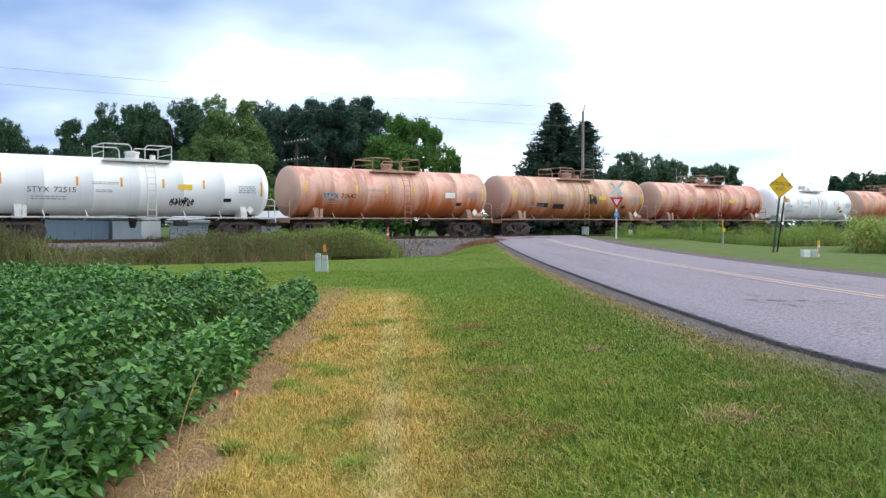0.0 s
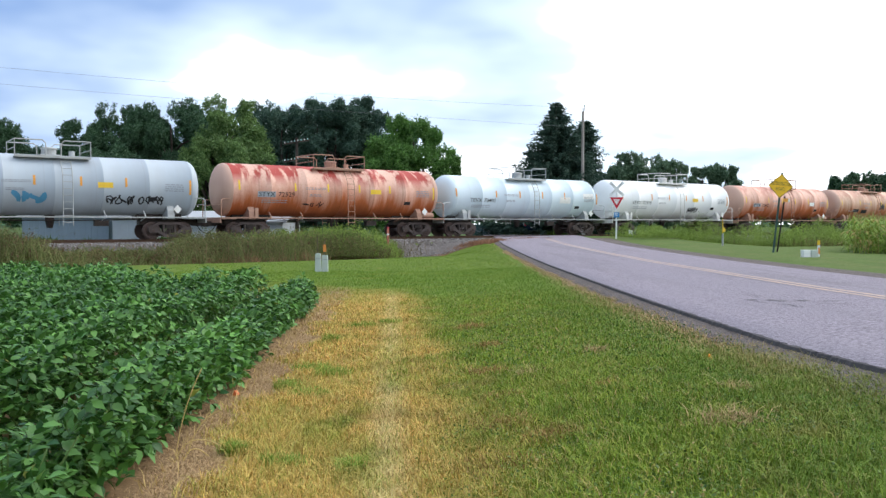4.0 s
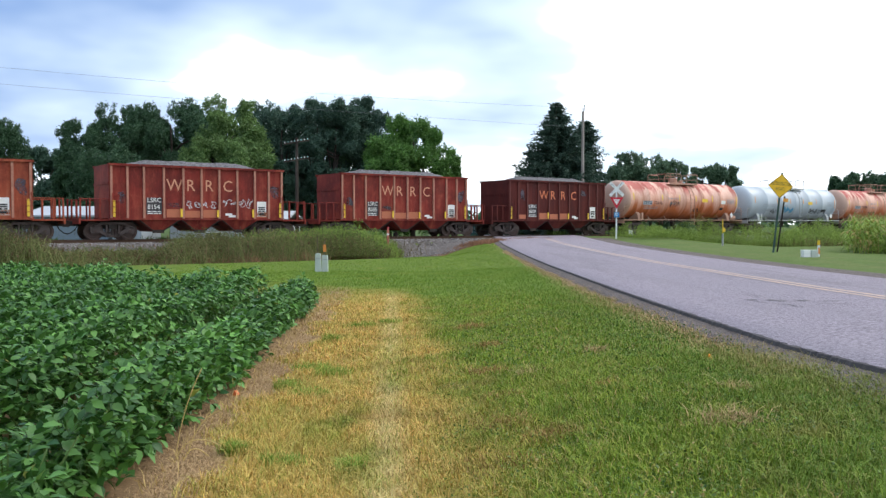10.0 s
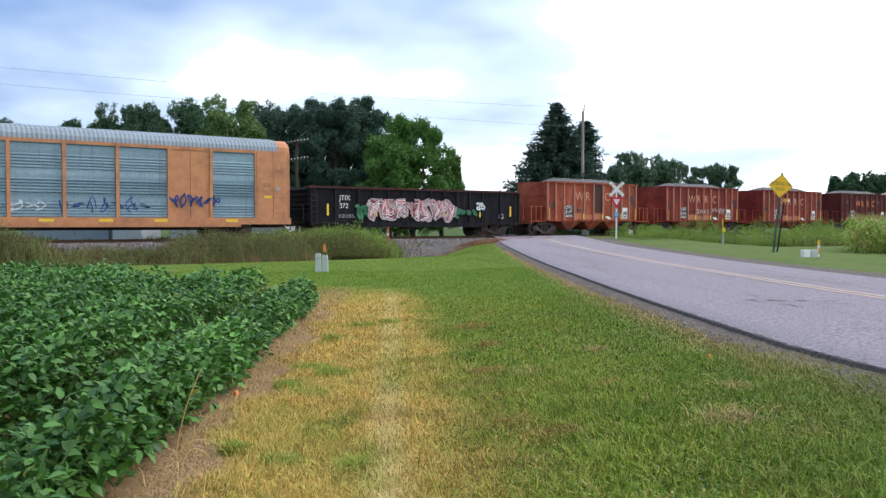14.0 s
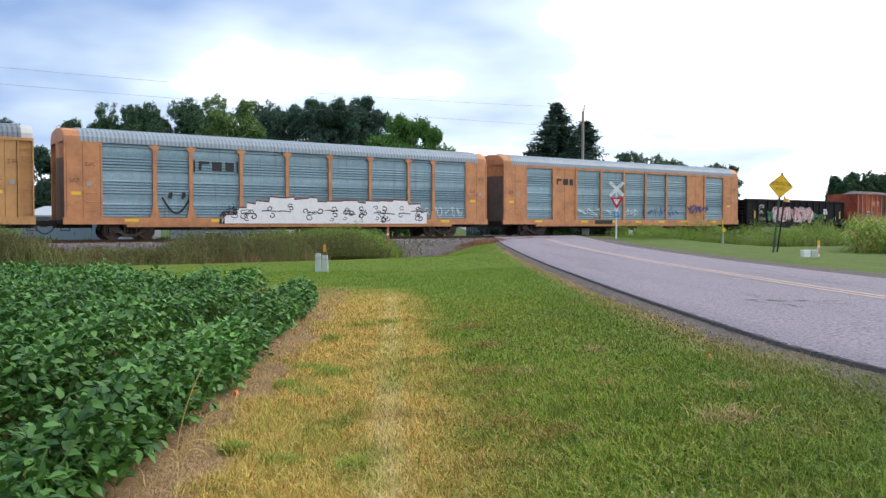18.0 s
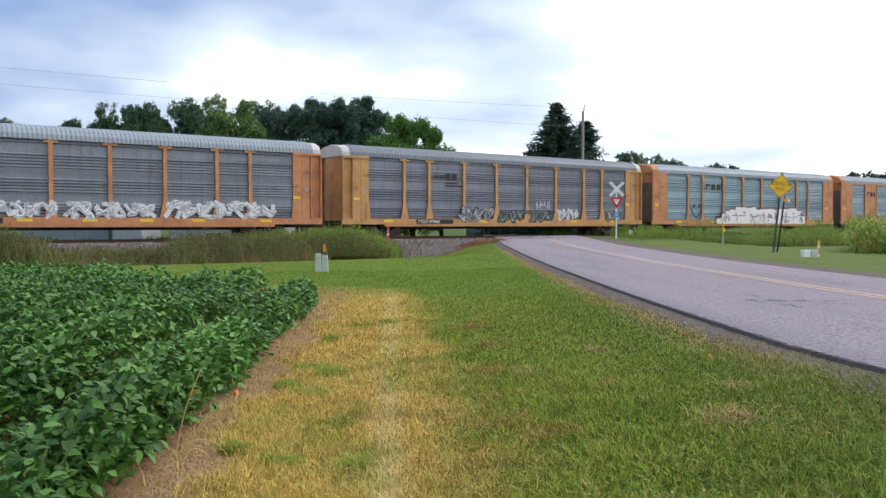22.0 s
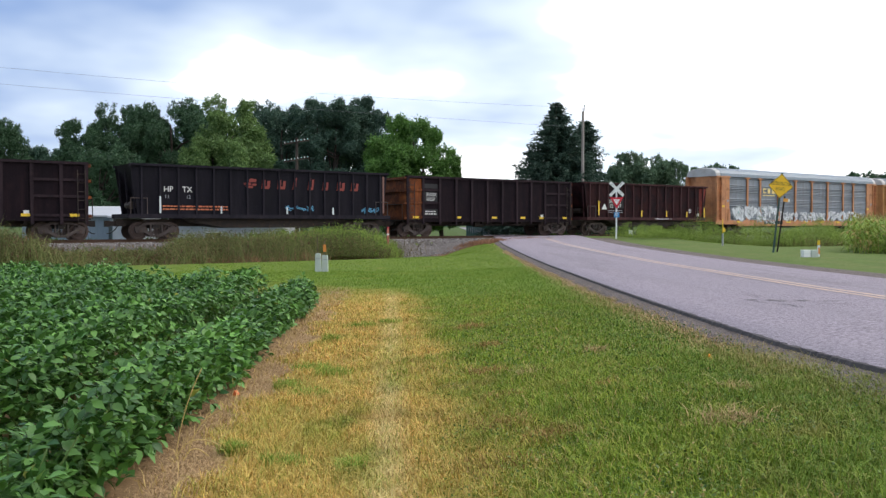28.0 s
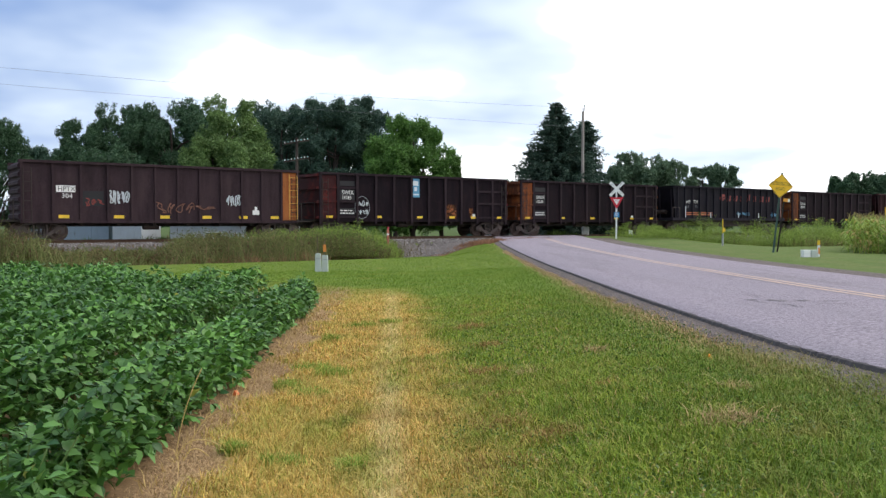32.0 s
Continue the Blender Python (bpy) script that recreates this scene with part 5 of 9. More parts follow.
def corrugated(bm, x0, x1, z0, z1, y, s, pitch=0.15, deep=0.045):
    """A sheet with level ribs in tiers of five and flat bands between."""
    pts = []
    z, k = z0, 0
    while z < z1 - 0.001:
        if k % 8 < 5:
            pts += [(z, 0), (z + pitch * 0.25, deep), (z + pitch * 0.55, deep), (z + pitch * 0.8, 0)]
        else:
            pts += [(z, 0)]
        z += pitch
        k += 1
    pts = [p for p in pts if p[0] < z1] + [(z1, 0)]
    A = [bm.verts.new((x0, y + s * d, q)) for q, d in pts]
    B = [bm.verts.new((x1, y + s * d, q)) for q, d in pts]
    for i in range(len(pts) - 1):
        f = (A[i], B[i], B[i + 1], A[i + 1])
        bm.faces.new(f if s < 0 else f[::-1])


def rack_roof(half, pitch=0.22):
    """A shallow arched roof with crosswise corrugations."""
    bm = bmesh.new()
    arc = [(-1.60, 4.98), (-1.57, 5.24), (-1.38, 5.50), (-1.0, 5.66), (-0.45, 5.76), (0, 5.79), (0.45, 5.76), (1.0, 5.66), (1.38, 5.50), (1.57, 5.24), (1.60, 4.98)]
    rows, x, k = [], -half, 0
    while x < half:
        d = 0.0 if k % 2 else 0.022
        for q in (x, min(half, x + pitch * 0.32)):
            rows.append([bm.verts.new((q, y * (1 + d * 0.6), z + (d if abs(y) < 1.5 else d * 0.3))) for y, z in arc])
        x += pitch * 0.5
        k += 1
    for A, B in zip(rows, rows[1:]):
        for i in range(len(arc) - 1):
            bm.faces.new((A[i], B[i], B[i + 1], A[i + 1]))
    bmesh.ops.recalc_face_normals(bm, faces=bm.faces[:])
    return bm


RACK_SEAM = plain("dark_seam", (0.16, 0.07, 0.035), 0.8)


def rack_car(label, style, side_mat, frame_mat, roof_mat, end_mat, cap_mat, door_mat):
    """style: 'posts' (flanged posts, ladder bays) or 'boxed' (framed panels) or 'smooth' (posts, rounded end bays)."""
    car = new("autorack_car")
    tagged(car, label, "rail car", "cars of the freight train")
    half, H = 14.17, 13.45
    zs, zt = 1.17, 5.0
    posts = RACK_POSTS if style != "boxed" else (-8.75, -6.45, -3.8, -1.25, 1.25, 3.8, 6.45, 8.75)
    ends = 11.62 if style != "boxed" else 11.3
    for s in (-1, 1):
        edge = [-ends] + list(posts) + [ends]
        for a, b in zip(edge, edge[1:]):
            if style == "boxed" and {round(abs(a), 2), round(abs(b), 2)} == {6.45, 8.75}:
                mid = (a + b) / 2
                for p0, p1 in ((a, mid - 0.012), (mid + 0.012, b)):
                    bm = bmesh.new()
                    box(bm, p0, p1, *sorted((s * 1.50, s * 1.56)), zs, zt)
                    part("door_panel", bm, frame_mat, car)
                continue
            bm = bmesh.new()
            corrugated(bm, a, b, zs, zt, s * 1.50, s)
            part("side_panel", bm, side_mat, car)
        for x in posts:
            bm = bmesh.new()
            y0, y1 = sorted((s * 1.52, s * 1.63))
            w = 0.10 if style != "boxed" else 0.085
            box(bm, x - w, x + w, y0, y1, zs, zt - 0.02)
            if style == "posts":
                box(bm, x - 0.34, x + 0.34, y0, y1, zt - 0.16, zt - 0.06)
                prism(bm, [(x - 0.30, zs), (x + 0.30, zs), (x + 0.12, zs + 0.85), (x - 0.12, zs + 0.85)], *sorted((s * 1.61, s * 1.65)))
            elif style == "smooth":
                prism(bm, [(x - 0.12, zt - 0.3), (x + 0.12, zt - 0.3), (x + 0.32, zt - 0.06), (x - 0.32, zt - 0.06)], *sorted((s * 1.60, s * 1.64)))
                prism(bm, [(x - 0.26, zs), (x + 0.26, zs), (x + 0.12, zs + 0.6), (x - 0.12, zs + 0.6)], *sorted((s * 1.61, s * 1.65)))
            part("post", bm, frame_mat, car)
        # end bays
        for k in (-1, 1):
            bm = bmesh.new()
            x0, x1 = sorted((k * ends, k * (H - (0.75 if style == "posts" else 0.02))))
            box(bm, x0, x1, *sorted((s * 1.50, s * 1.60)), zs - 0.05, zt + 0.02)
            if style == "posts":
                box(bm, *sorted((k * (ends - 0.02), k * (H - 0.0))), *sorted((s * 1.5, s * 1.66)), zt - 0.14, zt)
                prism(bm, [(k * (ends - 0.12), zs), (k * (ends + 0.25), zs), (k * (ends + 0.18), zs + 1.0), (k * ends, zs + 1.0)], *sorted((s * 1.6, s * 1.65)))
            bay = part("end_bay", bm, frame_mat, car)
            if s < 0:
                f = flat_side(-1.602)
                lo, hi = sorted((k * ends, k * (H - (0.75 if style == "posts" else 0.02))))
                mid = lo + (hi - lo) * (0.52 if k > 0 else 0.48)
                for q in (mid,) if style == "posts" else (mid, lo + 0.10, hi - 0.10):
                    mark("seam", [(q - 0.012, q + 0.012, zs, zt - 0.1)], RACK_SEAM, bay, f)
                bars(bay, f, mid + 0.12, 3.9, 0.5, 3, RACK_SEAM, 0.03, 0.07, int(q * 7) % 90)
                bars(bay, f, mid - 0.62, 3.1, 0.5, 3, RACK_SEAM, 0.03, 0.08, int(q * 5) % 90)
                mark("notice_panel", [(mid - 0.55, mid - 0.10, 2.30, 2.46)], YELLOW, bay, f, "yellow notice panel")
                mark("notice_panel", [(mid + 0.20, mid + 0.42, 2.75, 2.95)], GREY, bay, f)
                if style != "posts":
                    for z in (1.5, 1.95, 2.4):
                        bm = bmesh.new()
                        bent(bm, [(mid + 0.12, -1.60, z), (mid + 0.12, -1.68, z), (mid + 0.62, -1.68, z), (mid + 0.62, -1.60, z)], 0.016, 5)
                        part("grab_iron", bm, frame_mat, bay)
            if style == "posts":
                bm = bmesh.new()
                box(bm, *sorted((k * (H - 0.7), k * (H - 0.02))), *sorted((s * 1.42, s * 1.457)), zs - 0.1, zt - 0.12)
                lad = part("ladder_bay", bm, frame_mat, car)
                for q0, q1 in ((0.72, 0.66), (0.06, 0.0)):
                    bm = bmesh.new()
                    box(bm, *sorted((k * (H - q0), k * (H - q1))), *sorted((s * 1.46, s * 1.66)), zs - 0.1, zt - 0.12)
                    part("stile", bm, frame_mat, lad)
                for i in range(9):
                    bm = bmesh.new()
                    z = zs + 0.2 + i * 0.39
                    box(bm, *sorted((k * (H - 0.66), k * (H - 0.06))), *sorted((s * 1.60, s * 1.64)), z, z + 0.04)
                    part("rung", bm, frame_mat, lad)
        bm = bmesh.new()
        y0, y1 = sorted((s * 1.46, s * 1.64))
        box(bm, -H - 0.05, H + 0.05, y0, y1, zs - 0.36, zs)
        box(bm, -H + 3.0, H - 3.0, y0 + 0.02, y1 - 0.02, zs - 0.50, zs - 0.35)
        part("side_sill", bm, frame_mat, car)
        if style == "boxed":
            bm = bmesh.new()
            box(bm, -ends, ends, *sorted((s * 1.50, s * 1.60)), zt - 0.16, zt + 0.04)
            part("top_rail", bm, frame_mat, car)
        for q in (-10.2, -5.6, -2.6, 0.4, 3.2, 6.0, 9.9):
            mark("reflector", [(q - 0.35, q + 0.35, zs - 0.22, zs - 0.08)], YELLOW, car, flat_side(-1.642)) if s < 0 else None
    part("roof", rack_roof(H - 0.75 if style != "posts" else H - 0.5), roof_mat, car, "corrugated galvanised roof")
    for k in (-1, 1):
        # rounded roof end and folding door leaves
        bm = bmesh.new()
        arc = [(-1.60, 4.98), (-1.57, 5.24), (-1.38, 5.50), (-1.0, 5.66), (0, 5.76), (1.0, 5.66), (1.38, 5.50), (1.57, 5.24), (1.60, 4.98)]
        rows = []
        for d, sh in ((0.78 if style != "posts" else 0.53, 1.004), (0.25, 1.0), (0.06, 0.985), (0.0, 0.95)):
            rows.append([bm.verts.new((k * (H - d), y * sh, 4.98 + (z - 4.98) * (1.01 if sh > 0.99 else sh))) for y, z in arc])
        for A, B in zip(rows, rows[1:]):
            for i in range(len(arc) - 1):
                bm.faces.new((A[i], B[i], B[i + 1], A[i + 1]))
        bm.faces.new(rows[-1])
        bmesh.ops.recalc_face_normals(bm, faces=bm.faces[:])
        part("roof_end", bm, cap_mat, car)
        for i in range(6):
            y0 = -1.45 + i * 0.485
            b0, b1 = 0.34 * (1 - (y0 / 1.5) ** 2), 0.34 * (1 - ((y0 + 0.47) / 1.5) ** 2)
            bm = bmesh.new()
            prism(bm, [(k * (H - 0.35 + b0), y0), (k * (H - 0.35 + b1), y0 + 0.47), (k * (H - 0.42 + b1), y0 + 0.47), (k * (H - 0.42 + b0), y0)], 1.02, 4.2, 2)
            prism(bm, [(k * (H - 0.35 + b0), y0), (k * (H - 0.35 + b1), y0 + 0.47), (k * (H - 0.42 + b1), y0 + 0.47), (k * (H - 0.42 + b0), y0)], 4.2, 5.1, 2, 1)
            part("door_leaf", bm, [door_mat, end_mat], car)
        bm = bmesh.new()
        box(bm, *sorted((k * (H - 1.6), k * (half - 0.55))), -0.35, 0.35, 0.62, 1.0)
        box(bm, *sorted((k * (H - 0.5), k * (H + 0.12))), -1.5, 1.5, 0.84, 1.04)
        bent(bm, [(k * (H + 0.1), -1.35, 0.95), (k * (H + 0.12), -1.38, 0.5), (k * (H - 0.3), -1.38, 0.5), (k * (H - 0.3), -1.38, 0.95)], 0.022, 5)
        part("end_sill", bm, IRON, car)
        add_truck(car, k * 10.1)
    bm = bmesh.new()
    box(bm, -H + 0.3, H - 0.3, -1.46, 1.46, 0.86, 1.10)
    box(bm, -H + 2, H - 2, -0.35, 0.35, 0.5, 0.9)
    box(bm, -H + 0.6, H - 0.6, -1.42, 1.42, 2.9, 2.96)
    part("deck", bm, IRON, car)
    couplers(car, half)
    return car


def build_racks():
    out = []
    orange = paint("rack_orange", (0.54, 0.235, 0.105), 0.6, 0, (0.20, 0.09, 0.055), 0.75, 1.6)
    yellow_o = paint("rack_yellow_orange", (0.53, 0.28, 0.11), 0.6, 0, (0.24, 0.12, 0.06), 0.7, 1.6)
    blue = steel_panel("blue_grey_panel", (0.105, 0.180, 0.225), (0.275, 0.390, 0.460), (0.150, 0.240, 0.295), 2)
    grey = steel_panel("tarnished_panel", (0.084, 0.100, 0.132), (0.215, 0.245, 0.305), (0.120, 0.092, 0.095), 7)
    grey2 = steel_panel("grey_panel", (0.100, 0.121, 0.150), (0.240, 0.275, 0.325), (0.115, 0.112, 0.120), 5)
    roof = paint("galvanised_roof", (0.25, 0.30, 0.35), 0.5, 0.15, (0.17, 0.18, 0.19), 0.4, 0.8)
    roof2 = paint("dull_roof", (0.155, 0.185, 0.225), 0.5, 0.15, (0.13, 0.125, 0.125), 0.5, 0.8)
    leaf = paint("brown_leaf", (0.16, 0.115, 0.105), 0.7, 0, (0.05, 0.035, 0.03), 0.6, 1.5)
    whitecap = paint("pale_cap", (0.50, 0.50, 0.50), 0.6, 0, (0.3, 0.26, 0.22), 0.5, 1.5)
    thin = mist("thin_silver_spray", (0.58, 0.63, 0.67), 0.42, 1.0)
    thin2 = mist("thin_white_spray", (0.68, 0.72, 0.75), 0.34, 4.0)
    thin3 = mist("thin_sage_spray", (0.16, 0.24, 0.20), 0.85, 7.0)
    thin4 = mist("thin_grey_spray", (0.50, 0.52, 0.56), 0.70, 9.0)
    plate = plain("sill_plate", (0.02, 0.02, 0.022))
    sill = flat_side(-1.645)
    sd = flat_side(-1.55)

    def sill_text(car, x, text):
        n = len(text) * 0.26
        mark("number_plate", [(x - 0.1, x + n, 0.84, 1.13)], plate, car, sill)
        words(text, 0.20, x, 0.88, WHITE, car, flat_side(-1.65), 1.05)

    a = rack_car("orange autorack car with blue-grey slatted panels and orange doors", "boxed", blue, orange, roof, orange, orange, leaf)
    mark("brand_shape", [(-8.4, -7.9, 4.0, 4.14), (-8.4, -8.27, 3.7, 4.14), (-7.75, -7.25, 3.7, 4.14), (-7.1, -6.75, 3.7, 4.14)], BLACK, a, flat_side(-1.57))
    scrawl(a, flat_side(-1.64), 6.5, 9.2, 1.7, 2.5, NAVY_SPRAY, 101, 0.09, 6, label="dark blue sprayed letters")
    scrawl(a, sd, 0.9, 5.5, 1.3, 2.3, NAVY_SPRAY, 102, 0.05, 7, label="thin blue sprayed letters")
    scrawl(a, sd, -6.2, 0.4, 1.3, 2.2, SILVER_SPRAY, 103, 0.06, 7, label="pale sprayed letters")
    sill_text(a, -4.4, "       ")
    out.append((a, -81.75))

    b = rack_car("orange autorack car with blue-grey panels and white graffiti", "smooth", blue, orange, roof, orange, orange, leaf)
    mark("brand_shape", [(-6.6, -6.0, 4.1, 4.25), (-6.6, -6.45, 3.75, 4.25), (-5.85, -5.3, 3.75, 4.25), (-5.1, -4.6, 3.75, 4.25), (-6.9, -6.8, 3.65, 4.3), (-4.45, -4.35, 3.65, 4.3)], BLACK, b, sd)
    block_piece(b, flat_side(-1.655), -5.2, 8.4, 0.86, 2.42, [BRICK_SPRAY, WHITE_SPRAY, BLACK], 7, "long white graffiti piece with black inner curls")
    scrawl(b, sd, 8.3, 11.4, 1.25, 2.0, SILVER_SPRAY, 104, 0.05, 6, label="pale sprayed squares")
    bm = bmesh.new()
    stroke(bm, sd, [(-8.6 + 0.19 * i, 2.25 - 0.85 * math.sin(3.1416 * i / 8)) for i in range(9)], 0.11)
    for x in (-8.15, -7.45):
        blob(bm, sd, x, 2.35, 0.12, 0.2, x, 0, 0.0)
    part("graffiti", bm, BLACK, b, "black sprayed curve and dots")
    sill_text(b, -5.4, "715426")
    out.append((b, -110.15))

    c = rack_car("orange autorack car with tarnished grey slatted panels", "posts", grey, yellow_o, roof2, yellow_o, whitecap, yellow_o)
    mark("brand_shape", [(-6.7, -5.6, 4.02, 4.06), (-6.7, -5.6, 3.92, 3.96), (-6.7, -5.6, 3.82, 3.86), (-5.7, -5.3, 3.75, 4.15), (-5.2, -4.8, 3.75, 4.15),
                         (-5.7, -4.7, 3.5, 3.6), (-5.7, -4.3, 3.3, 3.4)], BLACK, c, sd)
    fat_piece(c, flat_side(-1.66), -4.7, -1.7, 0.95, 2.05, 4, [(BLACK, 0.24, 1.0, 0.0), (thin4, 0.17, 1.0, 0.0), (BLACK, 0.04, 0.6, 0.05)], 11, "grey-white sprayed letters with black edges")
    fat_piece(c, flat_side(-1.66), -1.4, 4.0, 0.9, 1.85, 6, [(BLACK, 0.24, 1.0, 0.0), (thin3, 0.18, 1.0, 0.0), (thin4, 0.06, 0.6, 0.05)], 12, "sage green sprayed letters")
    scrawl(c, flat_side(-1.67), 4.3, 6.4, 1.1, 2.0, WHITE_SPRAY, 105, 0.12, 5, label="white sprayed letters")
    fat_piece(c, flat_side(-1.66), 9.5, 10.9, 0.98, 1.9, 3, [(BLACK, 0.30, 1.0, 0.0), (thin4, 0.16, 1.0, 0.0), (BLACK, 0.05, 0.6, 0.05)], 13, "small grey sprayed piece")
    scrawl(c, sd, 2.2, 3.7, 1.9, 2.5, SILVER_SPRAY, 106, 0.05, 4, label="pale sprayed tag")
    sill_text(c, -8.0, "TTGX 979648")
    out.append((c, -138.4))

    d = rack_car("orange autorack car with grey slatted panels and white graffiti", "posts", grey2, orange, roof, orange, whitecap, orange)
    mark("brand_shape", [(-6.55, -6.1, 3.95, 4.07), (-6.55, -6.42, 3.7, 4.07), (-6.55, -6.1, 3.62, 3.74), (-5.85, -5.45, 3.62, 4.07), (-5.2, -4.75, 3.62, 4.07), (-6.6, -4.7, 3.40, 3.48)], plain("pale_yellow_lettering", (0.78, 0.62, 0.25)), d, sd)
    fat_piece(d, flat_side(-1.66), -11.3, -4.1, 1.08, 2.45, 8, [(mist("dense_silver_spray", (0.64, 0.70, 0.74), 1.0, 2.0), 0.40, 1.0, 0.0), (TEAL_SPRAY, 0.07, 0.4, -0.05), (thin2, 0.24, 0.8, 0.0), (GREY, 0.03, 0.5, 0.1)], 21, "broad pale silver and teal graffiti piece")
    fat_piece(d, flat_side(-1.66), -4.0, 3.6, 1.05, 2.0, 10, [(thin2, 0.22, 1.0, 0.0), (thin, 0.16, 0.9, 0.0), (WHITE_SPRAY, 0.06, 0.7, 0.04), (GREY, 0.04, 0.5, -0.05)], 22, "row of silver sprayed letters")
    fat_piece(d, flat_side(-1.66), 4.2, 10.4, 1.05, 2.15, 7, [(thin2, 0.22, 1.0, 0.0), (thin, 0.16, 0.9, 0.0), (WHITE_SPRAY, 0.06, 0.7, 0.04), (GREY, 0.04, 0.5, -0.05)], 23, "row of silver sprayed letters")
    sill_text(d, -6.4, "TTGX 700820")
    out.append((d, -166.75))
    return out


train = build_tanks() + build_hoppers() + build_gondolas() + build_racks()

# ---- ground, road, track bed ----
def ground_material():
    m = Mat("ground_grass", 0.95, 0, 0.1)
    x, y = m.axis(0), m.axis(1)
    big, mid, fine = m.noise(0.35, 4), m.noise(2.2, 4), m.noise(38, 4, 0.7)
    green = m.ramp(mid, (0.3, (0.080, 0.132, 0.020)), (0.7, (0.140, 0.200, 0.030)))
    bare = m.math("ADD", x, m.math("MULTIPLY", m.math("SUBTRACT", y, 4.4), 0.052))
    dry = m.ramp(mid, (0.3, (0.36, 0.23, 0.07)), (0.7, (0.48, 0.36, 0.11)))
    # mown dry strip beside the crop
    d = m.math("ADD", m.math("ADD", x, m.math("MULTIPLY", m.math("SUBTRACT", y, 5.0), 0.07)), m.math("MULTIPLY", m.math("SUBTRACT", m.noise(0.9, 5), 0.5), 1.5))
    strip = m.ramp(m.math("ADD", m.math("MULTIPLY", d, 0.06), 0.5), (0.398, 0.0), (0.412, 1.0), (0.495, 1.0), (0.535, 0.0))
    far = m.ramp(m.math("MULTIPLY", m.math("ADD", y, m.math("MULTIPLY", big, 6.0)), 0.04), (0.72, 1.0), (0.92, 0.0))
    col = m.mix(m.math("MULTIPLY", strip, far), green, dry)
    # bare thatch at the crop's edge, worn brown patches in the green
    thatch = m.ramp(m.math("ADD", m.math("MULTIPLY", m.math("ADD", bare, m.math("MULTIPLY", m.math("SUBTRACT", mid, 0.5), 0.6)), 0.1), 0.5), (0.366, 1.0), (0.380, 0.0))
    col = m.mix(m.math("MULTIPLY", thatch, m.ramp(m.math("MULTIPLY", y, 0.04), (0.72, 1.0), (0.8, 0.0))), col, (0.26, 0.165, 0.088))
    col = m.mix(m.math("MULTIPLY", m.ramp(m.noise(1.1, 5, 0.6), (0.62, 0.0), (0.72, 1.0)), 0.5), col, (0.22, 0.14, 0.06))
    col = m.mix(m.math("MULTIPLY", m.ramp(fine, (0.35, 1.0), (0.6, 0.0)), m.ramp(m.math("MULTIPLY", y, 0.02), (0.22, 0.5), (0.4, 0.12))), col, (0.10, 0.075, 0.035))
    # rougher dull grass beyond the road
    rough = m.ramp(mid, (0.3, (0.066, 0.116, 0.028)), (0.7, (0.118, 0.168, 0.044)))
    rough = m.mix(m.math("MULTIPLY", m.ramp(m.noise(0.8, 5, 0.65, m.moved((1, 0.5, 1), (5, 3, 0))), (0.42, 0.0), (0.66, 1.0)), 0.6), rough, (0.150, 0.160, 0.058))
    rough = m.mix(m.math("MULTIPLY", m.ramp(m.noise(9, 4, 0.7), (0.50, 0.0), (0.68, 1.0)), 0.5), rough, (0.045, 0.085, 0.022))
    col = m.mix(m.ramp(m.math("MULTIPLY", x, 0.05), (0.46, 0.0), (0.50, 1.0)), col, rough)
    # beyond the railway: shade of the trees put into a darker green
    lat = m.math("ADD", m.math("MULTIPLY", m.math("SUBTRACT", x, TX), -DY), m.math("MULTIPLY", m.math("SUBTRACT", y, TY), DX))
    col = m.mix(m.ramp(m.math("MULTIPLY", lat, 0.1), (0.2, 0.0), (0.5, 1.0)), col, m.ramp(mid, (0.3, (0.045, 0.078, 0.022)), (0.7, (0.080, 0.120, 0.034))))
    m.color(col).bump(fine, 0.6, 0.03)
    return m.m


def asphalt_material():
    m = Mat("worn_asphalt", 0.95, 0, 0.2)
    fine, big = m.noise(30, 6, 0.8), m.noise(0.5, 4)
    st = m.voronoi(75)
    long = m.noise(1.2, 3, vec=m.moved((1.2, 0.08, 1)))
    c = m.ramp(fine, (0.36, (0.076, 0.067, 0.082)), (0.64, (0.455, 0.400, 0.470)))
    c = m.mix(m.math("MULTIPLY", m.ramp(st, (0.0, 1.0), (0.35, 0.0)), 0.55), c, (0.10, 0.094, 0.10))
    c = m.mix(m.math("MULTIPLY", m.ramp(big, (0.4, 0.0), (0.7, 1.0)), 0.4), c, (0.235, 0.217, 0.250))
    c = m.mix(m.math("MULTIPLY", m.ramp(long, (0.5, 0.0), (0.7, 1.0)), 0.35), c, (0.14, 0.13, 0.135))
    m.color(c).bump(m.math("ADD", fine, st), 0.7, 0.012)
    return m.m


def gravel_material(name, a, b):
    m = Mat(name, 0.95, 0, 0.2)
    st = m.voronoi(52, out="Color")
    s = m.axis(0, st)
    c = m.ramp(s, (0.0, a), (1.0, b))
    c = m.mix(m.math("MULTIPLY", m.ramp(m.noise(4.5, 5, 0.75), (0.42, 0.0), (0.62, 1.0)), 0.55), c, tuple(0.35 * q for q in b))
    c = m.mix(m.math("MULTIPLY", m.ramp(m.noise(1.3, 4, 0.7), (0.40, 0.0), (0.60, 1.0)), 0.4), c, tuple(0.5 * q for q in b))
    c = m.mix(m.math("MULTIPLY", m.ramp(m.voronoi(52), (0.0, 0.0), (0.6, 1.0)), 0.35), c, (0.04, 0.035, 0.03))
    m.color(c).bump(m.voronoi(52), 0.8, 0.02)
    return m.m


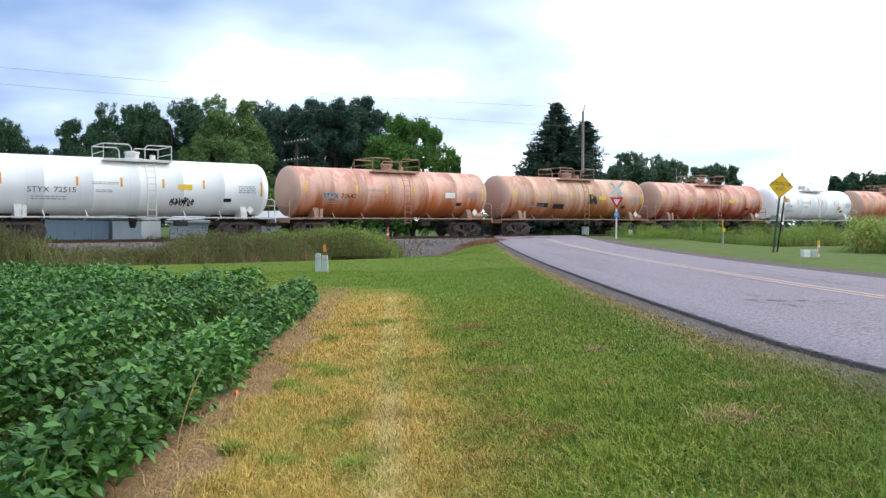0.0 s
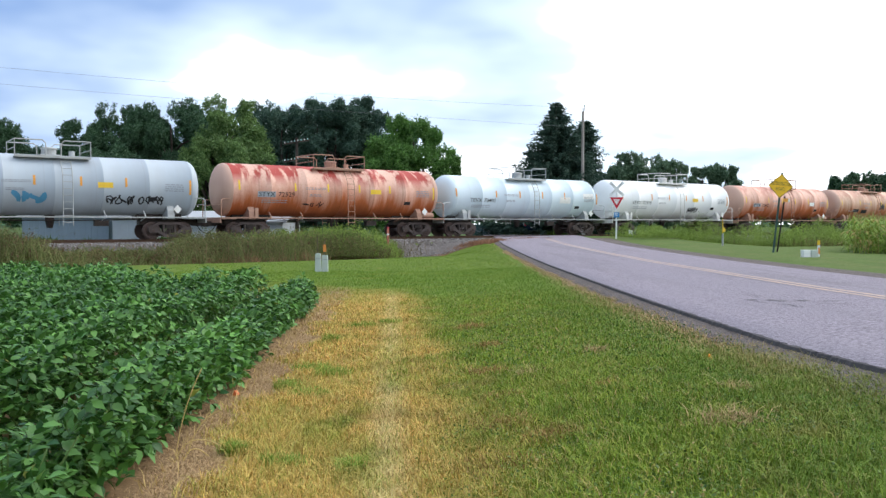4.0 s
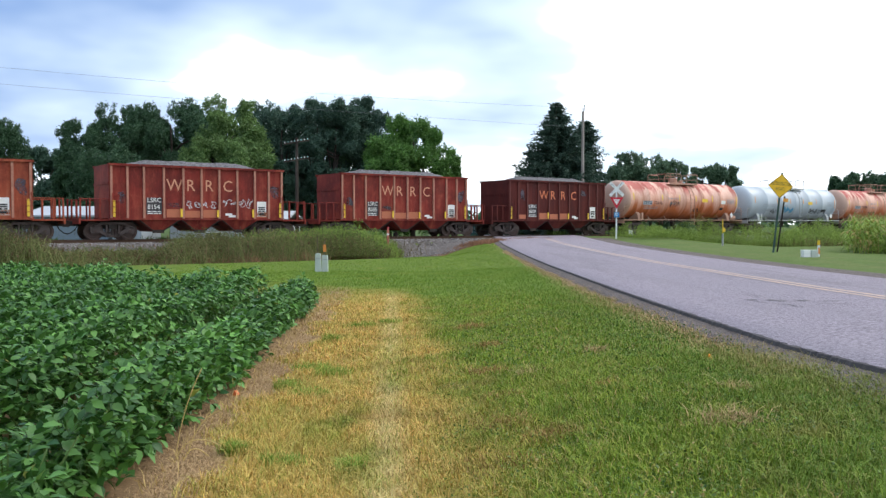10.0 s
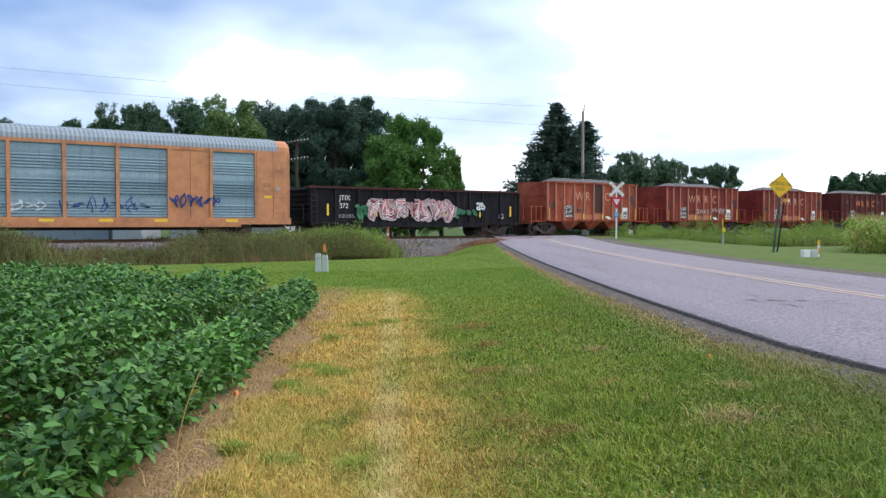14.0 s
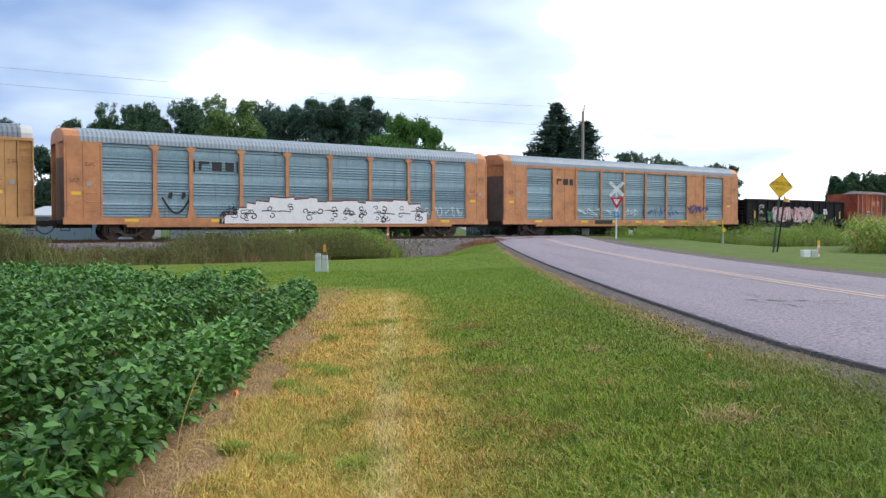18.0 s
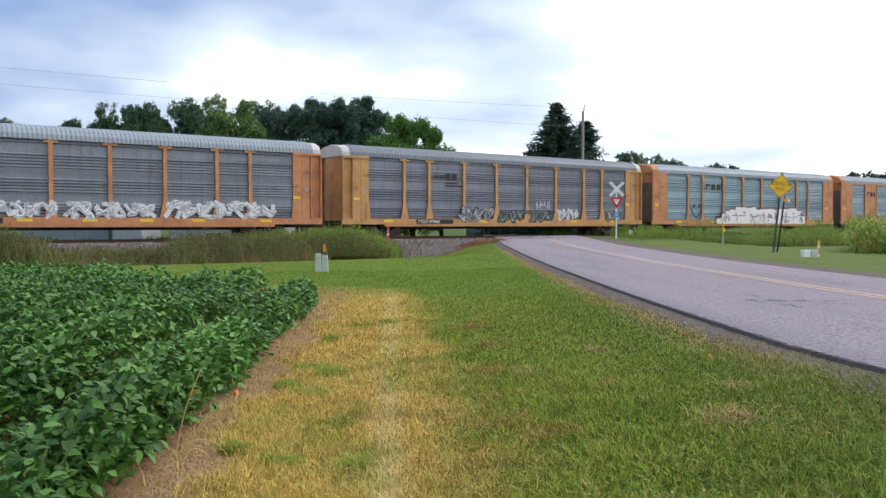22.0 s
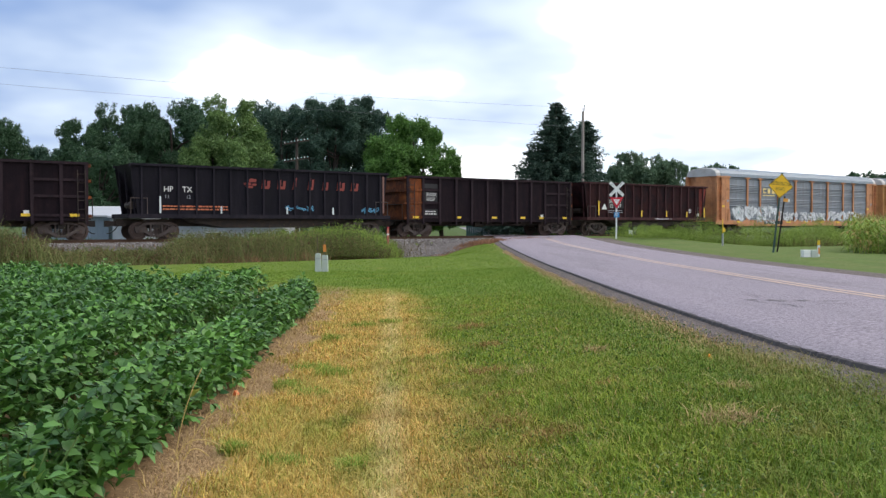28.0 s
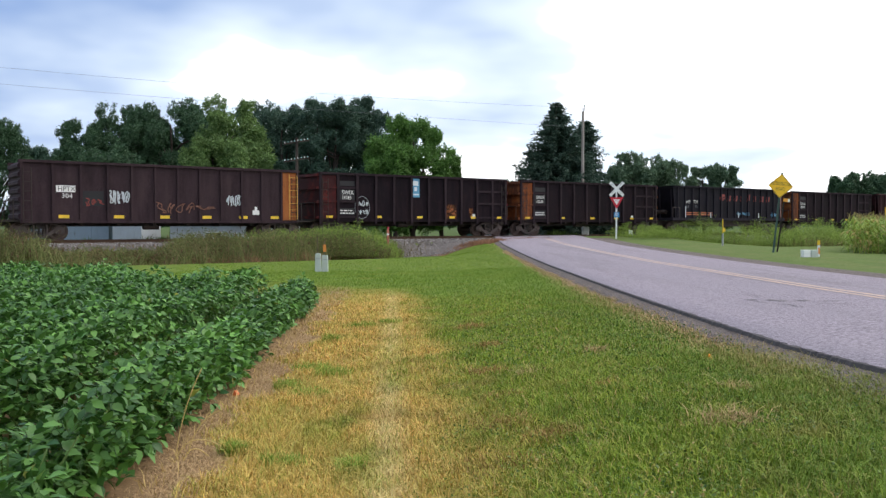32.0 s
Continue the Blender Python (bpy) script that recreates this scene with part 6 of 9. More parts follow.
def axis_steps(*runs):
    out = []
    for a, b, s in runs:
        out += list(np.arange(a, b, s))
    return out + [runs[-1][1]]


def build_ground():
    xs = axis_steps((-3000, -400, 260), (-400, -60, 34), (-60, -14, 1.5), (-14, 14, 0.35), (14, 60, 1.2), (60, 400, 20), (400, 3000, 260))
    ys = axis_steps((-600, -60, 90), (-60, 0, 6), (0, 24, 0.4), (24, 90, 0.8), (90, 400, 15), (400, 3200, 280))
    co = [(x, y, ground_z(x, y)) for y in ys for x in xs]
    nx = len(xs)
    i = np.arange((len(ys) - 1) * nx).reshape(-1, nx)[:, :-1].ravel()
    idx = np.stack([i, i + 1, i + nx + 1, i + nx], 1).ravel()
    tagged(raw_mesh("ground", co, 4, idx, ground_material(), True), "green mown grass verge with a dry yellow strip", "ground", kind="structure")


def strip_mesh(name, ys, cross, mat, top):
    """A band along the road: cross gives x offsets from the left edge, top(x offset, y) the height."""
    bm = bmesh.new()
    rows = [[bm.verts.new((road_x(y) + c, y, top(c, y))) for c in cross] for y in ys]
    for A, B in zip(rows, rows[1:]):
        for k in range(len(cross) - 1):
            bm.faces.new((A[k], A[k + 1], B[k + 1], B[k]))
    return bm


def build_road():
    ys = axis_steps((-60, 0, 5), (0, 30, 0.5), (30, 90, 1.0), (90, 400, 12))
    cross = [0, 0.05, 0.5, 1.2, 2.2, 3.2, 4.2, 5.2, 5.9, 6.35, 6.4]

    def top(c, y):
        crown = 0.07 * (1 - ((c - 3.2) / 3.2) ** 2) * (1 - smooth(52, 59, y))
        drop = -0.032 if c in (0, 6.4) else 0.0
        return road_zs(y) + crown + drop
    road = part("road", strip_mesh("road", ys, cross, None, top), asphalt_material(), None, smooth_faces=True)
    tagged(road, "worn grey asphalt country road with cracked edges", "road", kind="structure")
    yel = paint("faded_yellow_line", (0.52, 0.37, 0.29), 0.8, 0, (0.33, 0.29, 0.29), 1.3, 6.0)
    for c in (3.08, 3.30):
        bm = strip_mesh("l", [y for y in ys if y < 55], [c, c + 0.10], None, lambda q, y: top(3.2, y) + 0.004)
        tagged(part("road_line", bm, yel), "faded yellow centre line on the asphalt", "road marking", kind="structure")
    # ragged dark edge of the asphalt, the shadow of its drop coloured in
    tar = paint("tar_and_edge_shade", (0.055, 0.050, 0.054), 0.9, 0, (0.06, 0.055, 0.055), 0.5, 8)
    rnd = random.Random(4)
    bm = bmesh.new()
    rows = []
    for y in axis_steps((0, 20, 0.06), (20, 58, 0.3)):
        q = rnd.uniform(-0.03, 0.03)
        rows.append([bm.verts.new((road_x(y) + c, y, top(0.05, y) + dz)) for c, dz in ((-0.015 + q * 0.4, -0.028), (0.0 + q * 0.4, 0.003), (0.016 + rnd.uniform(-0.014, 0.03), 0.005 + 0.004))])
    for A, B in zip(rows, rows[1:]):
        for k in range(2):
            bm.faces.new((A[k], A[k + 1], B[k + 1], B[k]))
    tagged(part("road_edge", bm, tar), "ragged black broken edge of the asphalt", "road edge", kind="structure")
    # tar-filled cracks
    bm = bmesh.new()
    for x0, y0, n, ln in ((5.2, 10.5, 8, 0.05), (4.5, 11.9, 8, 0.08), (4.4, 10.2, 14, 0.12), (6.3, 9.0, 10, 0.12), (7.4, 15.0, 14, 0.2), (3.75, 17, 30, 0.3), (3.7, 27, 20, 0.5), (4.7, 27, 16, 0.5)):
        x, y = x0, y0
        L_, R_ = [], []
        for i in range(n):
            w = rnd.uniform(0.003, 0.013)
            c = x - road_x(y)
            L_.append(bm.verts.new((x - w, y, top(min(6, max(0.1, c)), y) + 0.005)))
            R_.append(bm.verts.new((x + w, y + 0.02, top(min(6, max(0.1, c)), y) + 0.005)))
            x += rnd.uniform(-0.12, 0.10)
            y += ln * rnd.uniform(0.6, 1.2)
        for i in range(n - 1):
            bm.faces.new((L_[i], R_[i], R_[i + 1], L_[i + 1]))
    tagged(part("crack", bm, tar), "dark irregular cracks in the asphalt", "crack", kind="structure")
    bm = bmesh.new()
    for j in range(0, 26, 3):
        x, y = 4.35 + 0.034 * j + rnd.uniform(-0.10, 0.10), 11.55 - 0.021 * j + rnd.uniform(-0.12, 0.12)
        r0 = rnd.uniform(0.03, 0.08)
        z0 = top(x - road_x(y), y) + 0.006 + 0.0004 * (j % 7)
        bm.faces.new([bm.verts.new((x + r0 * rnd.uniform(0.6, 1.5) * math.cos(q * 0.785), y + r0 * rnd.uniform(0.5, 1.0) * math.sin(q * 0.785), z0)) for q in range(8)])
    tagged(part("worn_patch", bm, mist("worn_tar", (0.135, 0.125, 0.135), -0.25, 3.0)), "broken dark patch in the asphalt", "road patch", kind="structure")
    gm = gravel_material("road_gravel", (0.085, 0.070, 0.068), (0.30, 0.25, 0.24))
    for k, cr in enumerate(([-0.36, -0.20, 0.0], [6.42, 7.0, 7.9, 8.1])):
        bm = strip_mesh("s", [y for y in ys if y < 58], cr, None, lambda q, y: road_zs(y) - 0.028 - (0.10 if q == -0.36 else 0.03 if q in (-0.20, 7.9) else 0.008 if q == 7.0 else 0.16 if q == 8.1 else 0.0))
        tagged(part("shoulder", bm, gm), "narrow gravel shoulder along the asphalt", "road shoulder", kind="structure")


def build_track():
    us = axis_steps((-60, 30, 3), (30, 97.0, 0.5))
    us2 = axis_steps((112, 150, 0.5), (150, 700, 12))
    gm = gravel_material("ballast_stone", (0.09, 0.080, 0.080), (0.33, 0.30, 0.29))
    prof = ((-6.6, -9), (-5.9, -0.56), (-5.3, -0.50), (-4.6, -0.36), (-3.6, 0.06), (-2.9, 0.37), (-1.9, RAIL_Z - 0.15), (-0.7, RAIL_Z - 0.17), (0.7, RAIL_Z - 0.17), (1.9, RAIL_Z - 0.15), (2.9, 0.37), (3.6, 0.06), (4.6, -0.4))
    bm = bmesh.new()
    for run in (us, us2):
        rows = []
        for u in run:
            row = []
            for l, z in prof:
                p = on_track(u, l + random.uniform(-.1, .1), 0)
                g = ground_z(p.x, p.y)
                p.z = g - 0.08 if z < -5 else max(z, g + 0.035 if abs(l) > 2.5 else z) + random.uniform(-.03, .03)
                row.append(bm.verts.new(p))
            rows.append(row)
        for A, B in zip(rows, rows[1:]):
            for k in range(len(prof) - 1):
                bm.faces.new((A[k], B[k], B[k + 1], A[k + 1]))
    tagged(part("ballast", bm, gm, smooth_faces=True), "grey crushed stone ballast under the rails", "track bed", kind="structure")
    # loose stones on the slope beside the crossing
    rng = np.random.default_rng(31)
    n = 16000
    u, l = rng.uniform(56, 98.5, n), rng.uniform(-5.9, -1.5, n)
    zz = np.interp(l, [q[0] for q in prof[1:]], [q[1] for q in prof[1:]])
    x, y = TX + DX * u - DY * l, TY + DY * u + DX * l
    gz = np.array([ground_z(a, b) + 0.035 for a, b in zip(x, y)])
    zz = np.where(l < -2.5, np.maximum(zz, gz), zz)
    r = rng.uniform(0.02, 0.055, n)[:, None]
    c = np.c_[x, y, zz + 0.012]
    ax = rng.normal(size=(n, 2, 3))
    e0 = ax[:, 0] / np.linalg.norm(ax[:, 0], axis=1)[:, None]
    e1 = np.cross(e0, ax[:, 1])
    e1 /= np.linalg.norm(e1, axis=1)[:, None]
    e2 = np.cross(e0, e1)
    V = np.stack([c + e0 * r, c - e0 * r * 0.9, c + e1 * r * 0.8, c - e1 * r * 0.85, c + e2 * r * 0.7, c - e2 * r * 0.7], 1).reshape(-1, 3)
    i = np.arange(n)[:, None] * 6
    I = np.concatenate([np.concatenate([i + p, i + q, i + s], 1) for p, q, s in ((0, 2, 4), (2, 1, 4), (1, 3, 4), (3, 0, 4), (2, 0, 5), (1, 2, 5), (3, 1, 5), (0, 3, 5))], 1).ravel()
    sm = Mat("ballast_lump", 0.95, 0, 0.2)
    sm.color(sm.ramp(sm.island(), (0.0, (0.075, 0.065, 0.064)), (0.6, (0.22, 0.20, 0.195)), (1.0, (0.46, 0.44, 0.42))))
    tagged(raw_mesh("ballast_stones", V, 3, I, sm.m), "loose grey crushed stones on the ballast slope", "gravel", kind="stuff")
    tie = panel_rust("sleeper_wood", (0.07, 0.055, 0.045), (0.04, 0.032, 0.028), (0.12, 0.10, 0.085))
    bm = bevelled(-0.115, 0.115, -1.3, 1.3, -0.16, 0.0, 0.012)
    proto = None
    for i in range(96):
        u = 44.5 + i * 0.55
        if 97.5 < u < 111.5:
            continue
        m = Matrix.Translation(on_track(u, random.uniform(-0.05, 0.05), RAIL_Z - 0.165)) @ pose(0, 0, 0, 0, 0, TRACK_TURN + random.uniform(-1, 1))
        if proto is None:
            proto = part("sleeper", bm, tie)
            proto.matrix_basis = m
            tagged(proto, "weathered timber sleeper in grey ballast", "sleeper", "sleepers of the track", "structure")
        else:
            tagged(share("sleeper", proto, m), "weathered timber sleeper in grey ballast", "sleeper", "sleepers of the track", "structure")
    # timber crossing planks between the rails
    for k, (l0, l1) in enumerate(((-1.45, -0.85), (-0.66, -0.02), (0.02, 0.66), (0.85, 1.45))):
        bm = bmesh.new()
        for a, b in ((-4.3, -1.5), (-1.47, 1.4), (1.43, 4.3)):
            box(bm, a, b, l0, l1, -0.16, -0.015)
        ob = part("crossing_plank", bm, tie)
        ob.matrix_basis = Matrix.Translation(on_track(104.2, 0, RAIL_Z)) @ pose(0, 0, 0, 0, 0, TRACK_TURN)
        tagged(ob, "worn timber crossing panel beside the rail", "crossing panel", kind="structure")
    rust = paint("rail_steel", (0.10, 0.055, 0.035), 0.6, 0.5, (0.05, 0.03, 0.02), 0.5, 4)
    for s in (-1, 1):
        bm = bmesh.new()
        for c in ((-0.075, 0.075, -0.17, -0.15), (-0.01, 0.01, -0.15, -0.035), (-0.036, 0.036, -0.04, 0.0)):
            for u0, u1 in ((-60, 700),):
                vs = []
                for u in (u0, u1):
                    vs.append([bm.verts.new(on_track(u, s * 0.755 + l, RAIL_Z + z)) for l, z in ((c[0], c[2]), (c[1], c[2]), (c[1], c[3]), (c[0], c[3]))])
                for k in range(4):
                    bm.faces.new((vs[0][k], vs[0][(k + 1) % 4], vs[1][(k + 1) % 4], vs[1][k]))
                bm.faces.new(vs[0][::-1]); bm.faces.new(vs[1])
        bmesh.ops.recalc_face_normals(bm, faces=bm.faces[:])
        tagged(part("rail", bm, rust), "brown steel rail on timber sleepers", "rail", kind="structure")


build_ground()
build_road()
build_track()

# ---- plants: leaf clouds as large meshes ----
def kites(co, way, side, length, width, fold=0.0, droop=0.0):
    """Vertices and corners of pointed leaves: four triangles about a midrib."""
    n = len(co)
    up = np.cross(way, side)
    L, W = length[:, None], width[:, None]
    base = co
    mid = co + way * L * 0.5 + up * (fold * W)
    tip = co + way * L - up * (droop * L)
    left = co + way * L * 0.42 + side * W * 0.5
    right = co + way * L * 0.42 - side * W * 0.5
    v = np.stack([base, left, tip, right, mid - up * (2 * fold * W)], 1).reshape(-1, 3)
    i = np.arange(n)[:, None] * 5
    idx = np.concatenate([i + 0, i + 4, i + 1, i + 1, i + 4, i + 2, i + 2, i + 4, i + 3, i + 3, i + 4, i + 0], 1).ravel()
    return v, idx


def slivers(co, way, side, length, width):
    """Vertices and corners of flat pointed leaves, two triangles each."""
    L, W = length[:, None], width[:, None]
    v = np.stack([co, co + way * L * 0.45 + side * W * 0.5, co + way * L, co + way * L * 0.45 - side * W * 0.5], 1).reshape(-1, 3)
    i = np.arange(len(co))[:, None] * 4
    return v, np.concatenate([i, i + 1, i + 2, i, i + 2, i + 3], 1).ravel()


def rand_dirs(rng, n, flat=0.0):
    d = rng.normal(size=(n, 3))
    d[:, 2] *= 1 - flat
    return d / np.linalg.norm(d, axis=1)[:, None]


def across(way, rng):
    s = np.cross(way, rng.normal(size=way.shape))
    return s / np.maximum(1e-6, np.linalg.norm(s, axis=1)[:, None])


def leaf_material(name, dark, light, rough=0.6, sheen=0.25, through=0.15, dry=None, scale=0.4, dryness=0.990):
    m = Mat(name, rough, 0, sheen)
    c = m.ramp(m.island(), (0.0, dark), (0.75, light), (1.0, tuple(min(1, x * 1.25) for x in light)))
    c = m.mix(m.math("MULTIPLY", m.ramp(m.noise(scale, 3), (0.35, 0.0), (0.7, 1.0)), 0.55), c, tuple(x * 0.6 for x in dark))
    if dry:
        c = m.mix(m.ramp(m.math("FRACT", m.math("MULTIPLY", m.island(), 37.0)), (dryness, 0.0), (dryness + 0.004, 1.0)), c, dry)
    m.color(c)
    tr = m.node("ShaderNodeBsdfTranslucent")
    m.link(c, tr.inputs[0])
    mixer = m.node("ShaderNodeMixShader")
    mixer.inputs[0].default_value = through
    out = m.nt.nodes["Material Output"]
    m.link(m.b.outputs[0], mixer.inputs[1])
    m.link(tr.outputs[0], mixer.inputs[2])
    m.link(mixer.outputs[0], out.inputs[0])
    return m.m


BARK = panel_rust("bark", (0.055, 0.045, 0.038), (0.035, 0.028, 0.022), (0.13, 0.11, 0.09), rough=0.95)
LEAF_DARK = leaf_material("dark_tree_leaves", (0.034, 0.080, 0.042), (0.074, 0.150, 0.074))
LEAF_MID = leaf_material("tree_leaves", (0.058, 0.145, 0.032), (0.135, 0.280, 0.062), 0.6, 0.25, 0.25)
LEAF_LIGHT = leaf_material("light_tree_leaves", (0.072, 0.145, 0.042), (0.185, 0.295, 0.095), 0.6, 0.25, 0.25)
# far trees: distance haze mixed into the leaves as a paler, bluer green
LEAF_HAZED = leaf_material("hazed_tree_leaves", (0.072, 0.130, 0.080), (0.140, 0.225, 0.130))
NEEDLES = leaf_material("pine_needles", (0.040, 0.084, 0.062), (0.080, 0.148, 0.102))
SPRUCE = leaf_material("spruce_needles", (0.022, 0.050, 0.036), (0.052, 0.098, 0.066))


def trunk_mesh(h, r, limbs, rng):
    bm = bmesh.new()
    z, x, y = 0.0, 0.0, 0.0
    n = 7
    for i in range(n):
        z2 = h * (i + 1) / n
        x2, y2 = x + rng.uniform(-.12, .12), y + rng.uniform(-.12, .12)
        rod(bm, (x, y, z - 0.1), (x2, y2, z2), r * (1 - 0.8 * i / n), 9, r * (1 - 0.8 * (i + 1) / n), False)
        x, y, z = x2, y2, z2
    for p, q, rr in limbs:
        mid = (Vector(p) + Vector(q)) / 2 + Vector((0, 0, 0.25))
        rod(bm, p, mid, rr, 6, rr * 0.65, False)
        rod(bm, mid, q, rr * 0.65, 6, rr * 0.2, False)
    return bm


def broadleaf(x, y, h, r, seed, mat, label, low=0.16, leaf=0.30, clumps=150, per=46, squash=1.0):
    """A broad tree: trunk, limbs, and an uneven crown of leaf clumps."""
    rng = np.random.default_rng(seed)
    t = new("tree")
    g = ground_z(x, y)
    t.location = (x, y, g)
    tagged(t, label, "tree", "trees beyond the railway")
    cz, hz = h * (low + 1) / 2, h * (1 - low) / 2
    # lobes make the outline uneven
    lobes = [(np.array([0.0, 0.0, hz * 0.45]), r * 0.62), (np.array([0.0, 0.0, -hz * 0.3]), r * 0.75)]
    for i in range(44):
        f = rng.uniform(-0.85, 0.86)
        wide = math.sqrt(max(0.05, 1 - abs(f) ** 3)) * rng.uniform(0.60, 0.84)
        ang = i * 2.4 + rng.uniform(-0.4, 0.4)
        lobes.append((np.array([math.cos(ang) * r * wide, math.sin(ang) * r * wide * squash, f * hz]), r * rng.uniform(0.16, 0.34)))
    cs = []
    while len(cs) < clumps:
        c, q = lobes[rng.integers(len(lobes))]
        d = rand_dirs(rng, 1)[0] * rng.uniform(0.35, 1.0) ** 0.5
        p = c + d * np.array([q, q * squash, min(q * 1.05, hz * 0.6)])
        if abs(p[2]) < hz * 1.02:
            cs.append(p)
    cs = np.array(cs)
    k = clumps * per
    src = np.repeat(cs, per, 0)
    size = np.repeat(rng.uniform(0.45, 1.0, clumps), per)[:, None]
    # sprays: each clump is drawn out away from the trunk and a little upwards
    axis = cs / np.maximum(0.3, np.linalg.norm(cs, axis=1))[:, None] + rand_dirs(rng, clumps) * 0.45 + np.array([0, 0, 0.35])
    axis = np.repeat(axis / np.linalg.norm(axis, axis=1)[:, None], per, 0)
    off = rand_dirs(rng, k) * rng.uniform(0.15, 1.0, k)[:, None] * size * 0.75
    off += axis * ((off * axis).sum(1) * 0.7)[:, None]
    off *= 0.30 + 0.05 * r
    co = src + off
    co[:, 2] += cz
    way = rand_dirs(rng, k) + off * 0.8
    way[:, 2] -= 0.15
    way /= np.linalg.norm(way, axis=1)[:, None]
    v, idx = slivers(co, way, across(way, rng), rng.uniform(0.8, 1.4, k) * leaf, rng.uniform(0.5, 0.85, k) * leaf)
    limbs = []
    for i in range(12):
        c = cs[rng.integers(clumps)]
        z0 = h * rng.uniform(low * 0.8, 0.6)
        limbs.append(((0, 0, z0), (c[0] * 0.8, c[1] * 0.8, max(z0 + 0.5, c[2] * 0.8 + cz)), 0.05 + 0.012 * h * 0.5))
    part("trunk", trunk_mesh(h * 0.8, 0.02 * h + 0.05, limbs, rng), BARK, t, "", True)
    cr = raw_mesh("crown", v, 3, idx, mat)
    cr.parent = t
    return t


def spruce(x, y, h, r, seed, mat, label, bare=0.04, full=1.0, ragged=0.12):
    """A spruce: whorls of drooping boughs on a straight trunk."""
    rng = np.random.default_rng(seed)
    t = new("spruce")
    t.location = (x, y, ground_z(x, y))
    tagged(t, label, "tree", "trees beyond the railway")
    co, way, ln = [], [], []
    z = h * bare
    limbs = []
    while z < h * 0.99:
        f = 1 - z / h
        rr = r * (0.03 + 0.97 * f ** full) * rng.uniform(1 - ragged, 1 + ragged)
        nb = int(12 + 20 * f)
        for b in range(nb):
            a = rng.uniform(0, 6.283)
            R = rr * rng.uniform(0.86 - ragged, 1.02 + 0.5 * ragged)
            if b < 4:
                limbs.append(((0, 0, z), (R * 0.85 * math.cos(a), R * 0.85 * math.sin(a), z - 0.14 * R), 0.035 * f + 0.012))
            m = max(4, int(R / 0.17))
            q = (np.arange(m) + 0.6) / m
            p = np.stack([R * q * math.cos(a), R * q * math.sin(a), z - 0.22 * R * q + 0.20 * R * q ** 3], 1)
            p = np.repeat(p, 7, 0) + rng.normal(size=(m * 7, 3)) * np.array([0.13, 0.13, 0.09])
            d = np.array([math.cos(a), math.sin(a), -0.25]) + rng.normal(size=(m * 7, 3)) * np.array([0.6, 0.6, 0.40])
            co.append(p)
            way.append(d / np.linalg.norm(d, axis=1)[:, None])
            ln.append(rng.uniform(0.18, 0.42, m * 7))
        z += 0.26 + 0.14 * f
    co, way, ln = np.concatenate(co), np.concatenate(way), np.concatenate(ln)
    v, idx = slivers(co, way, across(way, rng), ln, ln * 0.32)
    part("trunk", trunk_mesh(h * 0.97, 0.016 * h, limbs, rng), BARK, t)
    c = raw_mesh("crown", v, 3, idx, mat)
    c.parent = t
    return t


def tree_at(cx, top, half, y):
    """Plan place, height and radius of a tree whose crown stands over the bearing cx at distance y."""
    return (cx - 784) * y / 1480, y, 1.45 + (397 - top) * y / 1480, half * y / 1480


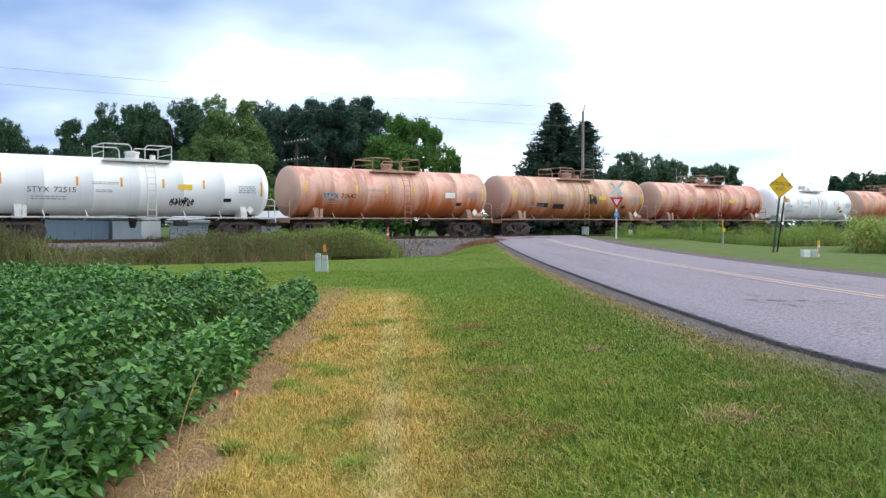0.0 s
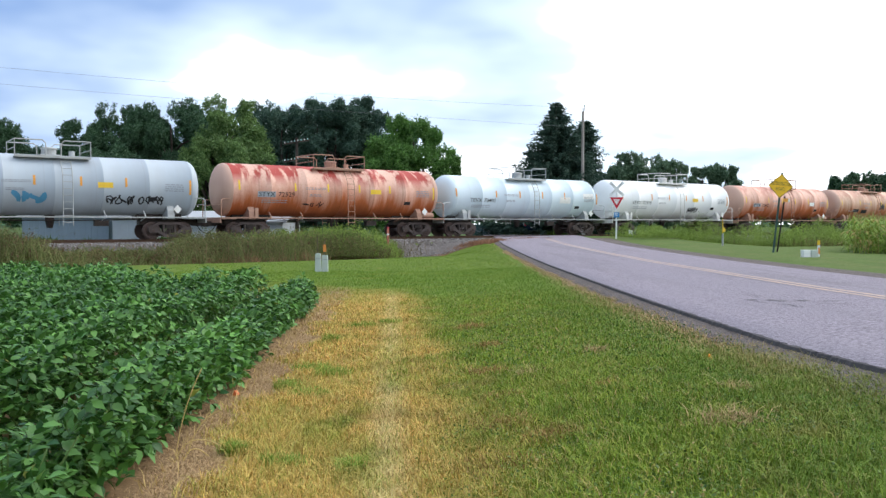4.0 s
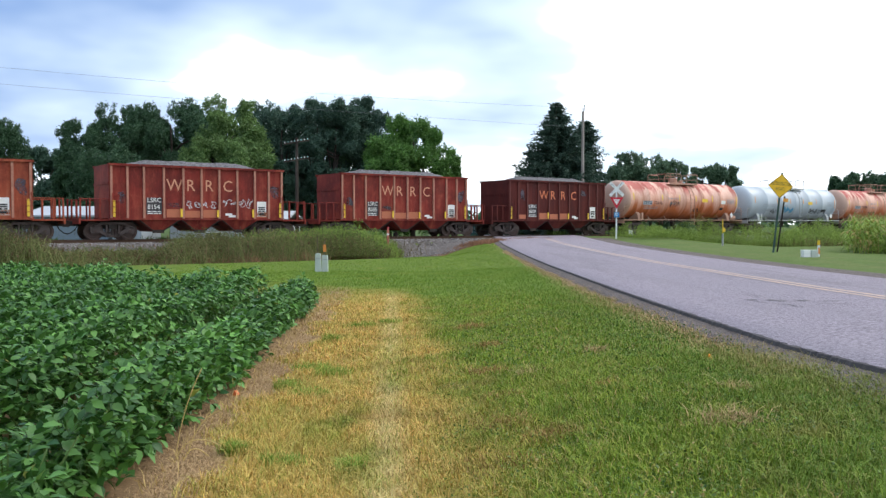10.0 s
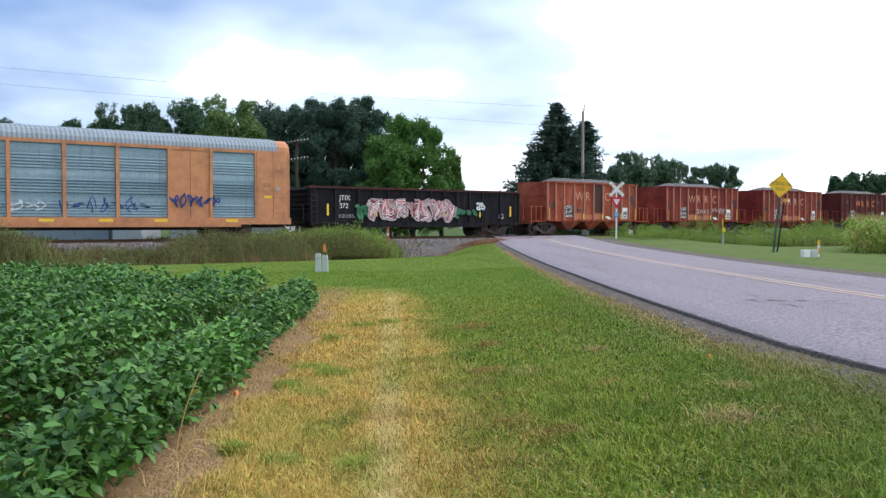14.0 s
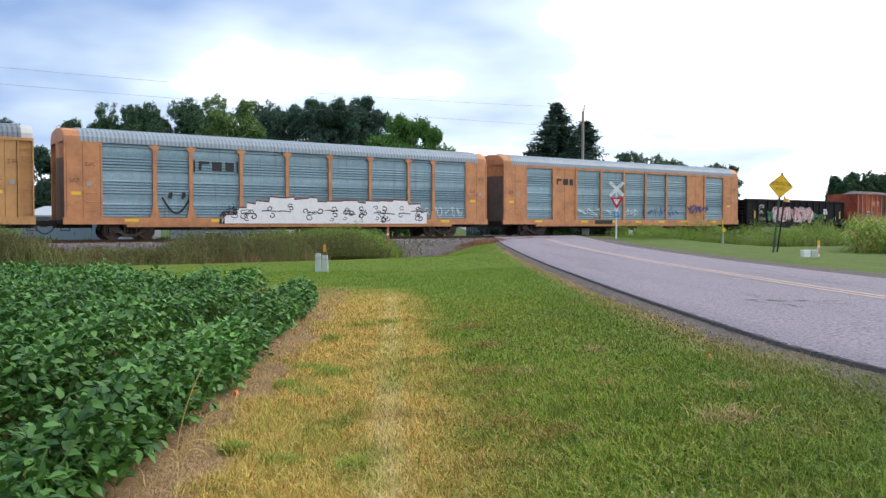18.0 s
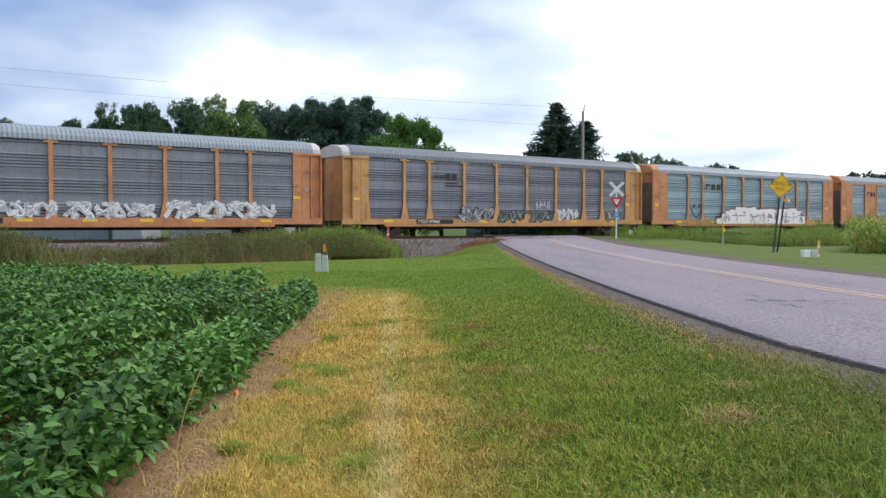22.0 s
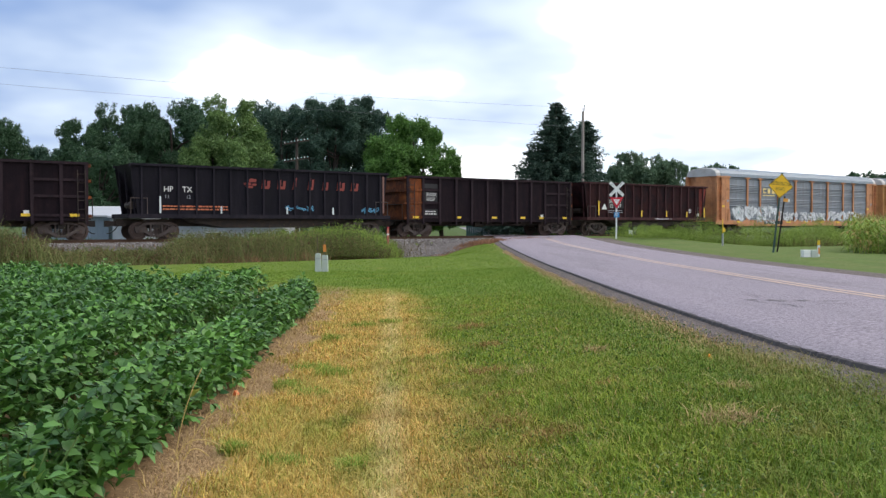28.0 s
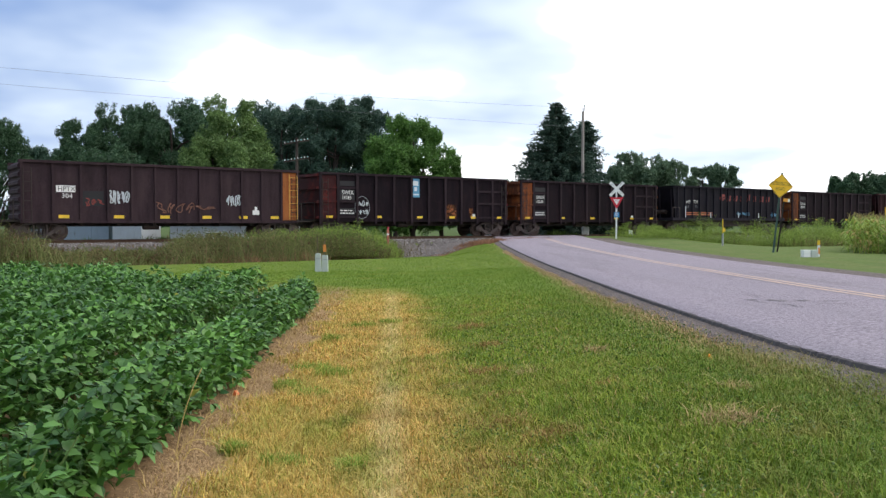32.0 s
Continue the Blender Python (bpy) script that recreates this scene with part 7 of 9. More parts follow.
def build_trees():
    dk, md, lt = "tall dark green broadleaf tree", "full green broadleaf tree with dense crown", "light green broadleaf tree with airy crown"
    spec = ((-6, 222, 52, 84, LEAF_DARK, dk), (78, 270, 45, 112, NEEDLES, "dark conifer-like tree behind the others"), (146, 220, 44, 80, LEAF_DARK, dk), (214, 197, 52, 82, LEAF_DARK, dk),
            (306, 177, 58, 84, LEAF_DARK, dk), (412, 182, 58, 72, LEAF_LIGHT, lt), (268, 235, 56, 92, LEAF_DARK, dk), (732, 207, 64, 68, LEAF_MID, md), (783, 262, 30, 70, LEAF_MID, md), (690, 242, 46, 66, LEAF_MID, md),
            (640, 250, 60, 88, LEAF_DARK, dk), (180, 268, 56, 74, LEAF_DARK, dk), (440, 262, 46, 68, LEAF_LIGHT, lt), (372, 250, 44, 69, LEAF_LIGHT, lt), (258, 196, 46, 86, LEAF_DARK, dk), (356, 206, 44, 88, LEAF_DARK, dk), (460, 190, 46, 90, NEEDLES, dk), (700, 232, 40, 84, NEEDLES, dk))
    for i, (cx, top, half, y, mat, lab) in enumerate(spec):
        x, y, h, r = tree_at(cx, top - 7, half * 1.16, y)
        broadleaf(x, y, h, r, 100 + i, mat, lab, 0.10, 0.17 if y < 100 else 0.26, int(1000 + 60 * r * r), 40)
    for i, (cx, top, half, y) in enumerate(((500, 182, 44, 86), (530, 176, 40, 89), (562, 186, 42, 86), (595, 184, 42, 84), (628, 174, 44, 87), (664, 192, 42, 85), (560, 240, 70, 92))):
        x, y, h, r = tree_at(cx, top - 7, half * 1.16, y)
        broadleaf(x, y, h, r, 150 + i, NEEDLES, "tall dark blue-green pine with layered boughs", 0.05, 0.16, 2000, 40)
    for cx, top, half, y, s, full, ragged, lab in ((985, 190, 150, 78, 1, 1.0, 0.07, "dark spruce with a pointed broad crown"), (1034, 214, 44, 84, 2, 0.42, 0.30, "dark ragged spruce with drooping boughs")):
        x, y, h, r = tree_at(cx, top, half, y)
        spruce(x, y, h, r, s, SPRUCE, lab, 0.04, full, ragged)
    for i, (cx, top, half, y) in enumerate(((1118, 279, 36, 120), (1150, 281, 36, 122), (1192, 290, 34, 124), (1246, 294, 24, 132), (1280, 296, 24, 132), (1094, 296, 20, 118), (1496, 312, 28, 150), (1525, 308, 34, 152), (1556, 312, 34, 152), (1610, 312, 50, 155))):
        x, y, h, r = tree_at(cx, top - 5, half * 1.16, y)
        broadleaf(x, y, h, r, 180 + i, LEAF_HAZED if cx < 1400 else LEAF_DARK, "round dark green tree standing far off", 0.06, 0.25, 1200, 36)


def build_far_woods():
    """A low line of woods on the horizon."""
    rng = np.random.default_rng(9)
    n = 9000
    a = rng.uniform(-1.5, 1.5, n)
    d = rng.uniform(380, 460, n)
    co = np.stack([np.sin(a) * d, np.cos(a) * d, rng.uniform(0, 1, n) ** 0.8 * (5 + 2.5 * np.sin(a * 40) + 2 * np.sin(a * 97))], 1)
    way = rand_dirs(rng, n)
    v, idx = kites(co, way, across(way, rng), np.full(n, 3.2), np.full(n, 2.6), 0.1, 0.1)
    tagged(raw_mesh("far_woods", v, 3, idx, LEAF_DARK), "low dark line of distant woods", "woods", kind="stuff")


# ---- soybean field ----
SOY_LEAF = leaf_material("soybean_leaf", (0.022, 0.088, 0.018), (0.122, 0.285, 0.054), 0.45, 0.30, 0.14, (0.26, 0.27, 0.04), 0.6, 0.994)
SOY_STEM = plain("soybean_stem", (0.10, 0.16, 0.04), 0.7)


def soy_end(x):
    """How far the field reaches, by x."""
    return 15.4 + 0.10 * (x + 1.7) if x > -5.4 else 15.0 + min(5.2, (-5.4 - x) * 2.2)


def build_soy():
    rng = np.random.default_rng(3)
    plants = []
    for row in range(28):
        x0 = -0.27 - row * 0.76 - (0.16 if row else 0.0)
        for y in np.arange(-2.0, 20.6, 0.075):
            x = crop_edge(y) + x0 + 0.03 * math.sin(y * 1.1 + row * 2.0)
            if x < -0.60 * max(y, 4.0) - 2.2 or y > soy_end(x):
                continue
            plants.append((x + rng.normal() * 0.05, y + rng.normal() * 0.04, row))
    P = np.array(plants)
    n = len(P)
    reps = np.where(P[:, 1] < 8, 34, 22)
    reps = np.where(P[:, 1] > 13, 15, reps)
    reps = np.where(P[:, 2] == 0, (reps * 1.35).astype(int), reps)
    src = np.repeat(np.arange(n), reps)
    k = len(src)
    row0 = (P[src, 2] == 0)
    hgt = (0.60 - 0.13 * np.clip((P[:, 1] - 12) / 6, 0, 1) * (P[:, 0] < -5) + 0.05 * np.sin(P[:, 0] * 3.1 + P[:, 1] * 1.3) + 0.03 * np.sin(P[:, 1] * 4.7 + P[:, 2]) + rng.normal(size=n) * 0.04)[src]
    hgt = np.where(row0, hgt * 0.86, hgt)
    r = rng.uniform(0, 1, k) ** 0.6 * 0.255
    a = rng.uniform(0, 6.283, k)
    low = rng.uniform(0, 1, k) ** np.where(row0, 1.0, 2.0)
    z = hgt * (1 - 0.85 * low) * (1 - 0.60 * (np.abs(r * np.cos(a)) / 0.255) ** 2)
    c = np.stack([P[src, 0] + r * np.cos(a) * 0.80, P[src, 1] + r * np.sin(a), z], 1)
    # three leaflets from each leaf stalk
    V, I, off = [], [], 0
    lean = rng.normal(0.05, 0.50, k)
    for turn in (-1.25, 0.0, 1.25):
        b = a + turn + rng.normal(size=k) * 0.25
        tilt = lean + rng.normal(0.0, 0.35, k)
        way = np.stack([np.cos(b) * np.cos(tilt), np.sin(b) * np.cos(tilt), -np.sin(tilt)], 1)
        roll = rng.normal(0, 0.45, k)
        s0 = np.stack([-np.sin(b), np.cos(b), np.zeros(k)], 1)
        up = np.cross(way, s0)
        side = s0 * np.cos(roll)[:, None] + up * np.sin(roll)[:, None]
        L = rng.uniform(0.050, 0.098, k) * np.where(P[src, 1] > 13, 1.15, np.where(P[src, 1] > 8, 1.05, 1.0))
        W = L * rng.uniform(0.54, 0.70, k)
        # ovate blade: base, two shoulders a side, tip, midrib
        upn = np.cross(way, side)
        Lc, Wc = L[:, None], W[:, None]
        st = c + way * 0.02
        bend = upn * (Lc * 0.10)
        pts = [st, st + way * Lc * 0.20 + side * Wc * 0.40 + bend * 0.6, st + way * Lc * 0.48 + side * Wc * 0.46 + bend * 0.7, st + way * Lc - bend * 1.2,
               st + way * Lc * 0.48 - side * Wc * 0.46 + bend * 0.7, st + way * Lc * 0.20 - side * Wc * 0.40 + bend * 0.6, st + way * Lc * 0.45 + bend * 0.1]
        v = np.stack(pts, 1).reshape(-1, 3)
        i = np.arange(k)[:, None] * 7 + off
        tri = np.concatenate([np.concatenate([i + 6, i + p, i + q], 1) for p, q in ((1, 0), (2, 1), (3, 2), (4, 3), (5, 4), (0, 5))], 1)
        V.append(v)
        I.append(tri.ravel())
        off += k * 7
    ob = raw_mesh("soybean_leaves", np.concatenate(V), 3, np.concatenate(I), SOY_LEAF, True)
    tagged(ob, "dense field of green soybean plants in rows", "crop", kind="stuff")
    # stems along the open edge and in the first rows
    f = P[(P[:, 2] < 3) & (P[:, 1] < 16)]
    m = len(f)
    top = f[:, :2] + rng.normal(size=(m, 2)) * 0.08
    w = np.full(m, 0.007)
    co = np.stack([np.c_[f[:, 0] - w, f[:, 1], np.zeros(m)], np.c_[f[:, 0] + w, f[:, 1], np.zeros(m)], np.c_[top[:, 0] + w * 0.6, top[:, 1], np.full(m, 0.45)], np.c_[top[:, 0] - w * 0.6, top[:, 1], np.full(m, 0.45)]], 1).reshape(-1, 3)
    tagged(raw_mesh("soybean_stems", co, 4, np.arange(m * 4), SOY_STEM), "thin green stems of the soybean plants", "crop", kind="stuff")


# ---- grass ----
def blade_material(name, calm=1.0):
    """Blades: straw-coloured along the mown strip, green elsewhere, mixed blade by blade."""
    m = Mat(name, 0.75, 0, 0.25)
    x, y = m.axis(0), m.axis(1)
    isl = m.island()
    j = m.math("MULTIPLY", m.math("SUBTRACT", isl, 0.5), 0.55)
    d = m.math("ADD", m.math("ADD", m.math("ADD", x, j), m.math("MULTIPLY", m.math("SUBTRACT", y, 5.0), 0.07)), m.math("MULTIPLY", m.math("SUBTRACT", m.noise(0.9, 5), 0.5), 1.7))
    dry_x = m.ramp(m.math("ADD", m.math("MULTIPLY", d, 0.06), 0.5), (0.40, 1.0), (0.495, 1.0), (0.53, 0.0))
    dry_y = m.ramp(m.math("MULTIPLY", m.math("ADD", y, m.math("MULTIPLY", m.noise(0.35, 4), 6.0)), 0.04), (0.72, 1.0), (0.92, 0.0))
    mixf = m.math("MULTIPLY", m.math("MULTIPLY", dry_x, dry_y), m.ramp(m.math("FRACT", m.math("MULTIPLY", isl, 91.0)), (0.74, 1.0), (0.78, 0.25)))
    mixf = m.math("MULTIPLY", mixf, m.ramp(m.noise(0.55, 4, 0.6, m.moved((2.2, 0.8, 1), (4, 7, 0))), (0.30, 0.15), (0.44, 1.0)))
    fr = m.math("FRACT", m.math("MULTIPLY", isl, 13.0))
    green = m.ramp(fr, (0.0, (0.066, 0.118, 0.012)), (0.50, (0.200, 0.305, 0.022)), (0.82, (0.370, 0.420, 0.055)), (0.90, (0.36, 0.25, 0.08)), (1.0, (0.58, 0.41, 0.19)))
    if calm < 1:
        green = m.ramp(fr, (0.0, (0.108, 0.205, 0.020)), (1.0, (0.205, 0.310, 0.040)))
    straw = m.ramp(fr, (0.0, (0.38, 0.19, 0.055)), (0.4, (0.72, 0.45, 0.13)), (0.8, (0.82, 0.58, 0.19)), (1.0, (0.42, 0.44, 0.10)))
    line = m.math("ABSOLUTE", m.math("ADD", m.math("ADD", x, m.math("MULTIPLY", y, 0.058)), 0.05))
    straw = m.mix(m.math("MULTIPLY", m.ramp(m.math("ADD", line, m.math("MULTIPLY", m.noise(4, 3), 0.15)), (0.10, 1.0), (0.26, 0.0)), 0.4), straw, (0.80, 0.74, 0.42))
    c = m.mix(mixf, green, straw)
    c = m.mix(m.math("MULTIPLY", m.ramp(m.noise(4.5, 4, 0.65, m.moved((1, 0.6, 1), (3, 1, 0))), (0.50, 0.0), (0.66, 1.0)), m.math("SUBTRACT", 0.55 * calm, m.math("MULTIPLY", mixf, 0.42 * calm))), c, (0.21, 0.34, 0.035))
    # worn brown patches and the dry rim beside the gravel
    c = m.mix(m.math("MULTIPLY", m.ramp(m.noise(1.1, 5, 0.6), (0.57, 0.0), (0.68, 1.0)), 0.6 * calm), c, (0.40, 0.25, 0.09))
    c = m.mix(m.math("MULTIPLY", m.ramp(m.noise(2.6, 4, 0.6), (0.48, 0.0), (0.7, 1.0)), 0.40 * calm * calm), c, (0.055, 0.110, 0.014))
    c = m.mix(m.math("MULTIPLY", m.ramp(m.noise(0.7, 4, 0.6, m.moved((1, 1, 1), (9, 2, 0))), (0.5, 0.0), (0.7, 1.0)), 0.4), c, (0.30, 0.36, 0.07))
    # deep green growth towards the road
    c = m.mix(m.math("MULTIPLY", m.ramp(m.math("ADD", m.math("MULTIPLY", x, 0.2), m.math("MULTIPLY", m.noise(1.6, 4, 0.6, m.moved((1, 1, 1), (2, 6, 0))), 0.4)), (0.42, 0.0), (0.64, 1.0)), 0.45 * calm), c, (0.075, 0.165, 0.022))
    edge = m.math("SUBTRACT", m.math("ADD", x, m.math("MULTIPLY", j, 1.2)), m.math("MULTIPLY", y, 0.012))
    c = m.mix(m.math("MULTIPLY", m.math("MULTIPLY", m.ramp(m.math("MULTIPLY", edge, 0.25), (0.56, 0.0), (0.64, 1.0)), m.ramp(m.math("MULTIPLY", edge, 0.1), (0.30, 0.85), (0.5, 0.0))), m.ramp(m.math("MULTIPLY", y, 0.1), (0.55, 0.3), (0.85, 1.0))), c, (0.56, 0.37, 0.19))
    m.color(c)
    return m.m


def grass_blades(name, rng, n, x0, x1, y0, y1, hmin, hmax, w, mat, keep=None, lean=0.5, label="", flat=None):
    x, y = rng.uniform(x0, x1, n), y0 + (y1 - y0) * rng.uniform(0, 1, n)
    ok = np.ones(n, bool)
    edge = np.array([road_x(q) for q in (y0, y1)])
    xe = edge[0] + (edge[1] - edge[0]) * (y - y0) / (y1 - y0)
    ok &= (x < xe - 0.05 - 0.12 * np.clip((y - 5) / 5, 0, 1) + rng.normal(size=n) * 0.08) | (x > xe + ROAD_W + 1.25 + rng.normal(size=n) * 0.15)
    if keep is not None:
        ok &= keep(x, y, rng)
    x, y = x[ok], y[ok]
    n = len(x)
    z = np.array([ground_z(a, b) for a, b in zip(x, y)]) - 0.004
    h = rng.uniform(hmin, hmax, n)
    tuft = np.sin(x * 7.1 + 2 * np.sin(y * 3.3)) * np.sin(y * 5.7 + x * 2.1)
    clump = np.sin(x * 3.3 + 1.7 * np.sin(y * 1.9)) * np.sin(y * 2.6 - x * 1.4) + 0.6 * np.sin(x * 13 + y * 4) * np.sin(y * 11 - x * 5)
    h *= np.clip(1 + 0.16 * tuft + 0.18 * clump, 0.3, 2.0)
    a = 2.4 * np.sin(x * 1.7 + 1.3 * np.sin(y * 1.1)) + 1.9 * np.sin(y * 2.3 - x * 0.9) + rng.normal(0, 2.4, n)
    ln = np.abs(rng.normal(0, lean, n)) + 0.1 * lean
    dirx, diry = np.cos(a), np.sin(a)
    b = rng.uniform(0, 6.283, n)
    sx, sy = np.cos(b) * w * 0.5, np.sin(b) * w * 0.5
    k = rng.uniform(0.7, 1.3, n)
    sx, sy = sx * k, sy * k
    mx, my, mz = x + dirx * ln * h * 0.35, y + diry * ln * h * 0.35, z + h * 0.58
    tx, ty, tz = x + dirx * ln * h, y + diry * ln * h, z + h * (1 - 0.28 * np.minimum(1, ln))
    V = np.stack([np.c_[x - sx, y - sy, z], np.c_[x + sx, y + sy, z], np.c_[mx + sx * 0.8, my + sy * 0.8, mz], np.c_[mx - sx * 0.8, my - sy * 0.8, mz], np.c_[tx, ty, tz]], 1).reshape(-1, 3)
    i = np.arange(n)[:, None] * 5
    I = np.concatenate([i, i + 1, i + 2, i, i + 2, i + 3, i + 3, i + 2, i + 4], 1).ravel()
    ob = raw_mesh(name, V, 3, I, mat)
    tagged(ob, label, "grass", kind="stuff")
    return ob


def build_grass():
    rng = np.random.default_rng(5)
    mat = blade_material("grass_blade")
    lawn = blade_material("lawn_blade", 0.35)

    def keep(x, y, r):
        thin = (x - crop_edge(y) - 0.20 + 0.12 * np.sin(y * 2.3) + 0.09 * np.sin(y * 5.9)) / 0.25
        return (r.uniform(0, 1, len(x)) < np.clip(thin, 0.0, 1.0)) & (np.abs(x) < 0.56 * y + 0.6)

    def far_keep(x, y, r):
        u, lat = track_uv(x, y)
        return (lat < -16.8 + r.normal(size=len(x)) * 0.7 - 0.0 * x) | ((x > -2.4 - 0.0 * y) & (lat < -6.5 + r.normal(size=len(x))))
    lab = "short mown grass, straw yellow along the crop and green beside the road"
    grass_blades("grass", rng, 170000, -1.85, 3.2, 3.0, 7.5, 0.03, 0.092, 0.0050, mat, keep, 1.0, lab)
    grass_blades("grass", rng, 45000, -1.75, 3.2, -2.5, 3.0, 0.022, 0.066, 0.0065, mat, lambda x, y, r: r.uniform(0, 1, len(x)) < np.clip((x + 1.5) / 0.4, 0, 1), 1.0, lab)
    # clover and broad leaves among the blades
    n = 26000
    cx, cy = rng.uniform(-0.2, 2.75, n), 3.2 + 8.8 * rng.uniform(0, 1, n) ** 1.5
    ok = rng.uniform(0, 1, n) < np.clip((cx + 0.07 * (cy - 5) + 0.3) / 1.2, 0, 1) * (0.5 + 0.5 * np.sin(cx * 4 + 2 * np.sin(cy * 2.1)) * np.sin(cy * 3.1))
    cx, cy = cx[ok], cy[ok]
    n = len(cx)
    co = np.c_[cx, cy, np.array([ground_z(a, b) for a, b in zip(cx, cy)]) + rng.uniform(0.015, 0.05, n)]
    way = rand_dirs(rng, n, 0.6)
    v, idx = kites(co, way, across(way, rng), rng.uniform(0.012, 0.028, n), rng.uniform(0.010, 0.02, n), 0.1, 0.1)
    clover = leaf_material("clover_leaf", (0.040, 0.085, 0.012), (0.16, 0.26, 0.035), 0.5, 0.4, 0.15, (0.50, 0.36, 0.16), 3.0, 0.95)
    tagged(raw_mesh("clover", v, 3, idx, clover), "low clover leaves among the mown grass", "grass", kind="stuff")
    grass_blades("grass", rng, 110000, -2.4, 3.2, 7.5, 17.0, 0.03, 0.07, 0.008, mat, lambda x, y, r: keep(x, y, r) & (r.uniform(0, 1, len(x)) < np.clip((17 - y) / 6, 0, 1)), 0.9, lab)
    grass_blades("grass", rng, 110000, -8.0, 3.2, 11.0, 26.0, 0.018, 0.05, 0.010, lawn, lambda x, y, r: (r.uniform(0, 1, len(x)) < np.clip((y - 11) / 5, 0, 1)) & far_keep(x, y, r) & ((x > -2.2) | (y > 15.8 + np.where(x < -5.2, 4.6, 0))), 0.6, "green mown grass beyond the field")
    grass_blades("grass", rng, 60000, -9.0, 3.4, 26.0, 56.0, 0.015, 0.04, 0.016, lawn, far_keep, 0.6, "green mown grass beyond the field")
    # long pale straws bent over the crop's edge
    straw = plain("dry_straw", (0.55, 0.40, 0.15), 0.8)
    thatch = plain("brown_thatch", (0.47, 0.32, 0.165), 0.9)

    def rim(x, y, r):
        return np.abs(x - crop_edge(y) - 0.14 + 0.06 * np.sin(y * 2.3)) < 0.14 + 0.07 * r.normal(size=len(x))
    grass_blades("thatch", rng, 90000, -2.3, -1.2, 3.0, 15.0, 0.012, 0.034, 0.005, thatch, rim, 2.6, "flattened brown thatch at the edge of the crop")
    brown = leaf_material("ochre_dead_grass", (0.26, 0.15, 0.055), (0.50, 0.32, 0.13), 0.9, 0.1, 0.1, None, 3.0)
    for x, y, r, k in ((1.46, 8.0, 0.16, 0), (1.64, 4.72, 0.26, 0), (0.50, 9.2, 0.24, 1), (0.42, 7.6, 0.26, 1), (0.46, 6.4, 0.24, 1), (0.40, 5.5, 0.28, 1), (0.62, 5.0, 0.22, 1), (0.75, 7.2, 0.14, 0), (1.95, 5.5, 0.13, 0), (1.2, 6.2, 0.15, 1), (0.30, 4.6, 0.26, 1), (0.36, 11.0, 0.3, 1)):
        grass_blades("thatch" if k == 0 else "dead_grass", rng, int(9000 * r * r) + 200 if k else int(20000 * r * r), x - r, x + r, y - r * 0.8, y + r * 0.8, 0.05, 0.105, 0.006, brown if k else thatch,
                     lambda a, b, q, x=x, y=y, r=r: ((a - x) ** 2 + (b - y) ** 2 * 1.4) < (r * q.uniform(0.1, 1, len(a))) ** 2, 1.3 if k == 0 else 0.8, "matted brown clippings lying on the grass" if k == 0 else "patch of ochre dead grass in the verge")
    tan = plain("tan_edge_grass", (0.52, 0.35, 0.20), 0.9)
    grass_blades("dry_grass", rng, 60000, 2.2, 3.3, 6.5, 40.0, 0.02, 0.055, 0.008, tan, lambda x, y, r: np.abs(x - 2.8 - 0.012 * y + 0.30) < 0.07 + 0.10 * np.abs(np.sin(y * 1.7) * np.sin(y * 0.6 + 1)) + 0.05 * r.normal(size=len(x)), 1.2, "short tan dead grass along the gravel shoulder")
    grass_blades("dry_grass", rng, 5000, -2.5, -1.35, 3.0, 17.0, 0.04, 0.13, 0.006, straw, lambda x, y, r: np.abs(x - crop_edge(y) - 0.08) < 0.10 * r.uniform(0, 1, len(x)) + 0.25 * (y > 14.5) * r.uniform(0, 1, len(x)), 0.8, "taller dry grass along the edge of the crop")
    tuft = leaf_material("fresh_tuft", (0.17, 0.30, 0.035), (0.36, 0.46, 0.10), 0.7, 0.2, 0.2, (0.6, 0.42, 0.14), 3.0, 0.85)
    for x, y, r in ((-1.30, 8.3, 0.26), (-1.05, 8.0, 0.20), (-1.35, 7.3, 0.16), (-1.12, 7.0, 0.22), (-0.95, 5.0, 0.17), (-1.33, 5.25, 0.10), (-0.55, 4.9, 0.12), (-1.15, 11.6, 0.24), (-0.75, 12.0, 0.2), (-1.38, 10.2, 0.12)):
        grass_blades("grass_tuft", rng, 1300, x - r, x + r, y - r * 0.7, y + r * 0.7, 0.05, 0.11, 0.006, tuft, lambda a, b, q, x=x, y=y, r=r: ((a - x) ** 2 + (b - y) ** 2 * 1.6) < (r * q.uniform(0.2, 1, len(a))) ** 2, 0.7, "fresh green grass tuft in the dry strip")
    for x, y, z, col, lab in ((2.26, 7.05, 0.10, (0.75, 0.27, 0.02), "orange fallen leaf caught on the grass"), (-1.73, 6.95, 0.07, (0.62, 0.16, 0.05), "rust-red dead leaf at the edge of the crop")):
        bm = bmesh.new()
        rim_ = [bm.verts.new((0.027 * math.cos(t) * (1 + 0.2 * math.cos(3 * t)), 0.010 * math.sin(2 * t), 0.027 * math.sin(t))) for t in (0.0, 0.8, 1.6, 2.4, 3.1, 3.9, 4.7, 5.5)]
        mid_ = bm.verts.new((0, -0.008, 0))
        for q in range(8):
            bm.faces.new((rim_[q], rim_[(q + 1) % 8], mid_))
        leaf_ = part("fallen_leaf", bm, plain("fallen_leaf", col, 0.6))
        leaf_.matrix_basis = pose(x, y, ground_z(x, y) + z * 0.5, -20, 15, 20)
        tagged(leaf_, lab, "leaf")
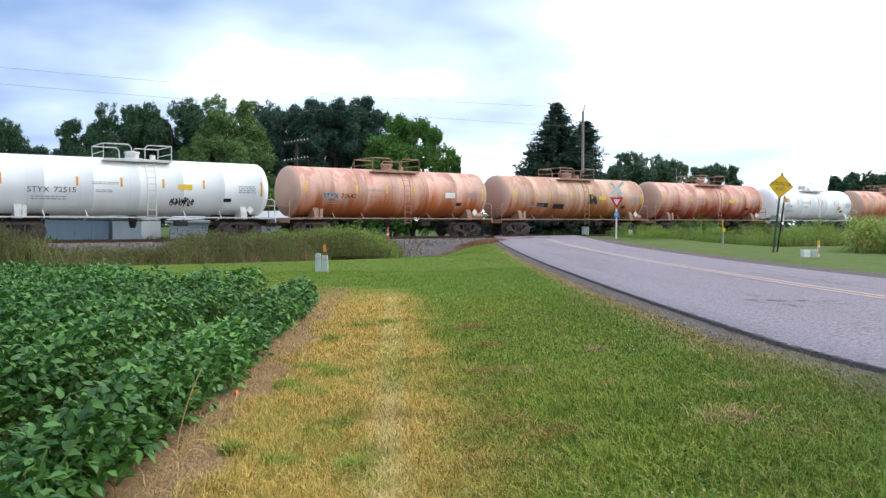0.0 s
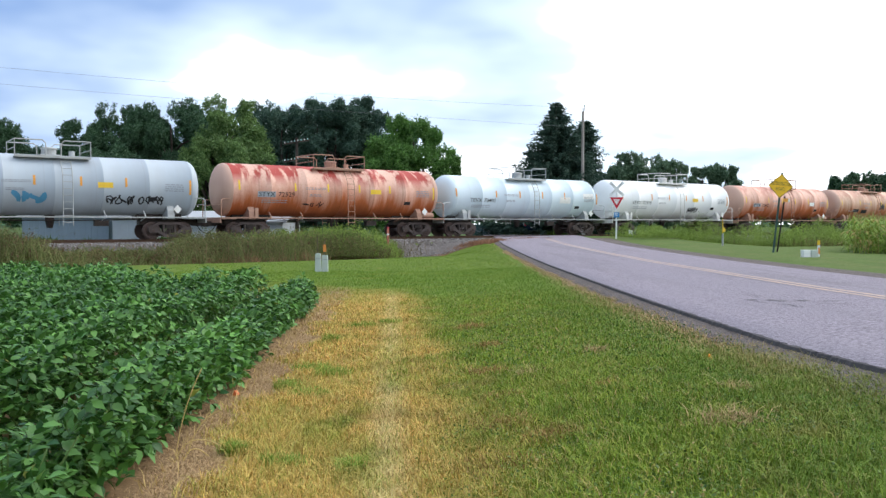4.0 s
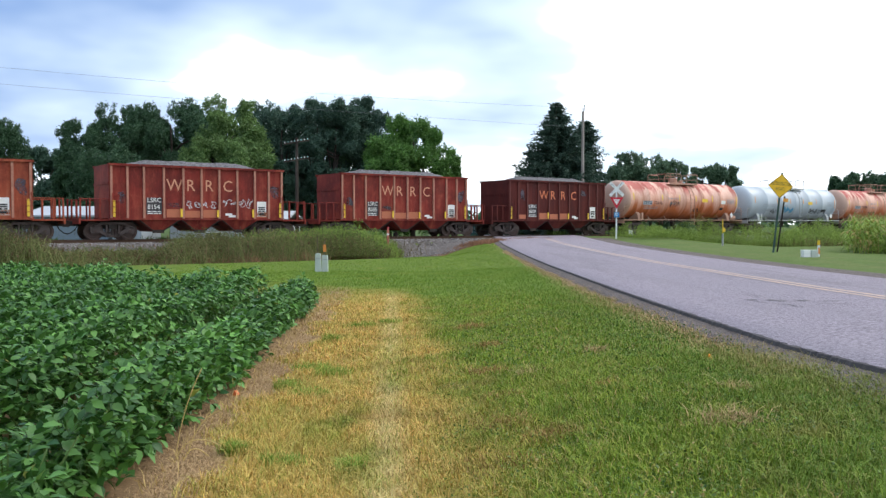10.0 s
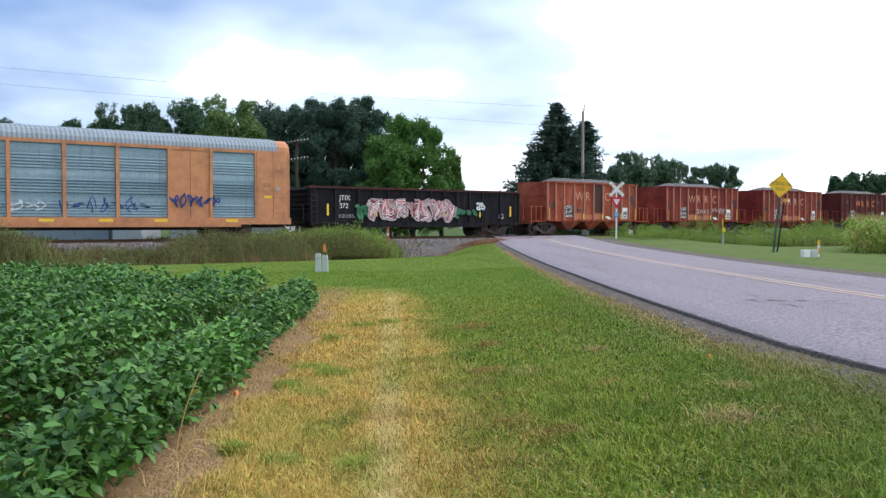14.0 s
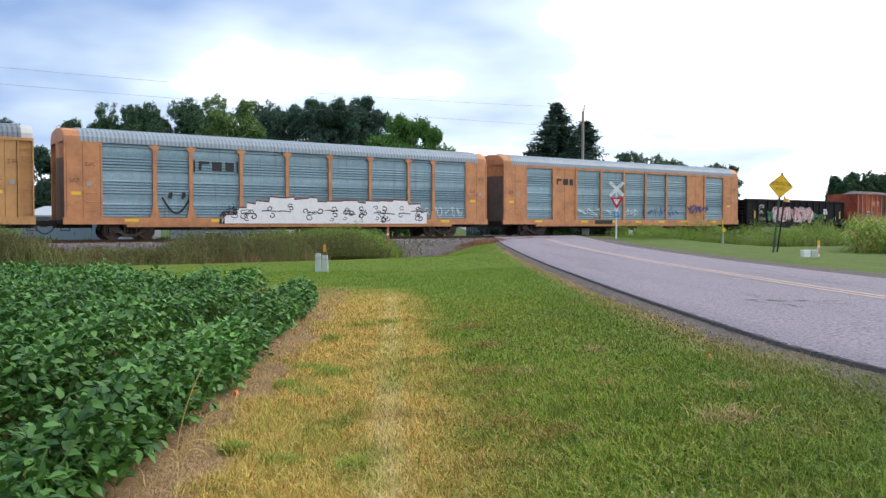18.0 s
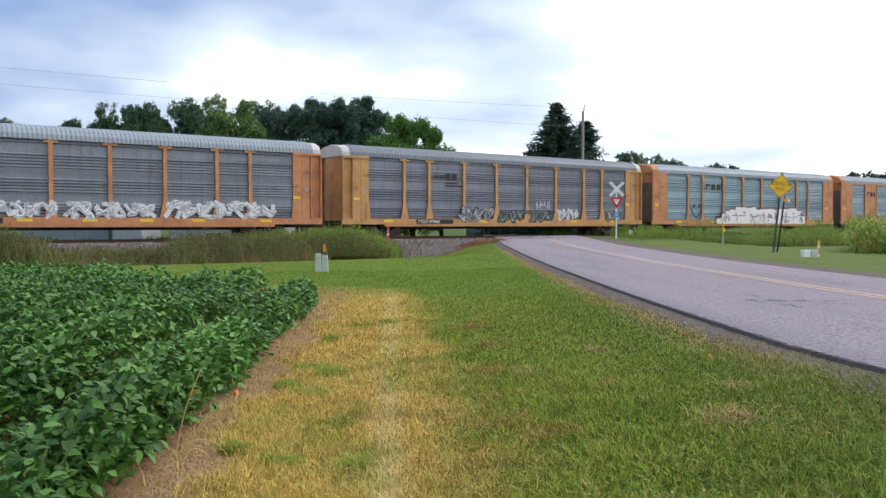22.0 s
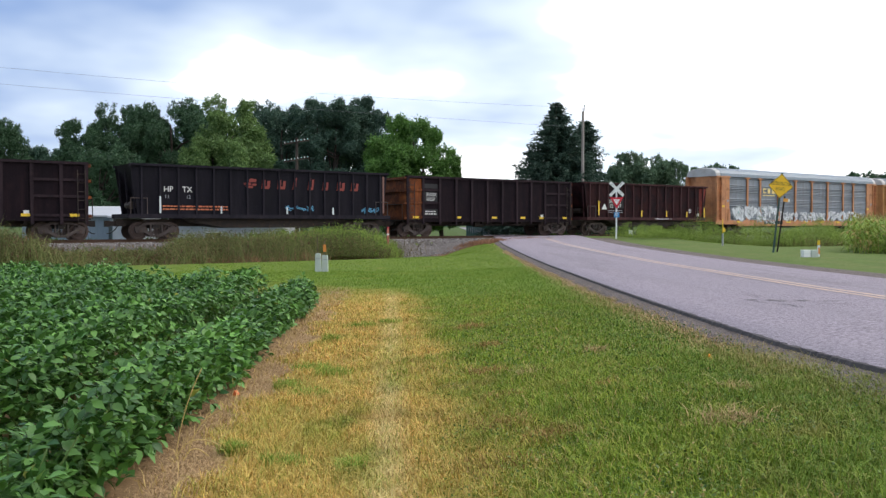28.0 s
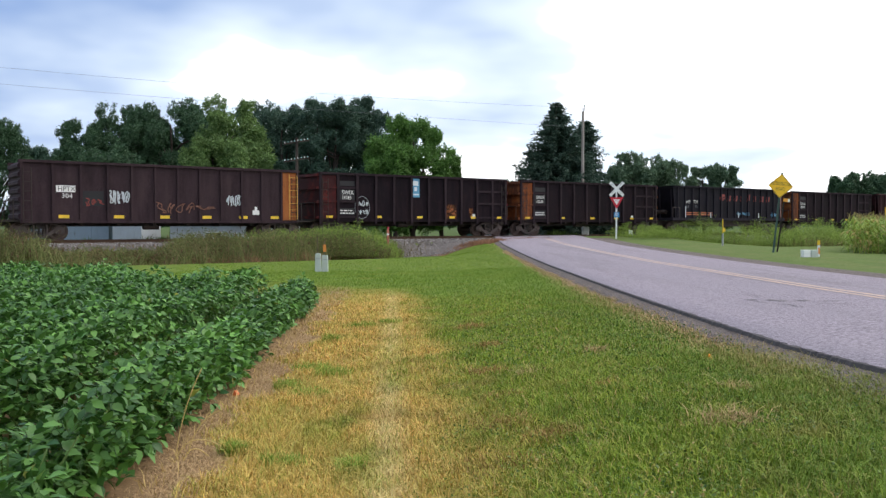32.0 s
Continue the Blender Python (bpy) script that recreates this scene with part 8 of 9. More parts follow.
    for s, (x, y, rise, out, drop) in enumerate(((-1.66, 5.15, 0.075, 0.022, 0.002), (-1.60, 5.2, 0.055, 0.03, 0.006), (-1.62, 5.0, 0.05, 0.04, 0.011), (-1.58, 5.05, 0.03, 0.02, 0.008))):
        bm = bmesh.new()
        px, pz = x, 0.0
        pts = []
        for i in range(9):
            pts.append((px, y + 0.01 * i, max(0.01, pz)))
            pz += rise - drop * i
            px += out * (0.4 + 0.12 * i)
        bent(bm, pts, 0.0035, 5)
        tagged(part("straw_stalk", bm, straw), "bent dry grass stalk leaning out of the crop", "dry stalk", "dry stalks")


# ---- tall weeds in the ditch ----
def build_weeds():
    rng = np.random.default_rng(8)
    olive = leaf_material("weed_blades", (0.078, 0.102, 0.034), (0.215, 0.230, 0.088), 0.8, 0.15, 0.35, (0.26, 0.16, 0.10), 0.35, 0.93)
    brown = leaf_material("brown_weeds", (0.080, 0.064, 0.032), (0.20, 0.152, 0.078), 0.9, 0.1, 0.35, None, 0.35)
    dim = leaf_material("far_grass_blades", (0.045, 0.085, 0.018), (0.105, 0.165, 0.035), 0.8, 0.15, 0.1, None, 0.3)
    lush = leaf_material("goldenrod_leaves", (0.115, 0.195, 0.040), (0.300, 0.400, 0.090), 0.7, 0.2, 0.42, None, 0.5)
    seedm = leaf_material("seed_heads", (0.10, 0.055, 0.038), (0.19, 0.125, 0.075), 0.9, 0.1, 0.1)
    rust = leaf_material("dead_weeds", (0.22, 0.105, 0.065), (0.38, 0.21, 0.13), 0.9, 0.1, 0.1)

    def field(name, n, u0, u1, l0, l1, hmin, hmax, w, mat, label, lean=0.35, cond=None):
        u, l = rng.uniform(u0, u1, n), rng.uniform(l0, l1, n)
        if cond is not None:
            ok = cond(u, l)
            u, l = u[ok], l[ok]
        n = len(u)
        x, y = TX + DX * u - DY * l, TY + DY * u + DX * l
        z = np.array([ground_z(a, b) for a, b in zip(x, y)]) - 0.02
        swell = 0.72 + 0.2 * np.sin(u * 2.7 + l) * np.sin(l * 2.1) + 0.38 * np.sin(u * 0.9 + 1.3 * np.sin(l * 0.8)) * np.sin(l * 0.7 + u * 0.23)
        h = rng.uniform(hmin, hmax, n) * swell
        bear = x / np.maximum(1, y)
        if u1 < 92:
            h *= np.interp(bear, [-0.53, -0.49, -0.46, -0.345, -0.31, -0.15], [1.1, 1.05, 0.5, 0.5, 1.0, 1.0])
        a = 2.2 * np.sin(u * 1.9 + l * 0.7) + 1.7 * np.sin(l * 2.3 - u * 0.6) + rng.normal(0, 1.0, n)
        ln = np.abs(rng.normal(0, lean, n)) + 0.25 * lean
        b = rng.uniform(0, 6.283, n)
        sx, sy = np.cos(b) * w * 0.5, np.sin(b) * w * 0.5
        mx, my = x + np.cos(a) * ln * h * 0.35, y + np.sin(a) * ln * h * 0.35
        tx, ty = x + np.cos(a) * ln * h, y + np.sin(a) * ln * h
        V = np.stack([np.c_[x - sx, y - sy, z], np.c_[x + sx, y + sy, z], np.c_[mx + sx, my + sy, z + h * 0.6], np.c_[mx - sx, my - sy, z + h * 0.6], np.c_[tx, ty, z + h * (1 - 0.2 * ln)]], 1).reshape(-1, 3)
        i = np.arange(n)[:, None] * 5
        I = np.concatenate([i, i + 1, i + 2, i, i + 2, i + 3, i + 3, i + 2, i + 4], 1).ravel()
        tagged(raw_mesh(name, V, 3, I, mat), label, "weeds", kind="stuff")
        return np.c_[tx, ty, z + h * (1 - 0.2 * ln)]
    lab = "tall olive and brown grass and weeds beside the track"
    tips = field("tall_weeds", 42000, 60, 90, -16.5, -3.8, 0.55, 1.75, 0.012, olive, lab, 0.8, lambda u, l: ((TX + DX * u - DY * l) < -3.3) & ((l > -13) | (rng.uniform(0, 1, len(u)) < 0.4)) & ((TX + DX * u - DY * l) / (TY + DY * u + DX * l) < -0.15))
    field("tall_weeds", 14000, 60, 84, -15, -4.5, 0.5, 1.7, 0.012, brown, "brown seeding grass clump beside the track", 0.9, lambda u, l: np.sin(u * 0.55 + 0.8 * np.sin(l)) + np.sin(l * 0.9 + u * 0.2) > 0.3)
    field("tall_weeds", 7000, 60, 68.5, -14, -4, 0.8, 1.7, 0.015, brown, "brown seeding grass clump beside the track", 0.6)
    field("tall_weeds", 9000, 52, 90, -4.6, -2.6, 0.12, 0.35, 0.02, olive, "low weeds on the ballast edge", 0.5, lambda u, l: np.sin(u * 1.7) + np.sin(u * 0.63) > 0.2)
    pick = tips[rng.uniform(0, 1, len(tips)) < 0.10]
    k = len(pick)
    way = rand_dirs(rng, k) * 0.4 + np.array([0, 0, 0.9])
    v, idx = kites(pick - np.array([0, 0, 0.06]), way / np.linalg.norm(way, axis=1)[:, None], across(way, rng), rng.uniform(0.10, 0.2, k), np.full(k, 0.05), 0.1)
    tagged(raw_mesh("seed_heads", v, 3, idx, seedm), "reddish brown seed heads over the tall grass", "weeds", kind="stuff")
    # leafy stands: goldenrod, and browner seeding weeds beside it
    def stand(name, mat, label, specs, per, leaf=1.0):
        rows = []
        for u0, u1, l0, l1, hh, n in specs:
            for _ in range(n):
                u, l = rng.uniform(u0, u1), rng.uniform(l0, l1)
                px, py = TX + DX * u - DY * l, TY + DY * u + DX * l
                k = 1.0
                if u1 < 95:
                    if px > -2.5:
                        continue
                    k = min(1.0, 0.35 + 0.5 * (-2.5 - px)) * float(np.interp(px / py, [-0.50, -0.46, -0.345, -0.31], [1.0, 0.5, 0.5, 1.0]))
                clump = math.sin(u * 1.3 + l) * math.sin(u * 0.41 - l * 0.7)
                rows.append((px, py, hh * k * rng.uniform(0.78, 1.06) * (0.86 + 0.16 * clump if u1 < 95 else 0.62 + 0.50 * clump)))
        S = np.array(rows)
        s = np.repeat(S, per, 0)
        k = len(s)
        f = rng.uniform(0.08, 1.0, k) ** 0.8
        a = rng.uniform(0, 6.283, k)
        bend = np.repeat(rng.normal(0, 0.16, (len(S), 2)), per, 0)
        gz = np.repeat(np.array([ground_z(p, q) for p, q, _ in rows]), per)
        rr = 0.22 * (1.15 - 0.75 * f)
        co = np.c_[s[:, 0] + rr * np.cos(a) + bend[:, 0] * s[:, 2] * f * f, s[:, 1] + rr * np.sin(a) + bend[:, 1] * s[:, 2] * f * f, gz + s[:, 2] * f]
        way = np.c_[np.cos(a), np.sin(a), rng.normal(0.25, 0.6, k)]
        way /= np.linalg.norm(way, axis=1)[:, None]
        v, idx = kites(co, way, across(way, rng), rng.uniform(0.08, 0.14, k) * leaf, rng.uniform(0.018, 0.034, k) * leaf, 0.1, 0.25)
        tagged(raw_mesh(name, v, 3, idx, mat), label, "weeds", kind="stuff")
    stand("goldenrod", lush, "bushy green goldenrod weeds along the track", ((78.5, 89.5, -13.0, -4.9, 1.75, 1300), (113, 160, -15, -5.0, 2.0, 2600), (116, 150, -18, -14, 1.0, 400), (105.5, 114, -9.5, -5.5, 1.0, 260)), 90)
    stand("seeding_weeds", olive, "soft olive seeding weeds in the ditch", ((62, 82, -14.5, -3.9, 1.5, 1900),), 80, 0.9)
    stand("seeding_weeds", brown, "soft brown seeding weeds in the ditch", ((60, 69, -14, -4, 1.6, 500), (69, 86, -14.5, -5, 1.25, 500)), 80, 0.8)
    field("tall_weeds", 16000, 113, 170, -16.0, -4.0, 0.3, 1.0, 0.02, lush, "tall green and straw weeds beyond the road", 0.6)
    field("tall_weeds", 12000, 113, 170, -17.0, -4.0, 0.3, 1.0, 0.020, brown, "tall green and straw weeds beyond the road", 0.35)
    field("dead_weeds", 6000, 90.5, 100.5, -7.0, -4.2, 0.10, 0.36, 0.02, rust, "dead rust-brown weeds on the ballast slope", 0.6, lambda u, l: l > -7.2 + 0.18 * np.abs(u - 94) + 0.3 * np.sin(u * 2.0))
    field("dead_weeds", 5000, 62, 88, -15.8, -12.5, 0.2, 0.6, 0.014, rust, "rust-brown seeding weeds along the ditch", 0.7, lambda u, l: (np.sin(u * 0.8 + l) + np.sin(u * 0.37 - 1.0) > 0.5) & ((TX + DX * u - DY * l) < -3.6))
    field("straw_weeds", 7000, 64, 88, -15.0, -6, 0.5, 1.5, 0.012, leaf_material("straw_weeds", (0.24, 0.20, 0.09), (0.38, 0.32, 0.16), 0.9, 0.1, 0.3), "straw-coloured grass clumps in the ditch", 0.8, lambda u, l: (np.sin(u * 1.1 + 0.6 * l) * np.sin(l * 0.8 - u * 0.3) > 0.35) & ((TX + DX * u - DY * l) < -3.6))
    # green growth beyond the track
    field("far_grass", 60000, 40, 150, 4.0, 16.0, 0.25, 0.8, 0.05, dim, "green grass beyond the railway", 0.4, lambda u, l: (u < 97) | (u > 112))


# ---- maize at the field corner ----
def build_maize():
    rng = np.random.default_rng(12)
    leafm = leaf_material("maize_leaf", (0.11, 0.215, 0.028), (0.33, 0.45, 0.075), 0.55, 0.3, 0.3, (0.46, 0.32, 0.13), 0.5, 0.86)
    tass = leaf_material("maize_tassel", (0.30, 0.24, 0.09), (0.46, 0.38, 0.18), 0.8, 0.1, 0.1)
    P = []
    for r in range(14):
        for x in np.arange(19.4 + 0.40 * r + rng.uniform(0, 0.2), 36, 0.2):
            P.append((x + rng.normal() * 0.05, 40.2 + r * 0.76 + rng.normal() * 0.05, rng.uniform(1.6, 1.95)))
    P = np.array(P)
    gz = np.array([ground_z(a, b) for a, b, _ in P])
    per = 11
    s, g = np.repeat(P, per, 0), np.repeat(gz, per)
    k = len(s)
    f = np.tile(np.linspace(0.1, 0.95, per), len(P))
    a = rng.uniform(0, 6.283, k)
    V, I, off = [], [], 0
    seg = 4
    L = rng.uniform(0.55, 0.85, k)
    base = np.c_[s[:, 0], s[:, 1], g + s[:, 2] * f * 0.92]
    pts = []
    for q in range(seg + 1):
        t = q / seg
        out = L * (t * 0.85)
        up = L * (0.75 * t - 0.95 * t * t)
        w = 0.045 * (1 - t) ** 0.6 * (0.4 if q == 0 else 1)
        c = base + np.c_[np.cos(a) * out, np.sin(a) * out, up]
        d = np.c_[-np.sin(a) * w, np.cos(a) * w, np.zeros(k)]
        pts += [c - d, c + d]
    v = np.stack(pts, 1).reshape(-1, 3)
    i = np.arange(k)[:, None] * (2 * seg + 2)
    I = np.concatenate([np.concatenate([i + 2 * q, i + 2 * q + 1, i + 2 * q + 3, i + 2 * q + 2], 1) for q in range(seg)], 1).ravel()
    tagged(raw_mesh("maize_leaves", v, 4, I, leafm), "green maize plants with drying lower leaves", "crop", kind="stuff")
    m = len(P)
    w = 0.014
    co = np.stack([np.c_[P[:, 0] - w, P[:, 1], gz], np.c_[P[:, 0] + w, P[:, 1], gz], np.c_[P[:, 0] + w * .5, P[:, 1], gz + P[:, 2]], np.c_[P[:, 0] - w * .5, P[:, 1], gz + P[:, 2]]], 1).reshape(-1, 3)
    tagged(raw_mesh("maize_stalks", co, 4, np.arange(4 * m), leafm), "upright green maize stalks", "crop", kind="stuff")
    t = np.repeat(np.c_[P[:, 0], P[:, 1], gz + P[:, 2] * 0.97], 5, 0)
    kk = len(t)
    way = rand_dirs(rng, kk) * 0.5 + np.array([0, 0, 0.9])
    v, idx = kites(t, way / np.linalg.norm(way, axis=1)[:, None], across(way, rng), rng.uniform(0.14, 0.26, kk), np.full(kk, 0.018), 0.1)
    tagged(raw_mesh("maize_tassels", v, 3, idx, tass), "straw-coloured tassels on the maize", "crop", kind="stuff")


build_trees()
build_far_woods()
build_soy()
build_grass()
build_weeds()
build_maize()

# ---- signs, poles, markers, buildings ----
STEEL = paint("galvanised_post", (0.36, 0.38, 0.39), 0.5, 0.5, (0.2, 0.18, 0.16), 0.4, 5)
SIGN_YELLOW = paint("sign_yellow", (0.86, 0.50, 0.02), 0.45, 0, (0.70, 0.38, 0.03), 0.35, 2)
SIGN_WHITE = paint("sign_white", (0.74, 0.76, 0.75), 0.5, 0, (0.5, 0.5, 0.48), 0.3, 3)
SIGN_RED = plain("sign_red", (0.55, 0.02, 0.04), 0.5)
SIGN_BLUE = plain("sign_blue", (0.02, 0.22, 0.50), 0.5)
GREEN_POST = paint("green_post", (0.06, 0.12, 0.11), 0.6, 0.2, (0.12, 0.08, 0.05), 0.5, 5)
WOOD_POST = panel_rust("post_wood", (0.20, 0.15, 0.11), (0.10, 0.075, 0.06), (0.30, 0.25, 0.20), rough=0.95)


def put_words(text, size, mat, parent, x, z, y, wide=1.0, centre=True, thin=0.0):
    """Flat letters that face the road user (towards -y)."""
    ob = words(text, size, 0, 0, mat, parent, lambda a, b: (a, 0, b), wide, "lettering", thin)
    xs = [v.co.x for v in ob.data.vertices]
    dx = x - ((min(xs) + max(xs)) / 2 if centre else 0)
    for v in ob.data.vertices:
        v.co.x += dx
        v.co.y = y
        v.co.z += z
    return ob


def channel_post(parent, h, mat, w=0.075, z0=-0.3):
    bm = bmesh.new()
    prism(bm, [(-w / 2, 0.0), (-w / 2 + 0.012, 0.0), (-w / 2 + 0.02, 0.03), (w / 2 - 0.02, 0.03), (w / 2 - 0.012, 0.0), (w / 2, 0.0), (w / 2 - 0.01, 0.042), (-w / 2 + 0.01, 0.042)], z0, h, 2)
    return part("post", bm, mat, parent)


def rounded(w, h, r, n=4):
    out = []
    for cx, cz, a in ((w / 2 - r, h / 2 - r, 0), (-w / 2 + r, h / 2 - r, 1), (-w / 2 + r, -h / 2 + r, 2), (w / 2 - r, -h / 2 + r, 3)):
        for i in range(n + 1):
            t = (a + i / n) * math.pi / 2
            out.append((cx + r * math.cos(t), cz + r * math.sin(t)))
    return out


def turned(pts, deg, s=1.0, c=(0, 0)):
    a = radians(deg)
    return [(c[0] + s * (x * math.cos(a) - z * math.sin(a)), c[1] + s * (x * math.sin(a) + z * math.cos(a))) for x, z in pts]


def warning_sign():
    t = new("road_sign")
    x, y = 14.70, 37.2
    t.matrix_basis = Matrix.Translation((x, y, ground_z(x, y))) @ pose(0, 0, 0, 0, 5.6, -6)
    tagged(t, "yellow diamond warning sign on a leaning green post", "road sign")
    channel_post(t, 3.56, GREEN_POST, 0.09)
    zc = 2.97
    bm = bmesh.new()
    prism(bm, turned(rounded(0.77, 0.77, 0.06), 45, 1, (0, zc)), -0.012, -0.008)
    panel = part("sign_panel", bm, SIGN_YELLOW, t, "yellow diamond with black border and words")
    bm = bmesh.new()
    o, i = turned(rounded(0.745, 0.745, 0.05), 45, 1, (0, zc)), turned(rounded(0.715, 0.715, 0.04), 45, 1, (0, zc))
    A, B = [bm.verts.new((p[0], -0.0135, p[1])) for p in o], [bm.verts.new((p[0], -0.0135, p[1])) for p in i]
    for k in range(len(A)):
        bm.faces.new((A[k], A[(k + 1) % len(A)], B[(k + 1) % len(A)], B[k]))
    part("border", bm, BLACK, panel)
    put_words("DETERIORATING", 0.16, BLACK, panel, 0.0, zc + 0.03, -0.014, 0.49, True, 0.001)
    put_words("ROAD", 0.16, BLACK, panel, 0.0, zc - 0.20, -0.014, 0.62, True, 0.001)
    for z in (zc - 0.3, zc + 0.3):
        bm = bmesh.new()
        rod(bm, (0, -0.02, z), (0, 0.05, z), 0.012, 6)
        part("bolt", bm, STEEL, t)


def crossing_sign():
    t = new("crossing_sign")
    x, y = 11.82, 57.0
    t.matrix_basis = Matrix.Translation((x, y, ground_z(x, y))) @ pose(0, 0, 0, 0, 0, -4)
    tagged(t, "white railroad crossbuck with a yield sign below", "road sign")
    bm = bmesh.new()
    box(bm, -0.05, 0.05, 0.0, 0.10, -0.3, 3.42)
    part("post", bm, SIGN_WHITE, t, "white square post")
    zc = 3.66 - 0.28
    for k, a in enumerate((45, -45)):
        bm = bmesh.new()
        prism(bm, turned(rounded(1.30, 0.20, 0.03), a, 1, (0, zc)), -0.02 - 0.012 * k, -0.01 - 0.012 * k)
        bl = part("blade", bm, SIGN_WHITE, t, "white blade with black letters")
        for word, sx in ((("RAIL", -0.36), ("ROAD", 0.36)) if k == 0 else (("CROS", -0.36), ("SING", 0.36))):
            ob = put_words(word, 0.11, BLACK, bl, 0, -0.055, 0, 0.8, True, 0.004)
            for v in ob.data.vertices:
                px, pz = v.co.x + sx, v.co.z
                q = turned([(px, pz)], a, 1, (0, zc))[0]
                v.co = (q[0], -0.026 - 0.012 * k, q[1])
    zy = 2.55
    tri = [(-0.45, 0.26), (0.45, 0.26), (0.0, -0.52)]
    bm = bmesh.new()
    prism(bm, [(p[0], p[1] + zy) for p in tri], -0.03, -0.02)
    ys = part("yield_panel", bm, SIGN_RED, t, "red and white yield triangle")
    bm = bmesh.new()
    prism(bm, [(p[0] * 0.5, p[1] * 0.5 + zy + 0.0) for p in tri], -0.036, -0.031)
    part("yield_inner", bm, SIGN_WHITE, ys)
    put_words("YIELD", 0.075, SIGN_RED, ys, 0, zy + 0.02, -0.040, 0.8)
    bm = bmesh.new()
    prism(bm, [(p[0], p[1] + 1.62) for p in rounded(0.36, 0.34, 0.03)], -0.03, -0.02)
    bp = part("notice_panel", bm, SIGN_BLUE, t, "small blue notice panel")
    mark("small_print", [(-0.12, 0.12, 1.68, 1.72), (-0.12, 0.12, 1.60, 1.63), (-0.12, 0.08, 1.54, 1.56)], WHITE, bp, lambda a, b: (a, -0.034, b))


def small_markers():
    pale = paint("pale_green_plastic", (0.46, 0.52, 0.48), 0.6, 0, (0.3, 0.3, 0.26), 0.4, 5)
    orange = plain("orange_plastic", (0.70, 0.24, 0.05), 0.5)
    redp = paint("faded_red_plastic", (0.52, 0.15, 0.11), 0.6, 0, (0.4, 0.2, 0.15), 0.5, 4)
    # cable pedestals beside the crop
    x, y = -3.72, 25.5
    p = new("cable_pedestal")
    p.location = (x, y, ground_z(x, y))
    tagged(p, "pale green plastic cable pedestals standing in the grass", "utility box")
    for dx, dy, w, h in ((-0.09, 0.0, 0.15, 0.56), (0.10, 0.12, 0.17, 0.50)):
        bm = bmesh.new()
        prism(bm, [(dx - w / 2 - 0.015, -0.1), (dx + w / 2 + 0.015, -0.1), (dx + w / 2, h), (dx - w / 2, h)], dy - 0.09, dy + 0.09)
        bmesh.ops.bevel(bm, geom=bm.edges[:], offset=0.012, segments=2, affect="EDGES")
        b = part("housing", bm, pale, p)
        bm = bmesh.new()
        box(bm, dx - w / 2 - 0.012, dx + w / 2 + 0.012, dy - 0.102, dy + 0.102, h * 0.72, h * 0.75)
        part("lid_seam", bm, GREY, b)
    bm = bmesh.new()
    box(bm, 0.06, 0.075, 0.25, 0.27, 0, 0.95)
    part("stake", bm, WOOD_POST, p)
    bm = bmesh.new()
    box(bm, 0.03, 0.12, 0.238, 0.249, 0.6, 0.82)
    part("flag", bm, orange, p, "orange marker tag")
    bm = bmesh.new()
    rod(bm, (-0.13, 0.2, 0), (-0.14, 0.2, 1.05), 0.012, 6)
    part("stake", bm, WOOD_POST, p)
    # red marker post in the ditch
    x, y = -2.86, 43.5
    p = new("marker_post")
    p.location = (x, y, ground_z(x, y))
    tagged(p, "faded red plastic marker post with white band", "marker post")
    bm = bmesh.new()
    box(bm, -0.055, 0.055, -0.02, 0.02, -0.2, 1.66)
    part("post", bm, redp, p)
    bm = bmesh.new()
    box(bm, -0.058, 0.058, -0.024, 0.024, 1.30, 1.38)
    part("band", bm, SIGN_WHITE, p)
    bm = bmesh.new()
    lathe(bm, [(1.661, 0.0), (1.661, 0.06), (1.70, 0.05), (1.72, 0.0)], 10, "z")
    part("cap", bm, SIGN_RED, p)
    # things on the verge beyond the road
    x = (1433 - 784) * 32.5 / 1480
    y = 32.5
    p = new("cable_box")
    p.location = (x, y, ground_z(x, y))
    tagged(p, "low white and pale green utility boxes in the grass", "utility box")
    for dx, w, m in ((-0.15, 0.28, SIGN_WHITE), (0.15, 0.27, pale)):
        bm = bevelled(dx - w / 2, dx + w / 2, -0.14, 0.14, -0.1, 0.28, 0.015)
        part("housing", bm, m, p)
    x = (1449 - 784) * 33.0 / 1480
    p = new("marker_post")
    p.location = (x, 33.0, ground_z(x, 33.0))
    tagged(p, "short white marker post with a yellow top", "marker post")
    bm = bmesh.new()
    rod(bm, (0, 0, -0.1), (0, 0, 0.45), 0.05, 10)
    part("post", bm, SIGN_WHITE, p)
    bm = bmesh.new()
    rod(bm, (0, 0, 0.45), (0, 0, 0.64), 0.056, 10)
    part("cap", bm, YELLOW, p)
    bm = bmesh.new()
    box(bm, -0.03, 0.03, -0.055, -0.05, 0.1, 0.36)
    part("tag", bm, orange, p)
    x, y = (1279 - 784) * 47.0 / 1480, 47.0
    p = new("marker_post")
    p.location = (x, y, ground_z(x, y))
    tagged(p, "slim pipeline marker with a yellow tag", "marker post")
    bm = bmesh.new()
    rod(bm, (0, 0, -0.1), (0, 0, 0.7), 0.055, 8)
    part("sleeve", bm, STEEL, p)
    bm = bmesh.new()
    rod(bm, (0.0, 0, 0.7), (0.0, 0, 1.5), 0.022, 6)
    part("rod", bm, YELLOW, p)
    bm = bmesh.new()
    prism(bm, [(-0.02, 0.75), (0.12, 0.78), (0.15, 0.92), (0.06, 1.02), (-0.02, 1.0)], -0.03, -0.02)
    part("tag", bm, YELLOW, p)
    # second leaning post behind the warning sign
    x, y = (1376 - 784) * 38.0 / 1480, 38.0
    p = new("leaning_post")
